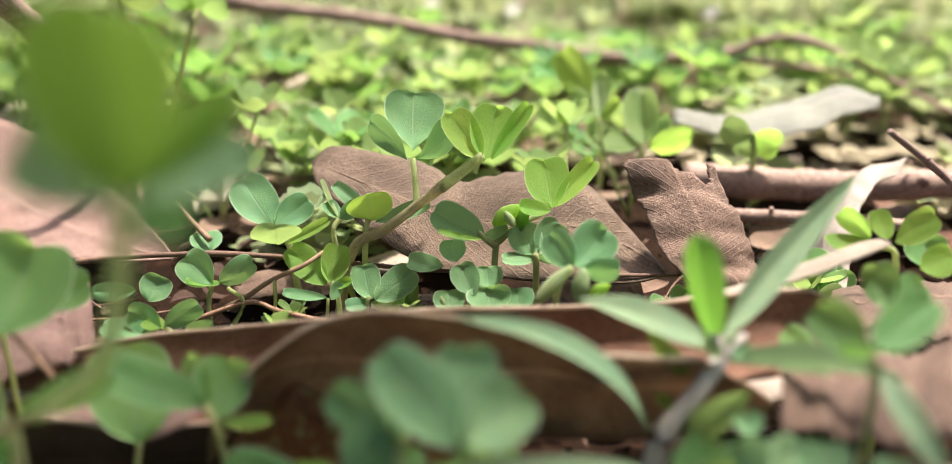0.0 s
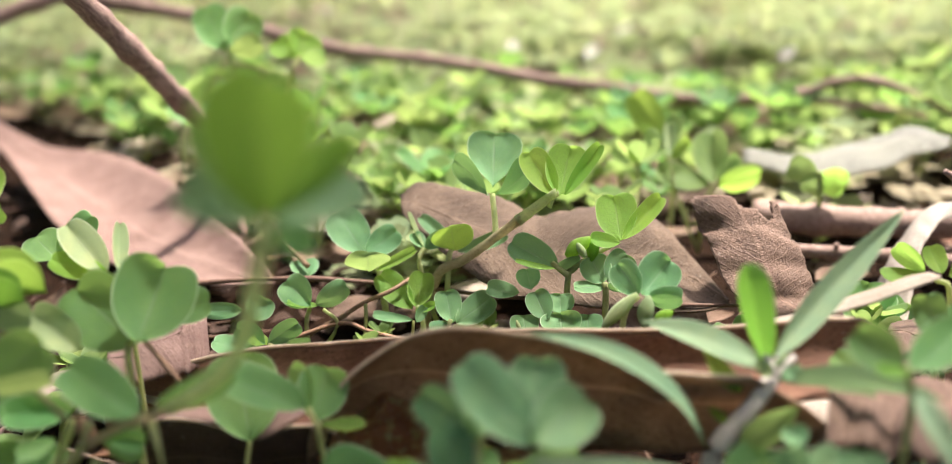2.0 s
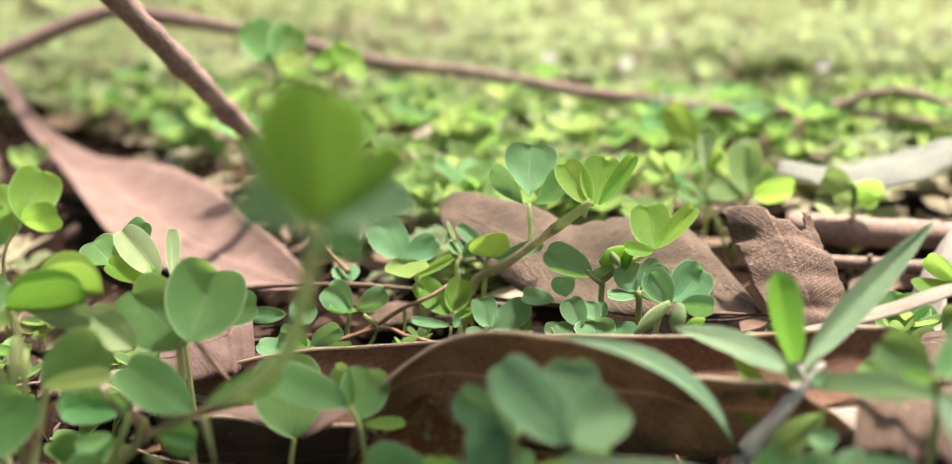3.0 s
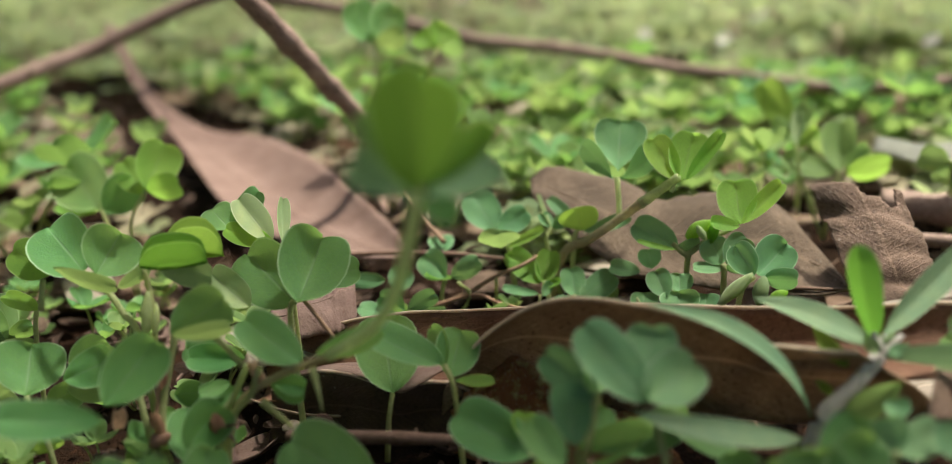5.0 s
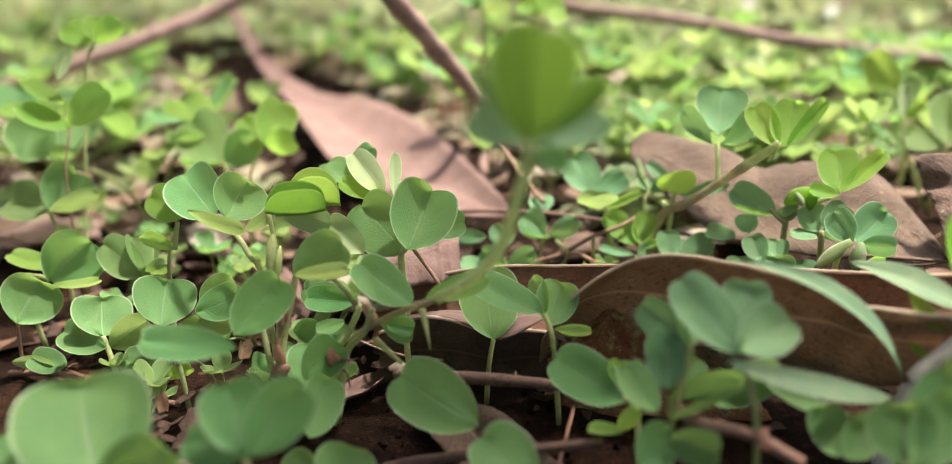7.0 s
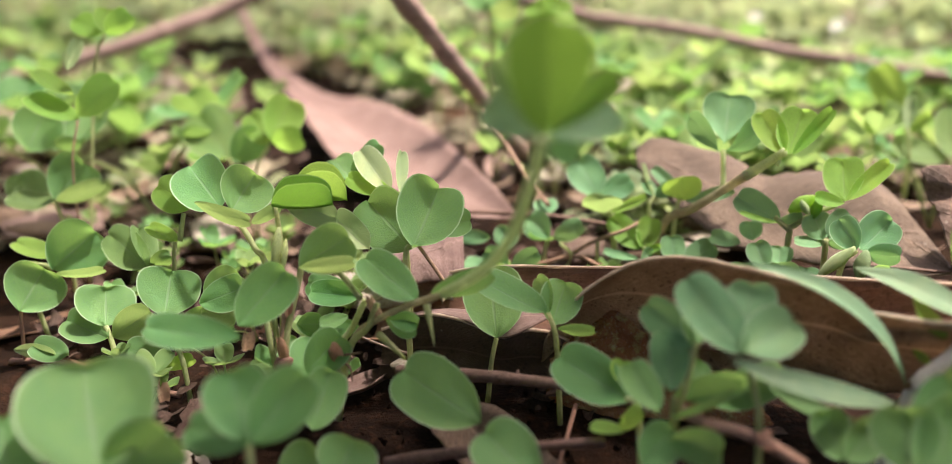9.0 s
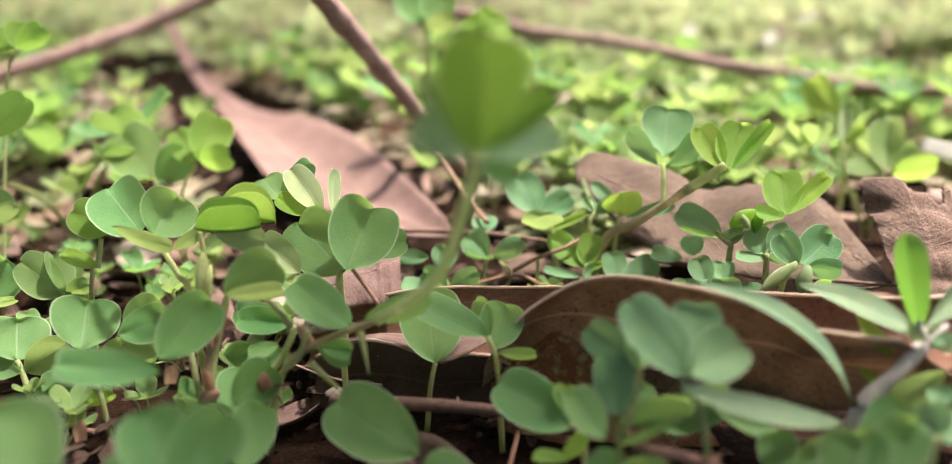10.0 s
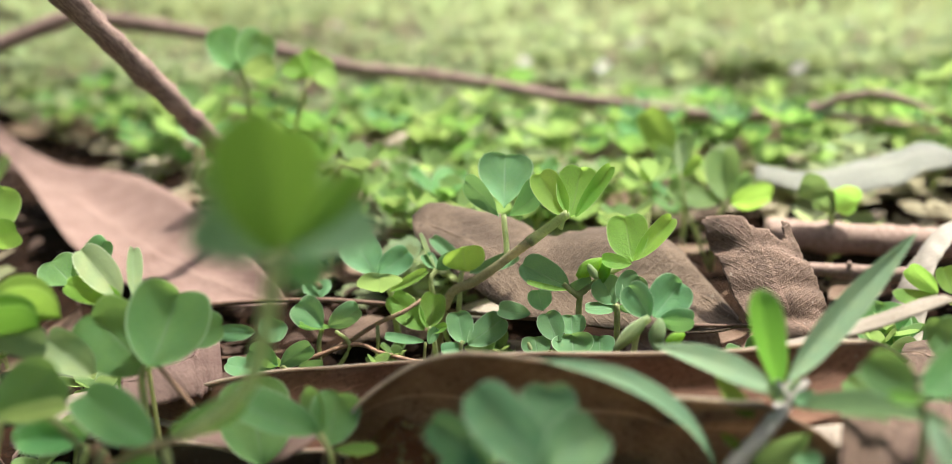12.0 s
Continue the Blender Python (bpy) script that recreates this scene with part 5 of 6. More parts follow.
leaflet(s, (-6.10, 8.08, 1.43), (-6.85, 8.01, 1.36), (-0.01, -0.66, 0.75), 0.37, TOP)
leaflet(s, (-5.52, 7.88, 1.75), (-4.96, 7.85, 1.72), (-0.03, -0.93, 0.36), 0.43, TOP)
leaflet(s, (-7.32, 8.13, 1.29), (-6.83, 8.18, 1.34), (0.07, -0.96, 0.28), 0.45, TOP)
leaflet(s, (-6.61, 7.15, 0.75), (-6.82, 7.89, 1.25), (0.41, -0.44, 0.80), 0.81, TOP)
s = stalk(p, [(-5.86, 7.72, 2.14), (-6.17, 7.75, 2.50), (-6.39, 7.70, 2.63)], 0.047, 0.041, STALK)
s = stalk(p, [(-6.23, 7.52, 1.12), (-5.98, 7.40, 1.10), (-5.90, 7.32, 0.89)], 0.035, 0.010, RED, "rootlet")
s = stalk(p, [(-6.09, 7.47, 1.26), (-5.75, 7.41, 1.39)], 0.025, 0.008, RED, "rootlet")
s = stalk(p, [(-4.64, 7.47, 2.34), (-4.50, 7.28, 2.13), (-4.41, 7.17, 1.85)], 0.058, 0.008, STALK, "spike")
s = stalk(p, [(-5.49, 7.53, 1.69), (-5.21, 7.39, 1.60), (-4.97, 7.33, 1.46)], 0.065, 0.027, STALK, "spike")
pod(s, (-6.42, 7.50, 1.06), (-6.06, 7.60, 1.32), 0.120, RED)
sheath(p, (-6.23, 7.44, 1.31), 0.23, 0.23, -35, 4)
sheath(p, (-5.66, 7.80, 1.95), 0.17, 0.41, -40, 5)
p = plant("clover_sprig", (-7.16, 7.33, -0.05), "shaded clover stalks rising from a second reddish node", "clover", "clover sprigs")
s = stalk(p, [(-7.16, 7.33, -0.05), (-7.13, 7.37, 1.03), (-7.14, 7.60, 1.57), (-7.04, 7.86, 2.23), (-7.01, 7.97, 2.51)], 0.062, 0.050, STALK)
leaflet(s, (-6.77, 7.50, 2.67), (-6.05, 7.93, 3.12), (0.39, -0.89, 0.23), 0.77, TOP)
leaflet(s, (-6.21, 8.45, 1.84), (-7.20, 8.41, 1.79), (-0.00, -0.76, 0.65), 0.49, TOP, fold=16)
leaflet(s, (-6.36, 8.17, 1.57), (-6.70, 7.81, 1.54), (0.52, -0.54, 0.66), 0.26, TOP)
leaflet(s, (-5.49, 7.91, 1.82), (-4.96, 7.86, 1.78), (-0.00, -0.70, 0.71), 0.32, TOP)
leaflet(s, (-8.92, 7.72, 1.64), (-8.11, 7.93, 1.99), (0.02, -0.88, 0.48), 0.63, TOP)
leaflet(s, (-6.71, 7.40, 2.70), (-5.82, 7.56, 2.86), (-0.24, 0.88, 0.41), 0.35, SPRIG)
leaflet(s, (-7.37, 6.59, 2.01), (-6.83, 7.29, 2.73), (0.56, -0.76, 0.33), 0.79, TOP)
s = stalk(p, [(-7.16, 7.33, -0.05), (-7.36, 7.39, 1.07), (-7.54, 7.58, 1.52), (-7.66, 7.67, 1.77)], 0.056, 0.046, STALK)
s = stalk(p, [(-7.16, 7.33, -0.05), (-7.20, 7.44, 1.20), (-7.23, 7.59, 1.56), (-7.24, 7.72, 1.88)], 0.050, 0.045, RED)
pod(s, (-7.57, 7.99, 2.30), (-7.57, 8.27, 2.97), 0.085, LEMON)
pod(s, (-7.42, 8.02, 2.35), (-7.41, 8.20, 2.81), 0.055, LEMON)
pod(s, (-7.26, 7.23, 0.95), (-6.95, 7.31, 1.13), 0.120, RED)
leaflet(s, (-6.56, 7.07, 1.07), (-6.15, 7.57, 1.57), (0.55, -0.77, 0.32), 0.70, TOP)
sheath(p, (-7.59, 7.12, 1.48), 0.20, 0.41, 20, 1)
sheath(p, (-7.11, 7.31, 1.25), 0.17, 0.42, -12, 2)
sheath(p, (-7.14, 7.66, 1.83), 0.13, 0.41, 8, 3)
p = plant("clover_sprig", (-10.57, 7.34, -0.05), "blue-green heart-shaped clover leaf", "clover", "clover sprigs")
s = stalk(p, [(-10.57, 7.34, -0.05), (-10.66, 7.44, 0.39), (-10.87, 7.59, 0.76), (-11.00, 7.66, 0.93)], 0.056, 0.046, STALK)
leaflet(s, (-11.00, 7.66, 0.93), (-11.34, 8.20, 1.48), (0.52, -0.42, 0.74), 1.06, TOP, notch=0.1)
leaflet(s, (-10.81, 7.50, 0.80), (-11.91, 7.65, 0.94), (0.03, -0.58, 0.81), 0.66, TOP)
leaflet(s, (-10.88, 7.68, 0.72), (-10.29, 8.10, 1.14), (0.56, -0.83, 0.05), 0.71, SPRIG)
p = plant("clover_sprig", (-8.99, 7.20, -0.05), "broad green clover leaf with a cast shadow on it", "clover", "clover sprigs")
s = stalk(p, [(-8.99, 7.20, -0.05), (-9.16, 7.35, 0.70), (-9.43, 7.49, 1.04), (-9.59, 7.61, 1.35)], 0.047, 0.041, STALK)
leaflet(s, (-9.62, 7.61, 1.34), (-9.82, 8.22, 1.96), (0.55, -0.49, 0.67), 1.11, TOP, notch=0.05)
leaflet(s, (-9.11, 8.10, 1.48), (-8.59, 8.51, 1.90), (0.54, -0.83, 0.16), 0.74, TOP)
leaflet(s, (-9.09, 7.93, 1.34), (-8.44, 8.05, 1.46), (0.14, -0.98, 0.14), 0.59, SPRIG)
leaflet(s, (-9.44, 7.50, 0.53), (-10.59, 7.59, 0.62), (0.01, -0.63, 0.78), 0.59, TOP)
leaflet(s, (-9.60, 7.36, 0.47), (-9.07, 7.55, 0.65), (-0.41, 0.84, 0.36), 0.35, YOUNG)
leaflet(s, (-9.59, 7.99, 0.95), (-9.10, 8.24, 1.20), (0.46, -0.89, -0.01), 0.53, TOP)
sheath(p, (-8.96, 6.58, 0.60), 0.20, 0.39, 10, 6)
p = plant("clover_sprig", (-13.00, 7.57, -0.05), "soft green clover leaf at the edge of the patch", "clover", "clover sprigs")
s = stalk(p, [(-13.00, 7.57, -0.05), (-13.01, 7.67, 0.70), (-13.04, 7.76, 0.91)], 0.036, 0.030, RED)
leaflet(s, (-12.99, 7.66, 0.94), (-12.83, 8.31, 1.58), (0.76, -0.54, 0.35), 1.13, TOP)
leaflet(s, (-13.11, 7.48, 0.21), (-12.11, 7.50, 0.24), (0.02, -0.99, 0.15), 0.34, PALE)
leaflet(s, (-11.85, 7.50, 0.28), (-12.73, 7.56, 0.33), (0.01, -0.58, 0.82), 0.52, TOP)
p = plant("clover_sprig", (-13.72, 9.76, -0.05), "clover leaf with a bitten edge", "clover", "clover sprigs")
s = stalk(p, [(-13.72, 9.76, -0.05), (-13.90, 9.97, 1.57), (-14.25, 10.19, 2.12)], 0.042, 0.041, STALK)
leaflet(s, (-14.29, 10.22, 2.18), (-13.81, 10.88, 2.88), (0.60, -0.74, 0.29), 1.08, TOP, notch=0.12)
leaflet(s, (-14.25, 10.19, 2.13), (-13.24, 10.59, 2.54), (-0.49, 0.66, 0.57), 0.52, SPRIG)
leaflet(s, (-14.25, 10.18, 2.11), (-15.53, 10.20, 2.12), (0.01, -0.30, 0.96), 0.60, SPRIG)
leaflet(s, (-16.18, 11.50, 2.71), (-16.14, 12.24, 3.49), (0.75, -0.51, 0.43), 1.13, TOP)
leaflet(s, (-15.01, 10.59, 1.78), (-16.13, 11.08, 2.29), (0.13, -0.55, 0.82), 0.90, SPRIG)
p = plant("clover_sprig", (-13.18, 8.36, -0.05), "large folded clover leaf half in shadow", "clover", "clover sprigs")
s = stalk(p, [(-13.18, 8.36, -0.05), (-13.52, 8.48, 1.35), (-13.17, 8.53, 1.50), (-12.89, 8.52, 1.46)], 0.047, 0.046, STALK)
leaflet(s, (-12.89, 8.52, 1.45), (-12.22, 9.15, 2.10), (0.59, -0.79, 0.16), 1.23, TOP, fold=20)
leaflet(s, (-12.72, 8.39, 1.40), (-11.65, 8.57, 1.59), (-0.23, 0.83, 0.50), 0.31, SPRIG)
leaflet(s, (-12.86, 8.71, 1.65), (-14.07, 8.83, 1.78), (0.08, -0.25, 0.97), 0.52, YOUNG)
p = plant("clover_sprig", (-10.26, 8.59, -0.05), "green clover leaves curled like a cup", "clover", "clover sprigs")
s = stalk(p, [(-10.26, 8.59, -0.05), (-10.27, 8.80, 1.63), (-10.32, 9.03, 2.19)], 0.042, 0.041, STALK)
leaflet(s, (-10.78, 8.70, 1.64), (-11.97, 9.13, 2.08), (-0.03, -0.75, 0.66), 0.73, SPRIG)
leaflet(s, (-10.83, 8.78, 1.57), (-11.44, 9.36, 2.16), (0.63, -0.13, 0.77), 0.65, SPRIG, fold=35)
leaflet(s, (-10.11, 8.83, 2.24), (-10.86, 8.97, 2.38), (0.12, -0.32, 0.94), 0.35, BRIGHT)
leaflet(s, (-10.79, 8.61, 1.69), (-10.16, 8.64, 1.72), (-0.06, 0.97, 0.26), 0.22, SPRIG)
leaflet(s, (-10.90, 8.91, 1.63), (-10.51, 9.08, 1.79), (-0.46, 0.85, 0.25), 0.39, TOP)
p = plant("clover_sprig", (-7.85, 8.29, -0.05), "blue-green clover leaf with three broad leaflets", "clover", "clover sprigs")
s = stalk(p, [(-7.85, 8.29, -0.05), (-8.01, 8.44, 2.05), (-8.23, 8.48, 2.43), (-8.54, 8.61, 2.75), (-8.96, 8.79, 2.94)], 0.056, 0.046, STALK)
leaflet(s, (-9.04, 8.79, 2.94), (-10.08, 9.36, 3.53), (0.04, -0.69, 0.72), 1.03, TOP)
leaflet(s, (-8.77, 8.70, 2.98), (-8.55, 9.24, 3.54), (0.67, -0.64, 0.36), 0.97, TOP)
leaflet(s, (-9.42, 8.55, 3.13), (-8.15, 8.38, 2.96), (0.14, 0.99, 0.05), 0.34, SPRIG)
leaflet(s, (-8.23, 8.45, 2.90), (-7.79, 8.71, 3.17), (-0.62, 0.72, 0.30), 0.29, SPRIG)
s = stalk(p, [(-9.91, 8.65, 2.31), (-9.90, 8.84, 2.78)], 0.047, 0.041, STALK)
leaflet(s, (-9.72, 8.88, 2.88), (-10.63, 9.14, 3.16), (-0.06, -0.81, 0.58), 0.68, YOUNG)
s = stalk(p, [(-7.85, 8.29, -0.05), (-7.74, 8.49, 2.20), (-7.80, 8.62, 2.77), (-7.86, 8.67, 3.16)], 0.047, 0.041, STALK)
leaflet(s, (-7.89, 8.61, 3.18), (-6.83, 8.81, 3.26), (-0.05, -0.13, 0.99), 1.09, TALL, fold=74, notch=0)
leaflet(s, (-7.83, 9.19, 3.14), (-6.85, 9.33, 3.17), (-0.02, -0.12, 0.99), 1.19, YOUNG, fold=74, notch=0)
leaflet(s, (-7.86, 8.97, 3.10), (-6.78, 8.86, 2.99), (-0.08, -0.97, 0.21), 0.52, PALE)
leaflet(s, (-6.36, 9.09, 2.40), (-7.19, 9.42, 2.84), (0.14, -0.65, 0.75), 0.59, PALE, fold=26, bend=0.22)
p = plant("clover_sprig", (-6.06, 10.01, -0.05), "clover sprig with upright folded young leaves", "clover", "clover sprigs")
s = stalk(p, [(-6.06, 10.01, -0.05), (-6.22, 10.30, 2.13), (-6.45, 10.63, 2.94)], 0.037, 0.031, STALK)
leaflet(s, (-6.64, 10.62, 2.92), (-7.51, 11.18, 3.51), (0.14, -0.61, 0.78), 0.56, PALE, fold=20)
leaflet(s, (-6.64, 10.62, 2.91), (-7.63, 10.77, 3.08), (0.02, -0.66, 0.75), 0.42, BRIGHT)
leaflet(s, (-6.44, 10.60, 2.88), (-6.65, 11.23, 3.54), (0.70, -0.40, 0.59), 0.28, PALE, fold=30)
leaflet(s, (-7.67, 11.09, 3.01), (-7.25, 11.58, 3.54), (-0.81, 0.57, 0.11), 0.52, TOP)
leaflet(s, (-7.76, 11.24, 2.86), (-8.29, 11.53, 3.16), (0.16, -0.56, 0.81), 0.68, TOP)
p = plant("clover_sprig", (-5.70, 9.07, -0.05), "broad pale green clover leaf above bark", "clover", "clover sprigs")
s = stalk(p, [(-5.70, 9.07, -0.05), (-5.77, 9.23, 2.14), (-5.73, 9.35, 2.44)], 0.055, 0.050, LEMON)
leaflet(s, (-5.69, 9.32, 2.38), (-6.79, 9.90, 2.99), (-0.07, -0.78, 0.62), 1.07, TOP)
leaflet(s, (-5.60, 9.20, 2.48), (-5.41, 10.11, 3.38), (0.35, -0.70, 0.63), 1.16, TOP, notch=0.1)
leaflet(s, (-5.72, 10.01, 2.61), (-4.97, 10.40, 2.59), (0.38, -0.72, 0.58), 0.56, TOP)
s = stalk(p, [(-5.03, 9.14, 1.94), (-5.29, 9.25, 2.20), (-5.56, 9.35, 2.45)], 0.036, 0.034, RED)
p = plant("clover_sprig", (-11.79, 13.75, -0.05), "soft blue-green clover sprig further back", "clover", "clover sprigs")
s = stalk(p, [(-11.79, 13.75, -0.05), (-12.24, 13.80, 1.72), (-12.51, 13.97, 2.13)], 0.042, 0.035, STALK)
leaflet(s, (-12.54, 13.96, 2.10), (-13.92, 14.81, 3.02), (0.02, -0.72, 0.70), 1.30, SPRIG, notch=0.12)
leaflet(s, (-12.44, 13.96, 2.11), (-11.86, 14.51, 2.70), (0.67, -0.74, 0.03), 0.91, TOP)
leaflet(s, (-12.64, 13.94, 2.07), (-13.66, 14.07, 2.20), (0.10, -0.22, 0.97), 0.72, YOUNG)
s = stalk(p, [(-11.79, 13.75, -0.05), (-11.74, 13.83, 1.79), (-11.47, 14.12, 2.51)], 0.042, 0.035, STALK)
leaflet(s, (-11.50, 14.12, 2.50), (-12.24, 14.69, 3.12), (0.17, -0.61, 0.78), 0.69, YOUNG)
leaflet(s, (-11.41, 14.15, 2.59), (-11.22, 14.97, 3.47), (0.67, -0.61, 0.42), 0.99, YOUNG)
leaflet(s, (-11.39, 14.14, 2.56), (-10.62, 14.28, 2.71), (-0.22, 0.93, 0.30), 0.75, YOUNG)
p = plant("clover_sprig", (-13.87, 10.27, -0.05), "yellow-green sprig on a slim reddish stem", "clover", "clover sprigs")
s = stalk(p, [(-13.87, 10.27, -0.05), (-13.95, 10.51, 2.65), (-13.98, 10.95, 3.73)], 0.025, 0.022, RED)
leaflet(s, (-13.95, 10.95, 3.73), (-15.58, 11.28, 4.09), (0.14, -0.31, 0.94), 0.65, YOUNG)
leaflet(s, (-13.99, 10.98, 3.80), (-13.45, 11.63, 4.51), (-0.81, 0.58, 0.09), 0.75, YOUNG)
leaflet(s, (-14.37, 11.33, 4.15), (-15.72, 11.71, 4.56), (0.27, -0.07, 0.96), 0.55, YOUNG)
leaflet(s, (-14.60, 11.52, 4.63), (-14.62, 12.04, 5.19), (0.73, -0.50, 0.47), 0.44, PALE, fold=50)
s = stalk(p, [(-13.87, 10.27, -0.05), (-14.49, 12.18, 4.37), (-14.33, 12.54, 5.26)], 0.033, 0.031, STALK)
leaflet(s, (-14.36, 12.53, 5.24), (-15.34, 12.82, 5.56), (0.09, -0.59, 0.80), 0.65, YOUNG)
leaflet(s, (-14.33, 12.54, 5.26), (-14.48, 12.98, 5.76), (0.64, -0.46, 0.61), 0.60, YOUNG)
leaflet(s, (-14.30, 12.54, 5.26), (-13.86, 12.92, 5.69), (-0.78, 0.53, 0.33), 0.62, YOUNG)

# ---- blurred leaves nearest to the lens ----
p = plant("clover_sprig", (-6.74, 2.93, -0.05), "broad soft green leaf very close to the lens", "clover", "clover sprigs")
s = stalk(p, [(-6.74, 2.93, -0.05), (-6.90, 3.11, 1.67), (-7.05, 3.17, 1.82)], 0.046, 0.041, STALK)
leaflet(s, (-6.92, 3.06, 1.83), (-7.80, 3.97, 2.71), (0.42, -0.38, 0.82), 1.64, TOP, notch=0.06)
leaflet(s, (-6.99, 3.21, 1.67), (-6.34, 3.73, 2.16), (0.57, -0.81, 0.10), 0.94, TOP)
leaflet(s, (-7.95, 2.66, 1.65), (-8.52, 3.28, 2.23), (0.49, -0.31, 0.81), 1.02, TOP)
p = plant("clover_sprig", (-5.25, 3.62, -0.05), "shaded clover leaf close to the lens", "clover", "clover sprigs")
s = stalk(p, [(-5.25, 3.62, -0.05), (-5.35, 3.78, 1.74), (-5.42, 3.90, 2.04)], 0.046, 0.041, STALK)
leaflet(s, (-5.45, 3.91, 2.05), (-5.99, 4.50, 2.63), (0.26, -0.54, 0.80), 0.82, TOP)
leaflet(s, (-5.39, 3.91, 2.06), (-4.97, 4.59, 2.73), (0.59, -0.72, 0.37), 0.74, TOP)
leaflet(s, (-5.61, 4.14, 1.83), (-6.55, 4.21, 1.90), (0.02, -0.54, 0.84), 0.59, TOP)
leaflet(s, (-6.60, 5.59, 2.43), (-8.07, 5.40, 2.47), (0.09, -0.59, 0.80), 0.56, TOP)
leaflet(s, (-5.84, 5.92, 0.89), (-5.79, 6.58, 1.55), (0.60, -0.58, 0.54), 0.66, TOP)
leaflet(s, (-5.07, 5.17, 0.65), (-5.01, 5.66, 1.11), (0.42, -0.66, 0.63), 0.85, TOP)
leaflet(s, (-6.02, 5.27, 0.35), (-5.52, 5.65, 0.72), (0.30, -0.83, 0.47), 0.82, TOP)
p = plant("clover_sprig", (-1.49, 5.74, -0.05), "green leaf low in front of the soil", "clover", "clover sprigs")
s = stalk(p, [(-1.49, 5.74, -0.05), (-2.50, 5.84, 0.69)], 0.046, 0.041, STALK)
leaflet(s, (-2.47, 5.87, 0.77), (-3.35, 6.29, 1.18), (0.10, -0.58, 0.81), 0.87, TOP)
leaflet(s, (-3.57, 6.77, 0.94), (-4.93, 6.97, 1.51), (0.17, -0.72, 0.67), 0.99, TOP, notch=0.08)


# ---- litter, crumbs and the clover field behind ----
def sprig_kind(seed, tall, big, material):
    """A clover sprig round the origin: a few stalks with three leaflets each."""
    rnd = random.Random(seed)
    p = plant("clover_sprig", (0, -500 - seed * 4, -30), "young green clover sprig among leaf litter", "clover", "clover field")
    o = p.location / U
    for k in range(rnd.choice((2, 3, 3, 4))):
        an, h = rnd.uniform(0, 6.28), tall * rnd.uniform(0.5, 1.1)
        lean = rnd.uniform(0.2, 0.8) * tall
        tip = o + Vector((math.cos(an) * lean, math.sin(an) * lean, h))
        st = stalk(p, [tuple(o + Vector((0, 0, -0.2))), tuple(o + Vector((math.cos(an) * lean * 0.35, math.sin(an) * lean * 0.35, h * 0.6))), tuple(tip)], 0.045, 0.03)
        turn, size = rnd.uniform(0, 6.28), big * rnd.uniform(0.75, 1.2)
        for j in range(3):
            b = turn + j * 2.09 + rnd.uniform(-0.2, 0.2)
            rise = rnd.uniform(0.1, 1.3)
            d = Vector((math.cos(b), math.sin(b), rise)).normalized()
            leaflet(st, tuple(tip), tuple(tip + d * size), (-d.x * rise, -d.y * rise, 1.0), size * rnd.uniform(0.8, 0.98), material, rnd.uniform(8, 30), notch=0.08)
    return p


rnd = random.Random(11)
KINDS = [sprig_kind(k, 1.5 + 0.25 * (k % 4), 0.78 + 0.06 * (k % 3), (SPRIG, TOP, SPRIG, SPRIG, SPRIG, TOP, SPRIG)[k % 7]) for k in range(7)]


def on_tan_leaf(x, y):
    """Where the large tan leaf lies."""
    return -34 < x < -4 and -5.5 < y - (16.5 + (-7.0 - x) * 0.98) < 3.2


def clear(x, y):
    """Free of the large litter and of the sprigs already standing."""
    if y < (14.5 if x < -13 else 17.5):
        return False
    if on_tan_leaf(x, y):
        return False
    if y < 21.5 and 2 < x < 14 or 20 < y < 26 and 4 < x < 14:
        return False
    return True


spots = []
while len(spots) < 215:
    y = 14.5 + 22 * rnd.random() ** 0.9
    x = rnd.uniform(-1.15, 0.62) * (y + 5)
    if x < -6 and y < 30 and rnd.random() < 0.78:
        continue
    if clear(x, y) and all((x - a) ** 2 + (y - b) ** 2 > 1.3 for a, b in spots):
        spots.append((x, y))
for k, (x, y) in enumerate(spots):
    s = rnd.uniform(0.75, 1.45) * (0.85 if y > 21.5 else 1.0)
    m = pose(x * U, y * U, -0.1 * U, rnd.uniform(-8, 8), rnd.uniform(-8, 8), rnd.uniform(0, 360))
    made = copy_thing(KINDS[k % 7], m)
    made.scale = (s, s, s)
for k, p in enumerate(KINDS):
    p.location = Vector((-14 + 5.1 * k, 27 + 2.3 * (k % 3), -0.1)) * U

# small low sprigs filling the patch in front
low = 0
while low < 34:
    x, y = rnd.uniform(-17, 9), rnd.uniform(6.5, 14.5)
    if x > -6.7 and y < 12.5 or x < -0.95 * (y + 5):
        continue
    m = pose(x * U, y * U, -0.25 * U, rnd.uniform(-12, 12), rnd.uniform(-12, 12), rnd.uniform(0, 360))
    s = rnd.uniform(0.45, 0.7)
    copy_thing(KINDS[(1, 4, 0, 6)[low % 4]], m).scale = (s, s, s)
    low += 1


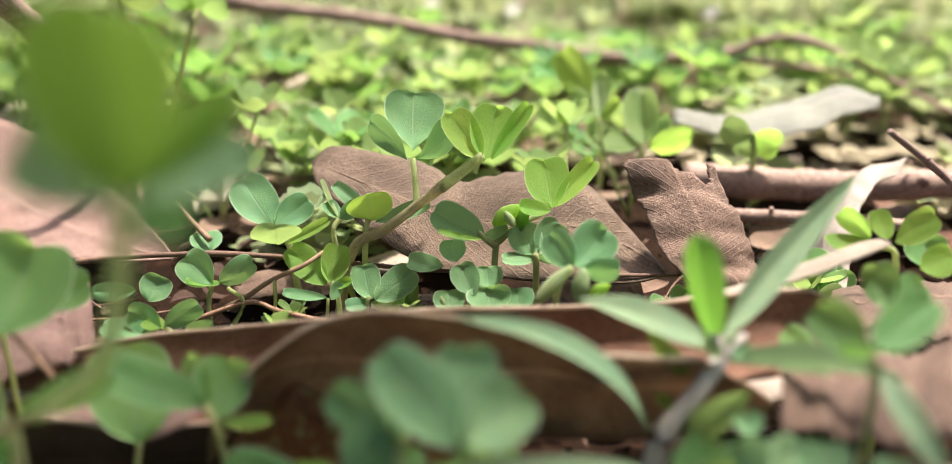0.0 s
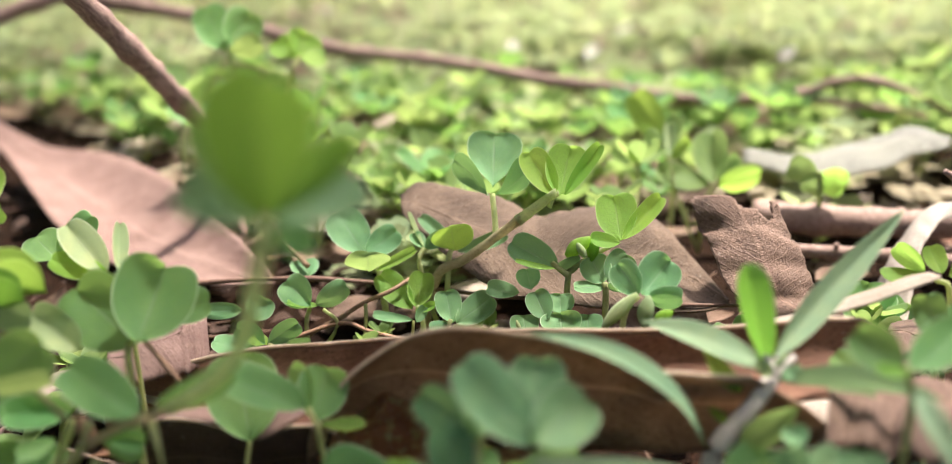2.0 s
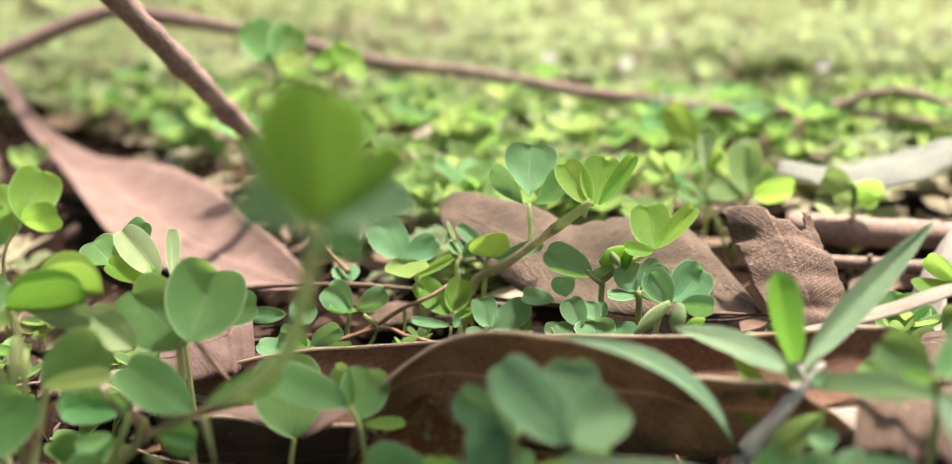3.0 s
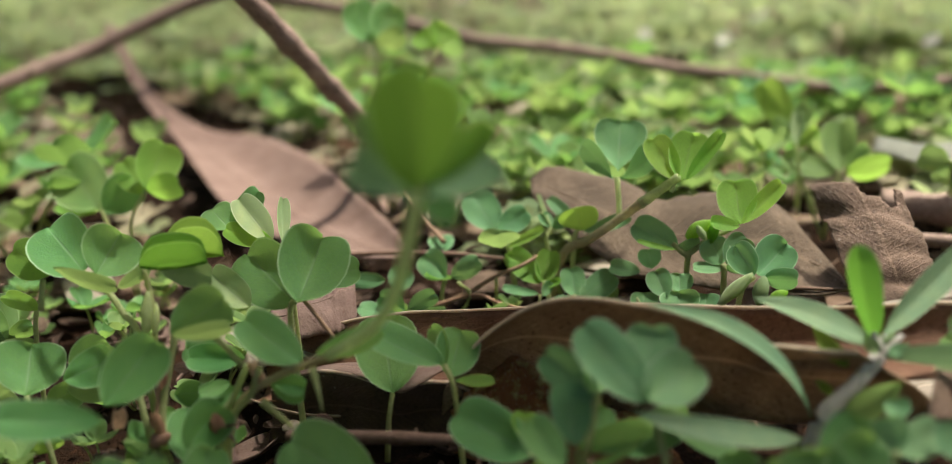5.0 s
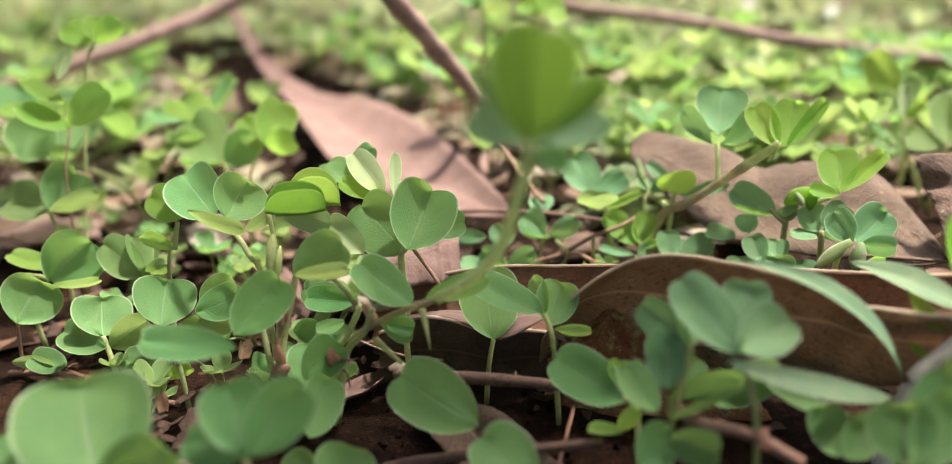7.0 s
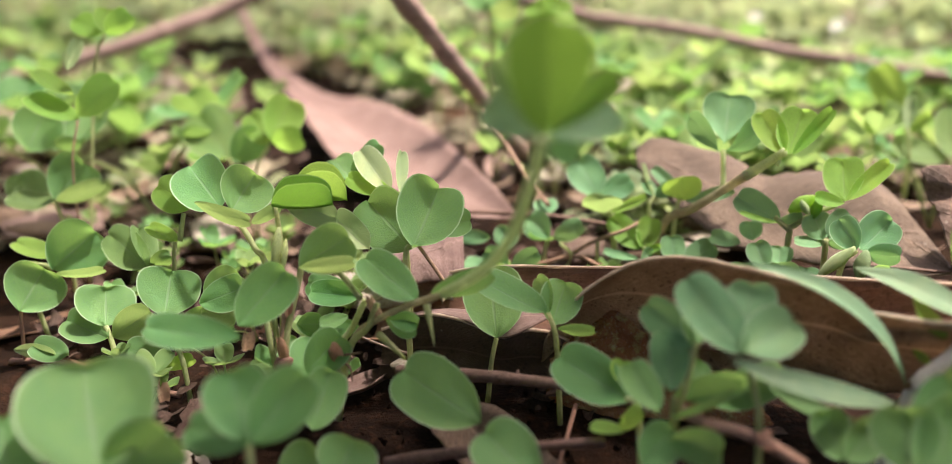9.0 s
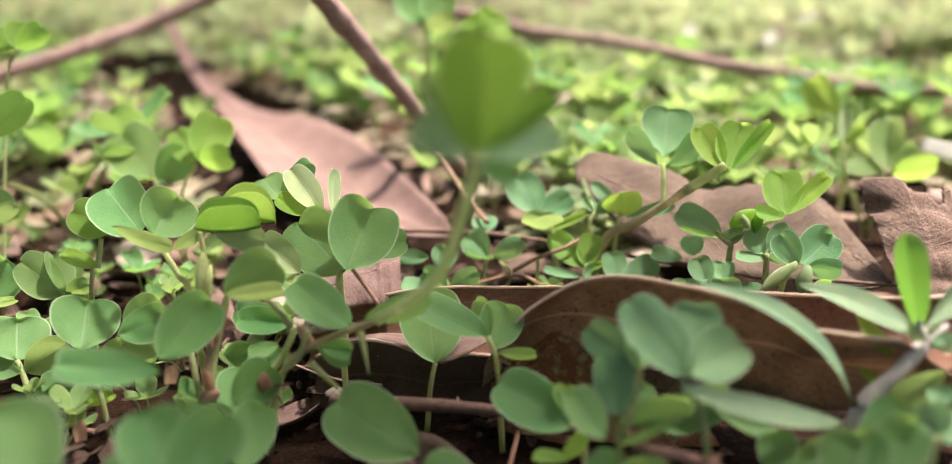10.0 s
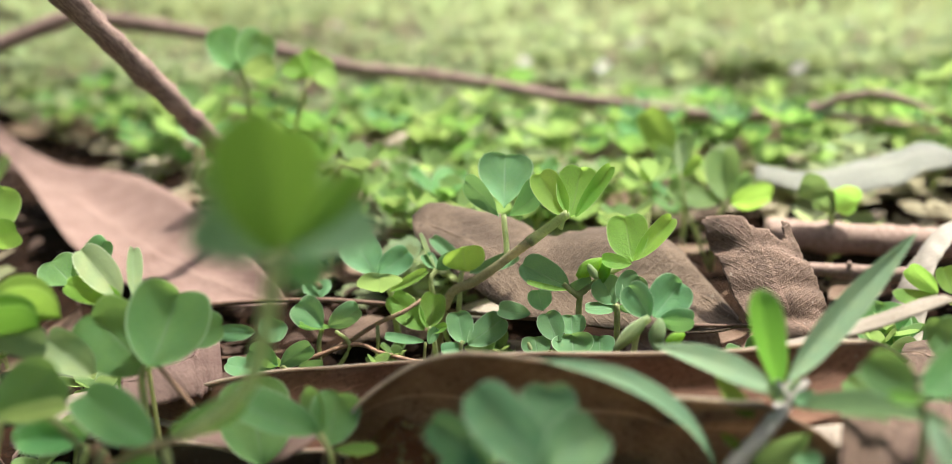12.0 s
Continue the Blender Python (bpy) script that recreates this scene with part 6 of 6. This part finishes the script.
def carpet():
    """The rest of the field, all round, past the sprigs that can be told apart."""
    span, lean = 0.5, np.array([(0.0, 0.0), (0.24, 0.3), (0.5, 0.68), (0.33, 0.97)])
    shape = [(sx * w, y, 0.3 * w) for w, y in lean[1:] for sx in (-1, 1)]
    local = np.array([(0, 0, 0)] + shape + [(0, 0.34, 0), (0, 0.68, 0), (0, 0.93, 0)])
    faces = [(0, 7, 1), (0, 2, 7), (1, 7, 8, 3), (7, 2, 4, 8), (3, 8, 9, 5), (8, 4, 6, 9)]
    uvs = np.array([(0.5, 0)] + [(0.5 + sx * 0.45, v) for v in (0.3, 0.68, 0.97) for sx in (-1, 1)] + [(0.5, 0.34), (0.5, 0.68), (0.5, 0.93)])
    verts, polys, loops_uv = [], [], []
    rng = random.Random(21)
    count = 0
    while count < 27000:
        r, a = 16 + 210 * rng.random() ** 1.5, rng.uniform(0, 6.2832)
        x, y = r * math.sin(a), r * math.cos(a)
        if y > 8 and -1.15 * (y + 5) < x < 0.62 * (y + 5) and y < 34:
            continue
        if y > 0 and r < 40 and abs(x) < 16:
            continue
        lush = noise.noise((x * 0.055, y * 0.055, 2.0)) + 0.6 * noise.noise((x * 0.16, y * 0.16, 5.0))
        if lush < -0.12 and rng.random() < 0.75:
            continue
        count += 1
        h, big = rng.uniform(0.4, 2.7) * max(0.55, 1.0 + 0.7 * lush), rng.uniform(0.75, 1.15) * (1.0 if r < 110 else 1.6)
        b, tilt = rng.uniform(0, 6.28), rng.uniform(-0.1, 0.95)
        for j in range(3):
            c, s = math.cos(b + 2.09 * j), math.sin(b + 2.09 * j)
            ct, si = math.cos(tilt), math.sin(tilt)
            turn = np.array([[-s, c * ct, -c * si], [c, s * ct, -s * si], [0, si, ct]])
            n = len(verts)
            verts.extend((local @ turn.T * big + (x, y, h)) * U)
            polys.extend([tuple(n + i for i in f) for f in faces])
    me = bpy.data.meshes.new("clover_carpet")
    me.from_pydata([tuple(v) for v in verts], [], polys)
    layer = me.uv_layers.new(name="UVMap")
    idx = np.zeros(len(me.loops), dtype=np.int32)
    me.loops.foreach_get("vertex_index", idx)
    layer.data.foreach_set("uv", uvs[idx % 10].astype(np.float32).ravel())
    me.materials.append(FIELD)
    return tagged(new("clover_carpet", me), "dense carpet of bright green clover leaves in the distance", "clover", kind="stuff")


carpet()


def undergrowth():
    """Seedlings and low leaves that hide the soil between the sprigs of the field."""
    rng = random.Random(77)
    ring = np.array([(0, 0, 0), (0.3, 0.25, 0.05), (0.5, 0.62, 0.12), (0.3, 0.98, 0.1), (0, 0.93, 0.02), (-0.3, 0.98, 0.1), (-0.5, 0.62, 0.12), (-0.3, 0.25, 0.05), (0, 0.5, 0)])
    faces = [(0, 1, 8), (1, 2, 8), (2, 3, 8), (3, 4, 8), (4, 5, 8), (5, 6, 8), (6, 7, 8), (7, 0, 8)]
    uvs = np.array([(0.5, 0), (0.97, 0.25), (0.97, 0.6), (0.97, 0.95), (0.5, 0.98), (0.03, 0.95), (0.03, 0.6), (0.03, 0.25), (0.5, 0.5)])
    verts, polys = [], []
    made = 0
    while made < 1500:
        y = 16.5 + 34 * rng.random()
        x = rng.uniform(-1.15, 0.68) * (y + 5)
        if on_tan_leaf(x, y) or y < 19.7 and 2 < x < 14 or 21 < y < 24 and 4.5 < x < 11:
            continue
        if x < -5 and y < 31 and rng.random() < 0.72:
            continue
        if noise.noise((x * 0.2, y * 0.2, 11.0)) < 0.02:
            continue
        made += 1
        h, big = rng.uniform(0.15, 1.5), rng.uniform(0.45, 0.9)
        b, tilt = rng.uniform(0, 6.28), rng.uniform(-0.2, 0.9)
        for j in range(3):
            c, sn = math.cos(b + 2.09 * j), math.sin(b + 2.09 * j)
            ct, si = math.cos(tilt), math.sin(tilt)
            turn = np.array([[-sn, c * ct, -c * si], [c, sn * ct, -sn * si], [0, si, ct]])
            n = len(verts)
            verts.extend((ring @ turn.T * big + (x, y, h)) * U)
            polys.extend([tuple(n + i for i in f) for f in faces])
    me = bpy.data.meshes.new("undergrowth")
    me.from_pydata([tuple(v) for v in verts], [], polys)
    layer = me.uv_layers.new(name="UVMap")
    idx = np.zeros(len(me.loops), dtype=np.int32)
    me.loops.foreach_get("vertex_index", idx)
    layer.data.foreach_set("uv", uvs[idx % 9].astype(np.float32).ravel())
    me.polygons.foreach_set("use_smooth", [True] * len(me.polygons))
    me.materials.append(FIELD)
    return tagged(new("undergrowth", me), "low light green seedlings covering the soil of the field", "clover", kind="stuff")


undergrowth()


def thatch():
    """Old straw and leaf scraps lying flat under the field, paled to imitate haze."""
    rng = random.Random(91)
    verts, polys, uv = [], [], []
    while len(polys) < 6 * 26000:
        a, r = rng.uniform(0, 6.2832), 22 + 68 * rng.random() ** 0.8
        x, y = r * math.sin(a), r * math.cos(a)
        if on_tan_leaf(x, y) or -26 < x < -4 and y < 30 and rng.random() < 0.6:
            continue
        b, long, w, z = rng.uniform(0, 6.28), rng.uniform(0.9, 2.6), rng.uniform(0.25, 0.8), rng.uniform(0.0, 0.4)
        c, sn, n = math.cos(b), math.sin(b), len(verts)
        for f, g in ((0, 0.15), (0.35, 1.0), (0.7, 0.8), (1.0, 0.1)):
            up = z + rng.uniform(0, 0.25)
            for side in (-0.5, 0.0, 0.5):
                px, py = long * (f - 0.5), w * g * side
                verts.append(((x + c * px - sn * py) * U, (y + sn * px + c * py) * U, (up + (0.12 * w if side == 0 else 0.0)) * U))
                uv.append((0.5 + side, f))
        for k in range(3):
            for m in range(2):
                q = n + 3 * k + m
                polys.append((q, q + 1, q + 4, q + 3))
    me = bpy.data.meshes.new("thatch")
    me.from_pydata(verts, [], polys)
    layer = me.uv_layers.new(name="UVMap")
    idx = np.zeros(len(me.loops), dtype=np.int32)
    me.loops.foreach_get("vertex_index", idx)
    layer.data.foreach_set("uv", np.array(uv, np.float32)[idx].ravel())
    me.materials.append(THATCH_HAZED)
    return tagged(new("thatch", me), "straw and old leaf scraps under the field, paled to imitate haze", "leaf litter", kind="stuff")


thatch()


def grass():
    """Thin blades of grass between the far clover, paled to imitate bright haze."""
    rng = random.Random(33)
    verts, polys, uv = [], [], []
    for k in range(24000):
        r, a = 62 + 180 * rng.random() ** 1.3, rng.uniform(0, 6.2832)
        x, y = r * math.sin(a), r * math.cos(a)
        # thicker on the right, where the painted brightness is wanted
        if noise.noise((x * 0.05, y * 0.05, 8.0)) < 0.05 and rng.random() < (0.45 if x > 0 else 0.85):
            continue
        h, b, w = rng.uniform(1.6, 4.2), rng.uniform(0, 6.28), rng.uniform(0.1, 0.22)
        dx, dy, lean = math.cos(b), math.sin(b), rng.uniform(0.2, 1.0) * h * 0.5
        n = len(verts)
        for f in (0.0, 0.55, 1.0):
            cx, cy, cz, ww = x + dx * lean * f * f, y + dy * lean * f * f, h * f, w * (1 - 0.8 * f)
            verts += [((cx - dy * ww) * U, (cy + dx * ww) * U, cz * U), ((cx + dy * ww) * U, (cy - dx * ww) * U, cz * U)]
            uv += [(0.2, f), (0.8, f)]
        polys += [(n, n + 1, n + 3, n + 2), (n + 2, n + 3, n + 5, n + 4)]
    me = bpy.data.meshes.new("grass")
    me.from_pydata(verts, [], polys)
    layer = me.uv_layers.new(name="UVMap")
    idx = np.zeros(len(me.loops), dtype=np.int32)
    me.loops.foreach_get("vertex_index", idx)
    layer.data.foreach_set("uv", np.array(uv, np.float32)[idx].ravel())
    me.materials.append(GRASS)
    return tagged(new("grass", me), "short grass between distant clover, paled to imitate bright haze", "grass", kind="stuff")


grass()


def litter(seed, long, wide, curl, material):
    rnd2 = random.Random(seed)
    left, right, up = [], [], []
    for k in range(7):
        f = k / 6
        w = wide * math.sin(math.pi * min(0.97, f * 0.94 + 0.03)) ** 0.7
        x, z = long * (f - 0.5), 0.25 + 0.25 * rnd2.random() + curl * (f - 0.5) ** 2
        s = 0.25 * wide * math.sin(f * 3 + seed)
        left.append((x, -w / 2 + s, z + 0.12 * rnd2.random()))
        right.append((x, w / 2 + s, z + 0.12 * rnd2.random()))
        up.append(rnd2.uniform(0.1, 0.35) * wide)
    return dead_leaf("curled brown fallen leaf lying in the litter", left, right, up, material, group="leaf litter", ragged=0.06, ripple=0.12, seed=seed, rows=20, cols=8)


LITTER = [litter(3, 5.0, 1.4, 1.2, TAN), litter(5, 3.2, 1.2, 0.8, BROWN), litter(8, 6.0, 1.1, 0.6, RUST), litter(9, 2.2, 1.2, 1.5, CREAM)]
PLACES = []
while len(PLACES) < 110:
    y = rnd.uniform(5.5, 46)
    x = rnd.uniform(-1.15, 0.66 if len(PLACES) < 80 else -0.2) * (y + 5)
    if not on_tan_leaf(x, y) and all((x - a) ** 2 + (y - b) ** 2 > 2.0 for a, b in PLACES):
        PLACES.append((x, y))
for k, (x, y) in enumerate(PLACES):
    s = rnd.uniform(0.6, 1.15) * (0.6 if y < 16 else 1.0)
    m = pose(x * U, y * U, (-0.35 if y < 17 else -0.1) * U, rnd.uniform(-12, 12), rnd.uniform(-10, 10), rnd.uniform(0, 360))
    if k < 4:
        LITTER[k].matrix_basis = m
    else:
        made = copy_thing(LITTER[k % 4], m)
        made.scale = (s, s, s)

bm = bmesh.new()
for k in range(2600):
    y = 4 + 40 * rnd.random() ** 1.6
    x = rnd.uniform(-0.7, 0.65) * (y + 6)
    r = rnd.uniform(0.02, 0.09)
    c = Vector((x, y, rnd.uniform(-0.25, 0.05)))
    tops = [bm.verts.new((c + Vector((rnd.uniform(-1, 1), rnd.uniform(-1, 1), rnd.uniform(-1, 1))).normalized() * r * rnd.uniform(0.7, 1.3)) * U) for _ in range(6)]
    for i in range(4):
        bm.faces.new((tops[i], tops[(i + 1) % 4], tops[4]))
        bm.faces.new((tops[(i + 1) % 4], tops[i], tops[5]))
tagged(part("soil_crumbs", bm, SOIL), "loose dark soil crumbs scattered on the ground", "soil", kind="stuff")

# small torn bits of leaf and straws on the soil
bm = bmesh.new()
for k in range(1500):
    y = 6 + 30 * rnd.random() ** 1.2
    x = rnd.uniform(-1.0, 0.62 if k % 2 else -0.1) * (y + 5)
    if -7.5 < x < 0 and y < 8.6:
        continue
    size, an = rnd.uniform(0.15, 0.75), rnd.uniform(0, 6.28)
    c = Vector((x, y, rnd.uniform(-0.18, 0.25)))
    d = Vector((math.cos(an), math.sin(an), rnd.uniform(-0.35, 0.35))).normalized()
    blade_mesh(bm, c, c + d * size, (rnd.uniform(-0.5, 0.5), rnd.uniform(-0.5, 0.5), 1.0), size * rnd.uniform(0.3, 0.9), rnd.uniform(-35, 35), rnd.uniform(-0.2, 0.2), rnd.uniform(0, 0.4), "lance" if k % 2 else "heart", rows=5, cols=2, seed=k)
bits = tagged(part("leaf_bits", bm, BITS), "torn bits of dry brown leaf strewn on the soil", "leaf litter", kind="stuff")
for k in range(70):
    y = rnd.uniform(8.6, 26)
    x = rnd.uniform(-0.9, 0.62) * (y + 5)
    an, long = rnd.uniform(0, 6.28), rnd.uniform(0.8, 3.2)
    d = Vector((math.cos(an), math.sin(an), rnd.uniform(-0.1, 0.12)))
    c = Vector((x, y, rnd.uniform(0.0, 0.25)))
    side = Vector((-d.y, d.x, 0)) * rnd.uniform(-0.12, 0.12) * long
    r = rnd.uniform(0.015, 0.04)
    bm = bmesh.new()
    tube_mesh(bm, [tuple(c), tuple(c + d * long * 0.5 + side), tuple(c + d * long)], r, r * 0.7, 0.2, 6)
    tagged(part("straw", bm, (STRAW, RED, BARK)[k % 3]), "thin dry straw lying on the litter", "straw", "straws")


# brown leaf litter lying between the sprigs of the field
bm = bmesh.new()
for k in range(760):
    y = 13 + 42 * rnd.random()
    x = rnd.uniform(-1.1, 0.66 if k % 2 == 0 else -0.18) * (y + 5)
    if on_tan_leaf(x, y) or 19 < y < 27 and 3 < x < 15:
        continue
    size, an = rnd.uniform(1.0, 2.4), rnd.uniform(0, 6.28)
    c = Vector((x, y, rnd.uniform(0.05, 0.5)))
    d = Vector((math.cos(an), math.sin(an), rnd.uniform(-0.15, 0.25))).normalized()
    blade_mesh(bm, c, c + d * size, (rnd.uniform(-0.4, 0.4), rnd.uniform(-0.6, 0.2), 1.0), size * rnd.uniform(0.35, 0.6), rnd.uniform(-30, 30), rnd.uniform(-0.15, 0.2), 0.0, "lance", rows=7, cols=2, seed=k)
tagged(part("leaf_litter", bm, LAYER), "layer of brown dry leaves between the clover", "leaf litter", kind="stuff")


# ---- added unseen tree beside the patch, there to shade the front ----
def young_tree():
    tree = tagged(new("young_tree"), "added unseen tree whose crown shades the front clover", "tree")
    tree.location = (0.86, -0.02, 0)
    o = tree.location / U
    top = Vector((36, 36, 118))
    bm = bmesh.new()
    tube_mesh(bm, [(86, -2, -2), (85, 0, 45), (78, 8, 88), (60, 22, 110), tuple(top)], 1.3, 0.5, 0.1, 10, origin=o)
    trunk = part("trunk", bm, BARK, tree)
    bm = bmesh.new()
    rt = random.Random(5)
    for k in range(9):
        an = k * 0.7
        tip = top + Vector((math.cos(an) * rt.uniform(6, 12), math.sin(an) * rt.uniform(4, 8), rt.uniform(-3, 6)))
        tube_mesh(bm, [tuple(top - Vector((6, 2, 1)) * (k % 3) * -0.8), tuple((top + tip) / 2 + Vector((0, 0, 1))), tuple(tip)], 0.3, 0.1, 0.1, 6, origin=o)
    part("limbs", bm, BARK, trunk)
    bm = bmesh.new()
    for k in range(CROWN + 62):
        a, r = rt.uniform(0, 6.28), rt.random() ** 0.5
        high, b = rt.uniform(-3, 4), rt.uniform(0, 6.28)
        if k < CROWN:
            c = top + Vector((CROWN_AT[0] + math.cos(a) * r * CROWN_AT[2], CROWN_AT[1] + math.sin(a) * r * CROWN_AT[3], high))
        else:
            # extra leaf clusters placed to darken two areas that were too bright
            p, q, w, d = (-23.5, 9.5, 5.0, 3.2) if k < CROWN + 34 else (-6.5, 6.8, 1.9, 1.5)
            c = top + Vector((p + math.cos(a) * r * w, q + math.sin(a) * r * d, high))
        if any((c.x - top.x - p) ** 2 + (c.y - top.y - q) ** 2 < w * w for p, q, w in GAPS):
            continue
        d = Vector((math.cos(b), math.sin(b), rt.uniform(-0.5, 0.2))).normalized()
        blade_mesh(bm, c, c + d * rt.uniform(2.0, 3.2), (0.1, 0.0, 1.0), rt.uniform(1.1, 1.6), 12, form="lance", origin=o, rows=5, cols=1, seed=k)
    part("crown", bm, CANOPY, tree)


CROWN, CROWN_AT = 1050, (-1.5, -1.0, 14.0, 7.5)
# openings left in the added crown, to put sun on chosen spots
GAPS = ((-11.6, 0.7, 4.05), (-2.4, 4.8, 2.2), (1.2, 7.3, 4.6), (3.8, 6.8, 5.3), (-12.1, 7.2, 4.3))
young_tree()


def shade_tree():
    """An added, unseen low tree behind the viewpoint, whose crown hides part of the sky."""
    tree = tagged(new("shade_tree"), "added unseen tree that blocks sky light from behind", "tree")
    tree.location = (-0.3, -1.6, 0)
    o = tree.location / U
    bm = bmesh.new()
    tube_mesh(bm, [(-30, -160, -3), (-28, -158, 60), (-20, -150, 130), (-10, -140, 190)], 9, 4, 0.12, 12, origin=o)
    trunk = part("trunk", bm, BARK, tree)
    rt = random.Random(15)
    for k in range(8):
        an = k * 0.8
        tip = (-15 + math.cos(an) * 120, -140 + math.sin(an) * 95, rt.uniform(120, 175))
        bm = bmesh.new()
        tube_mesh(bm, [(-20, -150, 125), (-15 + math.cos(an) * 55, -142 + math.sin(an) * 45, 150), tip], 2.6, 0.8, 0.12, 8, origin=o)
        part("limb", bm, BARK, trunk)
    bm = bmesh.new()
    for k in range(2900):
        a, r = rt.uniform(0, 6.28), rt.random() ** 0.5
        c = Vector((-15 + math.cos(a) * r * 190, -97 + math.sin(a) * r * 122, 105 + 85 * math.sqrt(max(0.0, 1 - r * r)) * rt.uniform(0.1, 1.0)))
        b = rt.uniform(0, 6.28)
        d = Vector((math.cos(b), math.sin(b), rt.uniform(-0.7, 0.2))).normalized()
        blade_mesh(bm, c, c + d * rt.uniform(9, 15), (0.1, 0.0, 1.0), rt.uniform(5, 8), 12, form="lance", origin=o, rows=4, cols=1, seed=k)
    part("crown", bm, CANOPY, tree)


shade_tree()


def field_tree():
    """An added, unseen slim tree beside the field, whose thin crown dapples the ground behind the litter."""
    tree = tagged(new("field_tree"), "added unseen slim tree that dapples the field", "tree")
    tree.location = (1.6, 0.7, 0)
    o = tree.location / U
    bm = bmesh.new()
    tube_mesh(bm, [(160, 70, -3), (157, 72, 60), (140, 76, 125), (90, 82, 152), (20, 86, 152)], 4, 0.8, 0.12, 10, origin=o)
    trunk = part("trunk", bm, BARK, tree)
    rt = random.Random(27)
    bm = bmesh.new()
    for k in range(7):
        an = k * 0.9
        tip = (16 + math.cos(an) * 18, 86 + math.sin(an) * 20, rt.uniform(148, 160))
        tube_mesh(bm, [(24 - k, 86, 152), (16 + math.cos(an) * 8, 86 + math.sin(an) * 9, 153), tip], 0.6, 0.2, 0.1, 6, origin=o)
    part("limbs", bm, BARK, trunk)
    bm = bmesh.new()
    for k in range(205):
        a, r, b = rt.uniform(0, 6.28), rt.random() ** 0.6, rt.uniform(0, 6.28)
        c = Vector((10 + math.cos(a) * r * 24, 87 + math.sin(a) * r * 26, 152 + rt.uniform(-8, 10)))
        d = Vector((math.cos(b), math.sin(b), rt.uniform(-0.6, 0.2))).normalized()
        blade_mesh(bm, c, c + d * rt.uniform(3.5, 5.0), (0.1, 0.0, 1.0), rt.uniform(1.8, 2.4), 12, form="lance", origin=o, rows=5, cols=1, seed=k)
    part("crown", bm, CANOPY, tree)


field_tree()


def clod(x, y, w, d, h, seed):
    """A rough lump of reddish soil."""
    bm = bmesh.new()
    bmesh.ops.create_icosphere(bm, subdivisions=5, radius=1.0)
    for v in bm.verts:
        p = v.co.copy()
        k = 1 + 0.25 * noise.noise(p * 1.7 + Vector((seed, 0, 0))) + 0.1 * noise.noise(p * 6) + 0.05 * noise.noise(p * 17)
        v.co = Vector((x + p.x * w * k, y + p.y * d * k, p.z * h * k)) * U
    return tagged(part("soil_clod", bm, CLOD), "crumbly lump of reddish-brown soil under a curled leaf", "soil")


clod(-2.2, 9.6, 1.25, 0.45, 1.3, 1)
clod(-0.9, 9.7, 1.1, 0.4, 0.75, 2)


def stump(x, y, r, h, lean, material, label):
    rs = random.Random(int(x))
    bm = bmesh.new()
    tube_mesh(bm, [(x, y, -1), (x + lean * 0.2, y, h * 0.4), (x + lean, y, h)], r, r * 0.55, 0.3, 14, knots=0.4)
    ob = tagged(part("stump", bm, material), label, "stump")
    for k in range(3):
        an = rs.uniform(0, 6.28)
        bm = bmesh.new()
        tube_mesh(bm, [(x + math.cos(an) * r * 0.4, y + math.sin(an) * r * 0.4, h * 0.3), (x + math.cos(an) * r * 2, y + math.sin(an) * r * 2, h * rs.uniform(0.5, 0.9))], r * 0.3, r * 0.12, 0.2, 7)
        part("shoot", bm, material, ob)
    return ob


stump(17.6, 69.0, 1.1, 6.5, 0.8, DARKBARK, "short dark broken stump in the distant clover")
stump(-8.2, 88.0, 0.9, 7.0, -0.6, DARKBARK, "thin dark sapling stump in the distant clover")

# white flecks added to stand in for bright blurred spots in the field
for k, (x, y, z) in enumerate([(3.19, 47.67, 1.90), (-2.20, 40.79, 1.90), (8.77, 43.85, 1.90), (17.46, 56.94, 1.90), (-14.78, 57.52, 1.90), (7.16, 55.06, 1.90), (9.54, 38.54, 1.90), (1.26, 39.06, 1.90)]):
    p = plant("fallen_petal", (x, y, z), "small white fleck imitating a bright blurred highlight", "petal", "fallen petals")
    c = p.location / U
    s = stalk(p, [tuple(c - Vector((0, 0, z))), tuple(c - Vector((0.2, 0, z * 0.5))), tuple(c)], 0.03, 0.02)
    for j in range(1):
        d = Vector((math.cos(k + 2.2 * j), math.sin(k + 2.2 * j) * 0.6, 0.5))
        leaflet(s, tuple(c), tuple(c + d * 0.7), (0.0, -0.6, 1.0), 0.6, WHITE_FLECK, fold=20, name="petal")
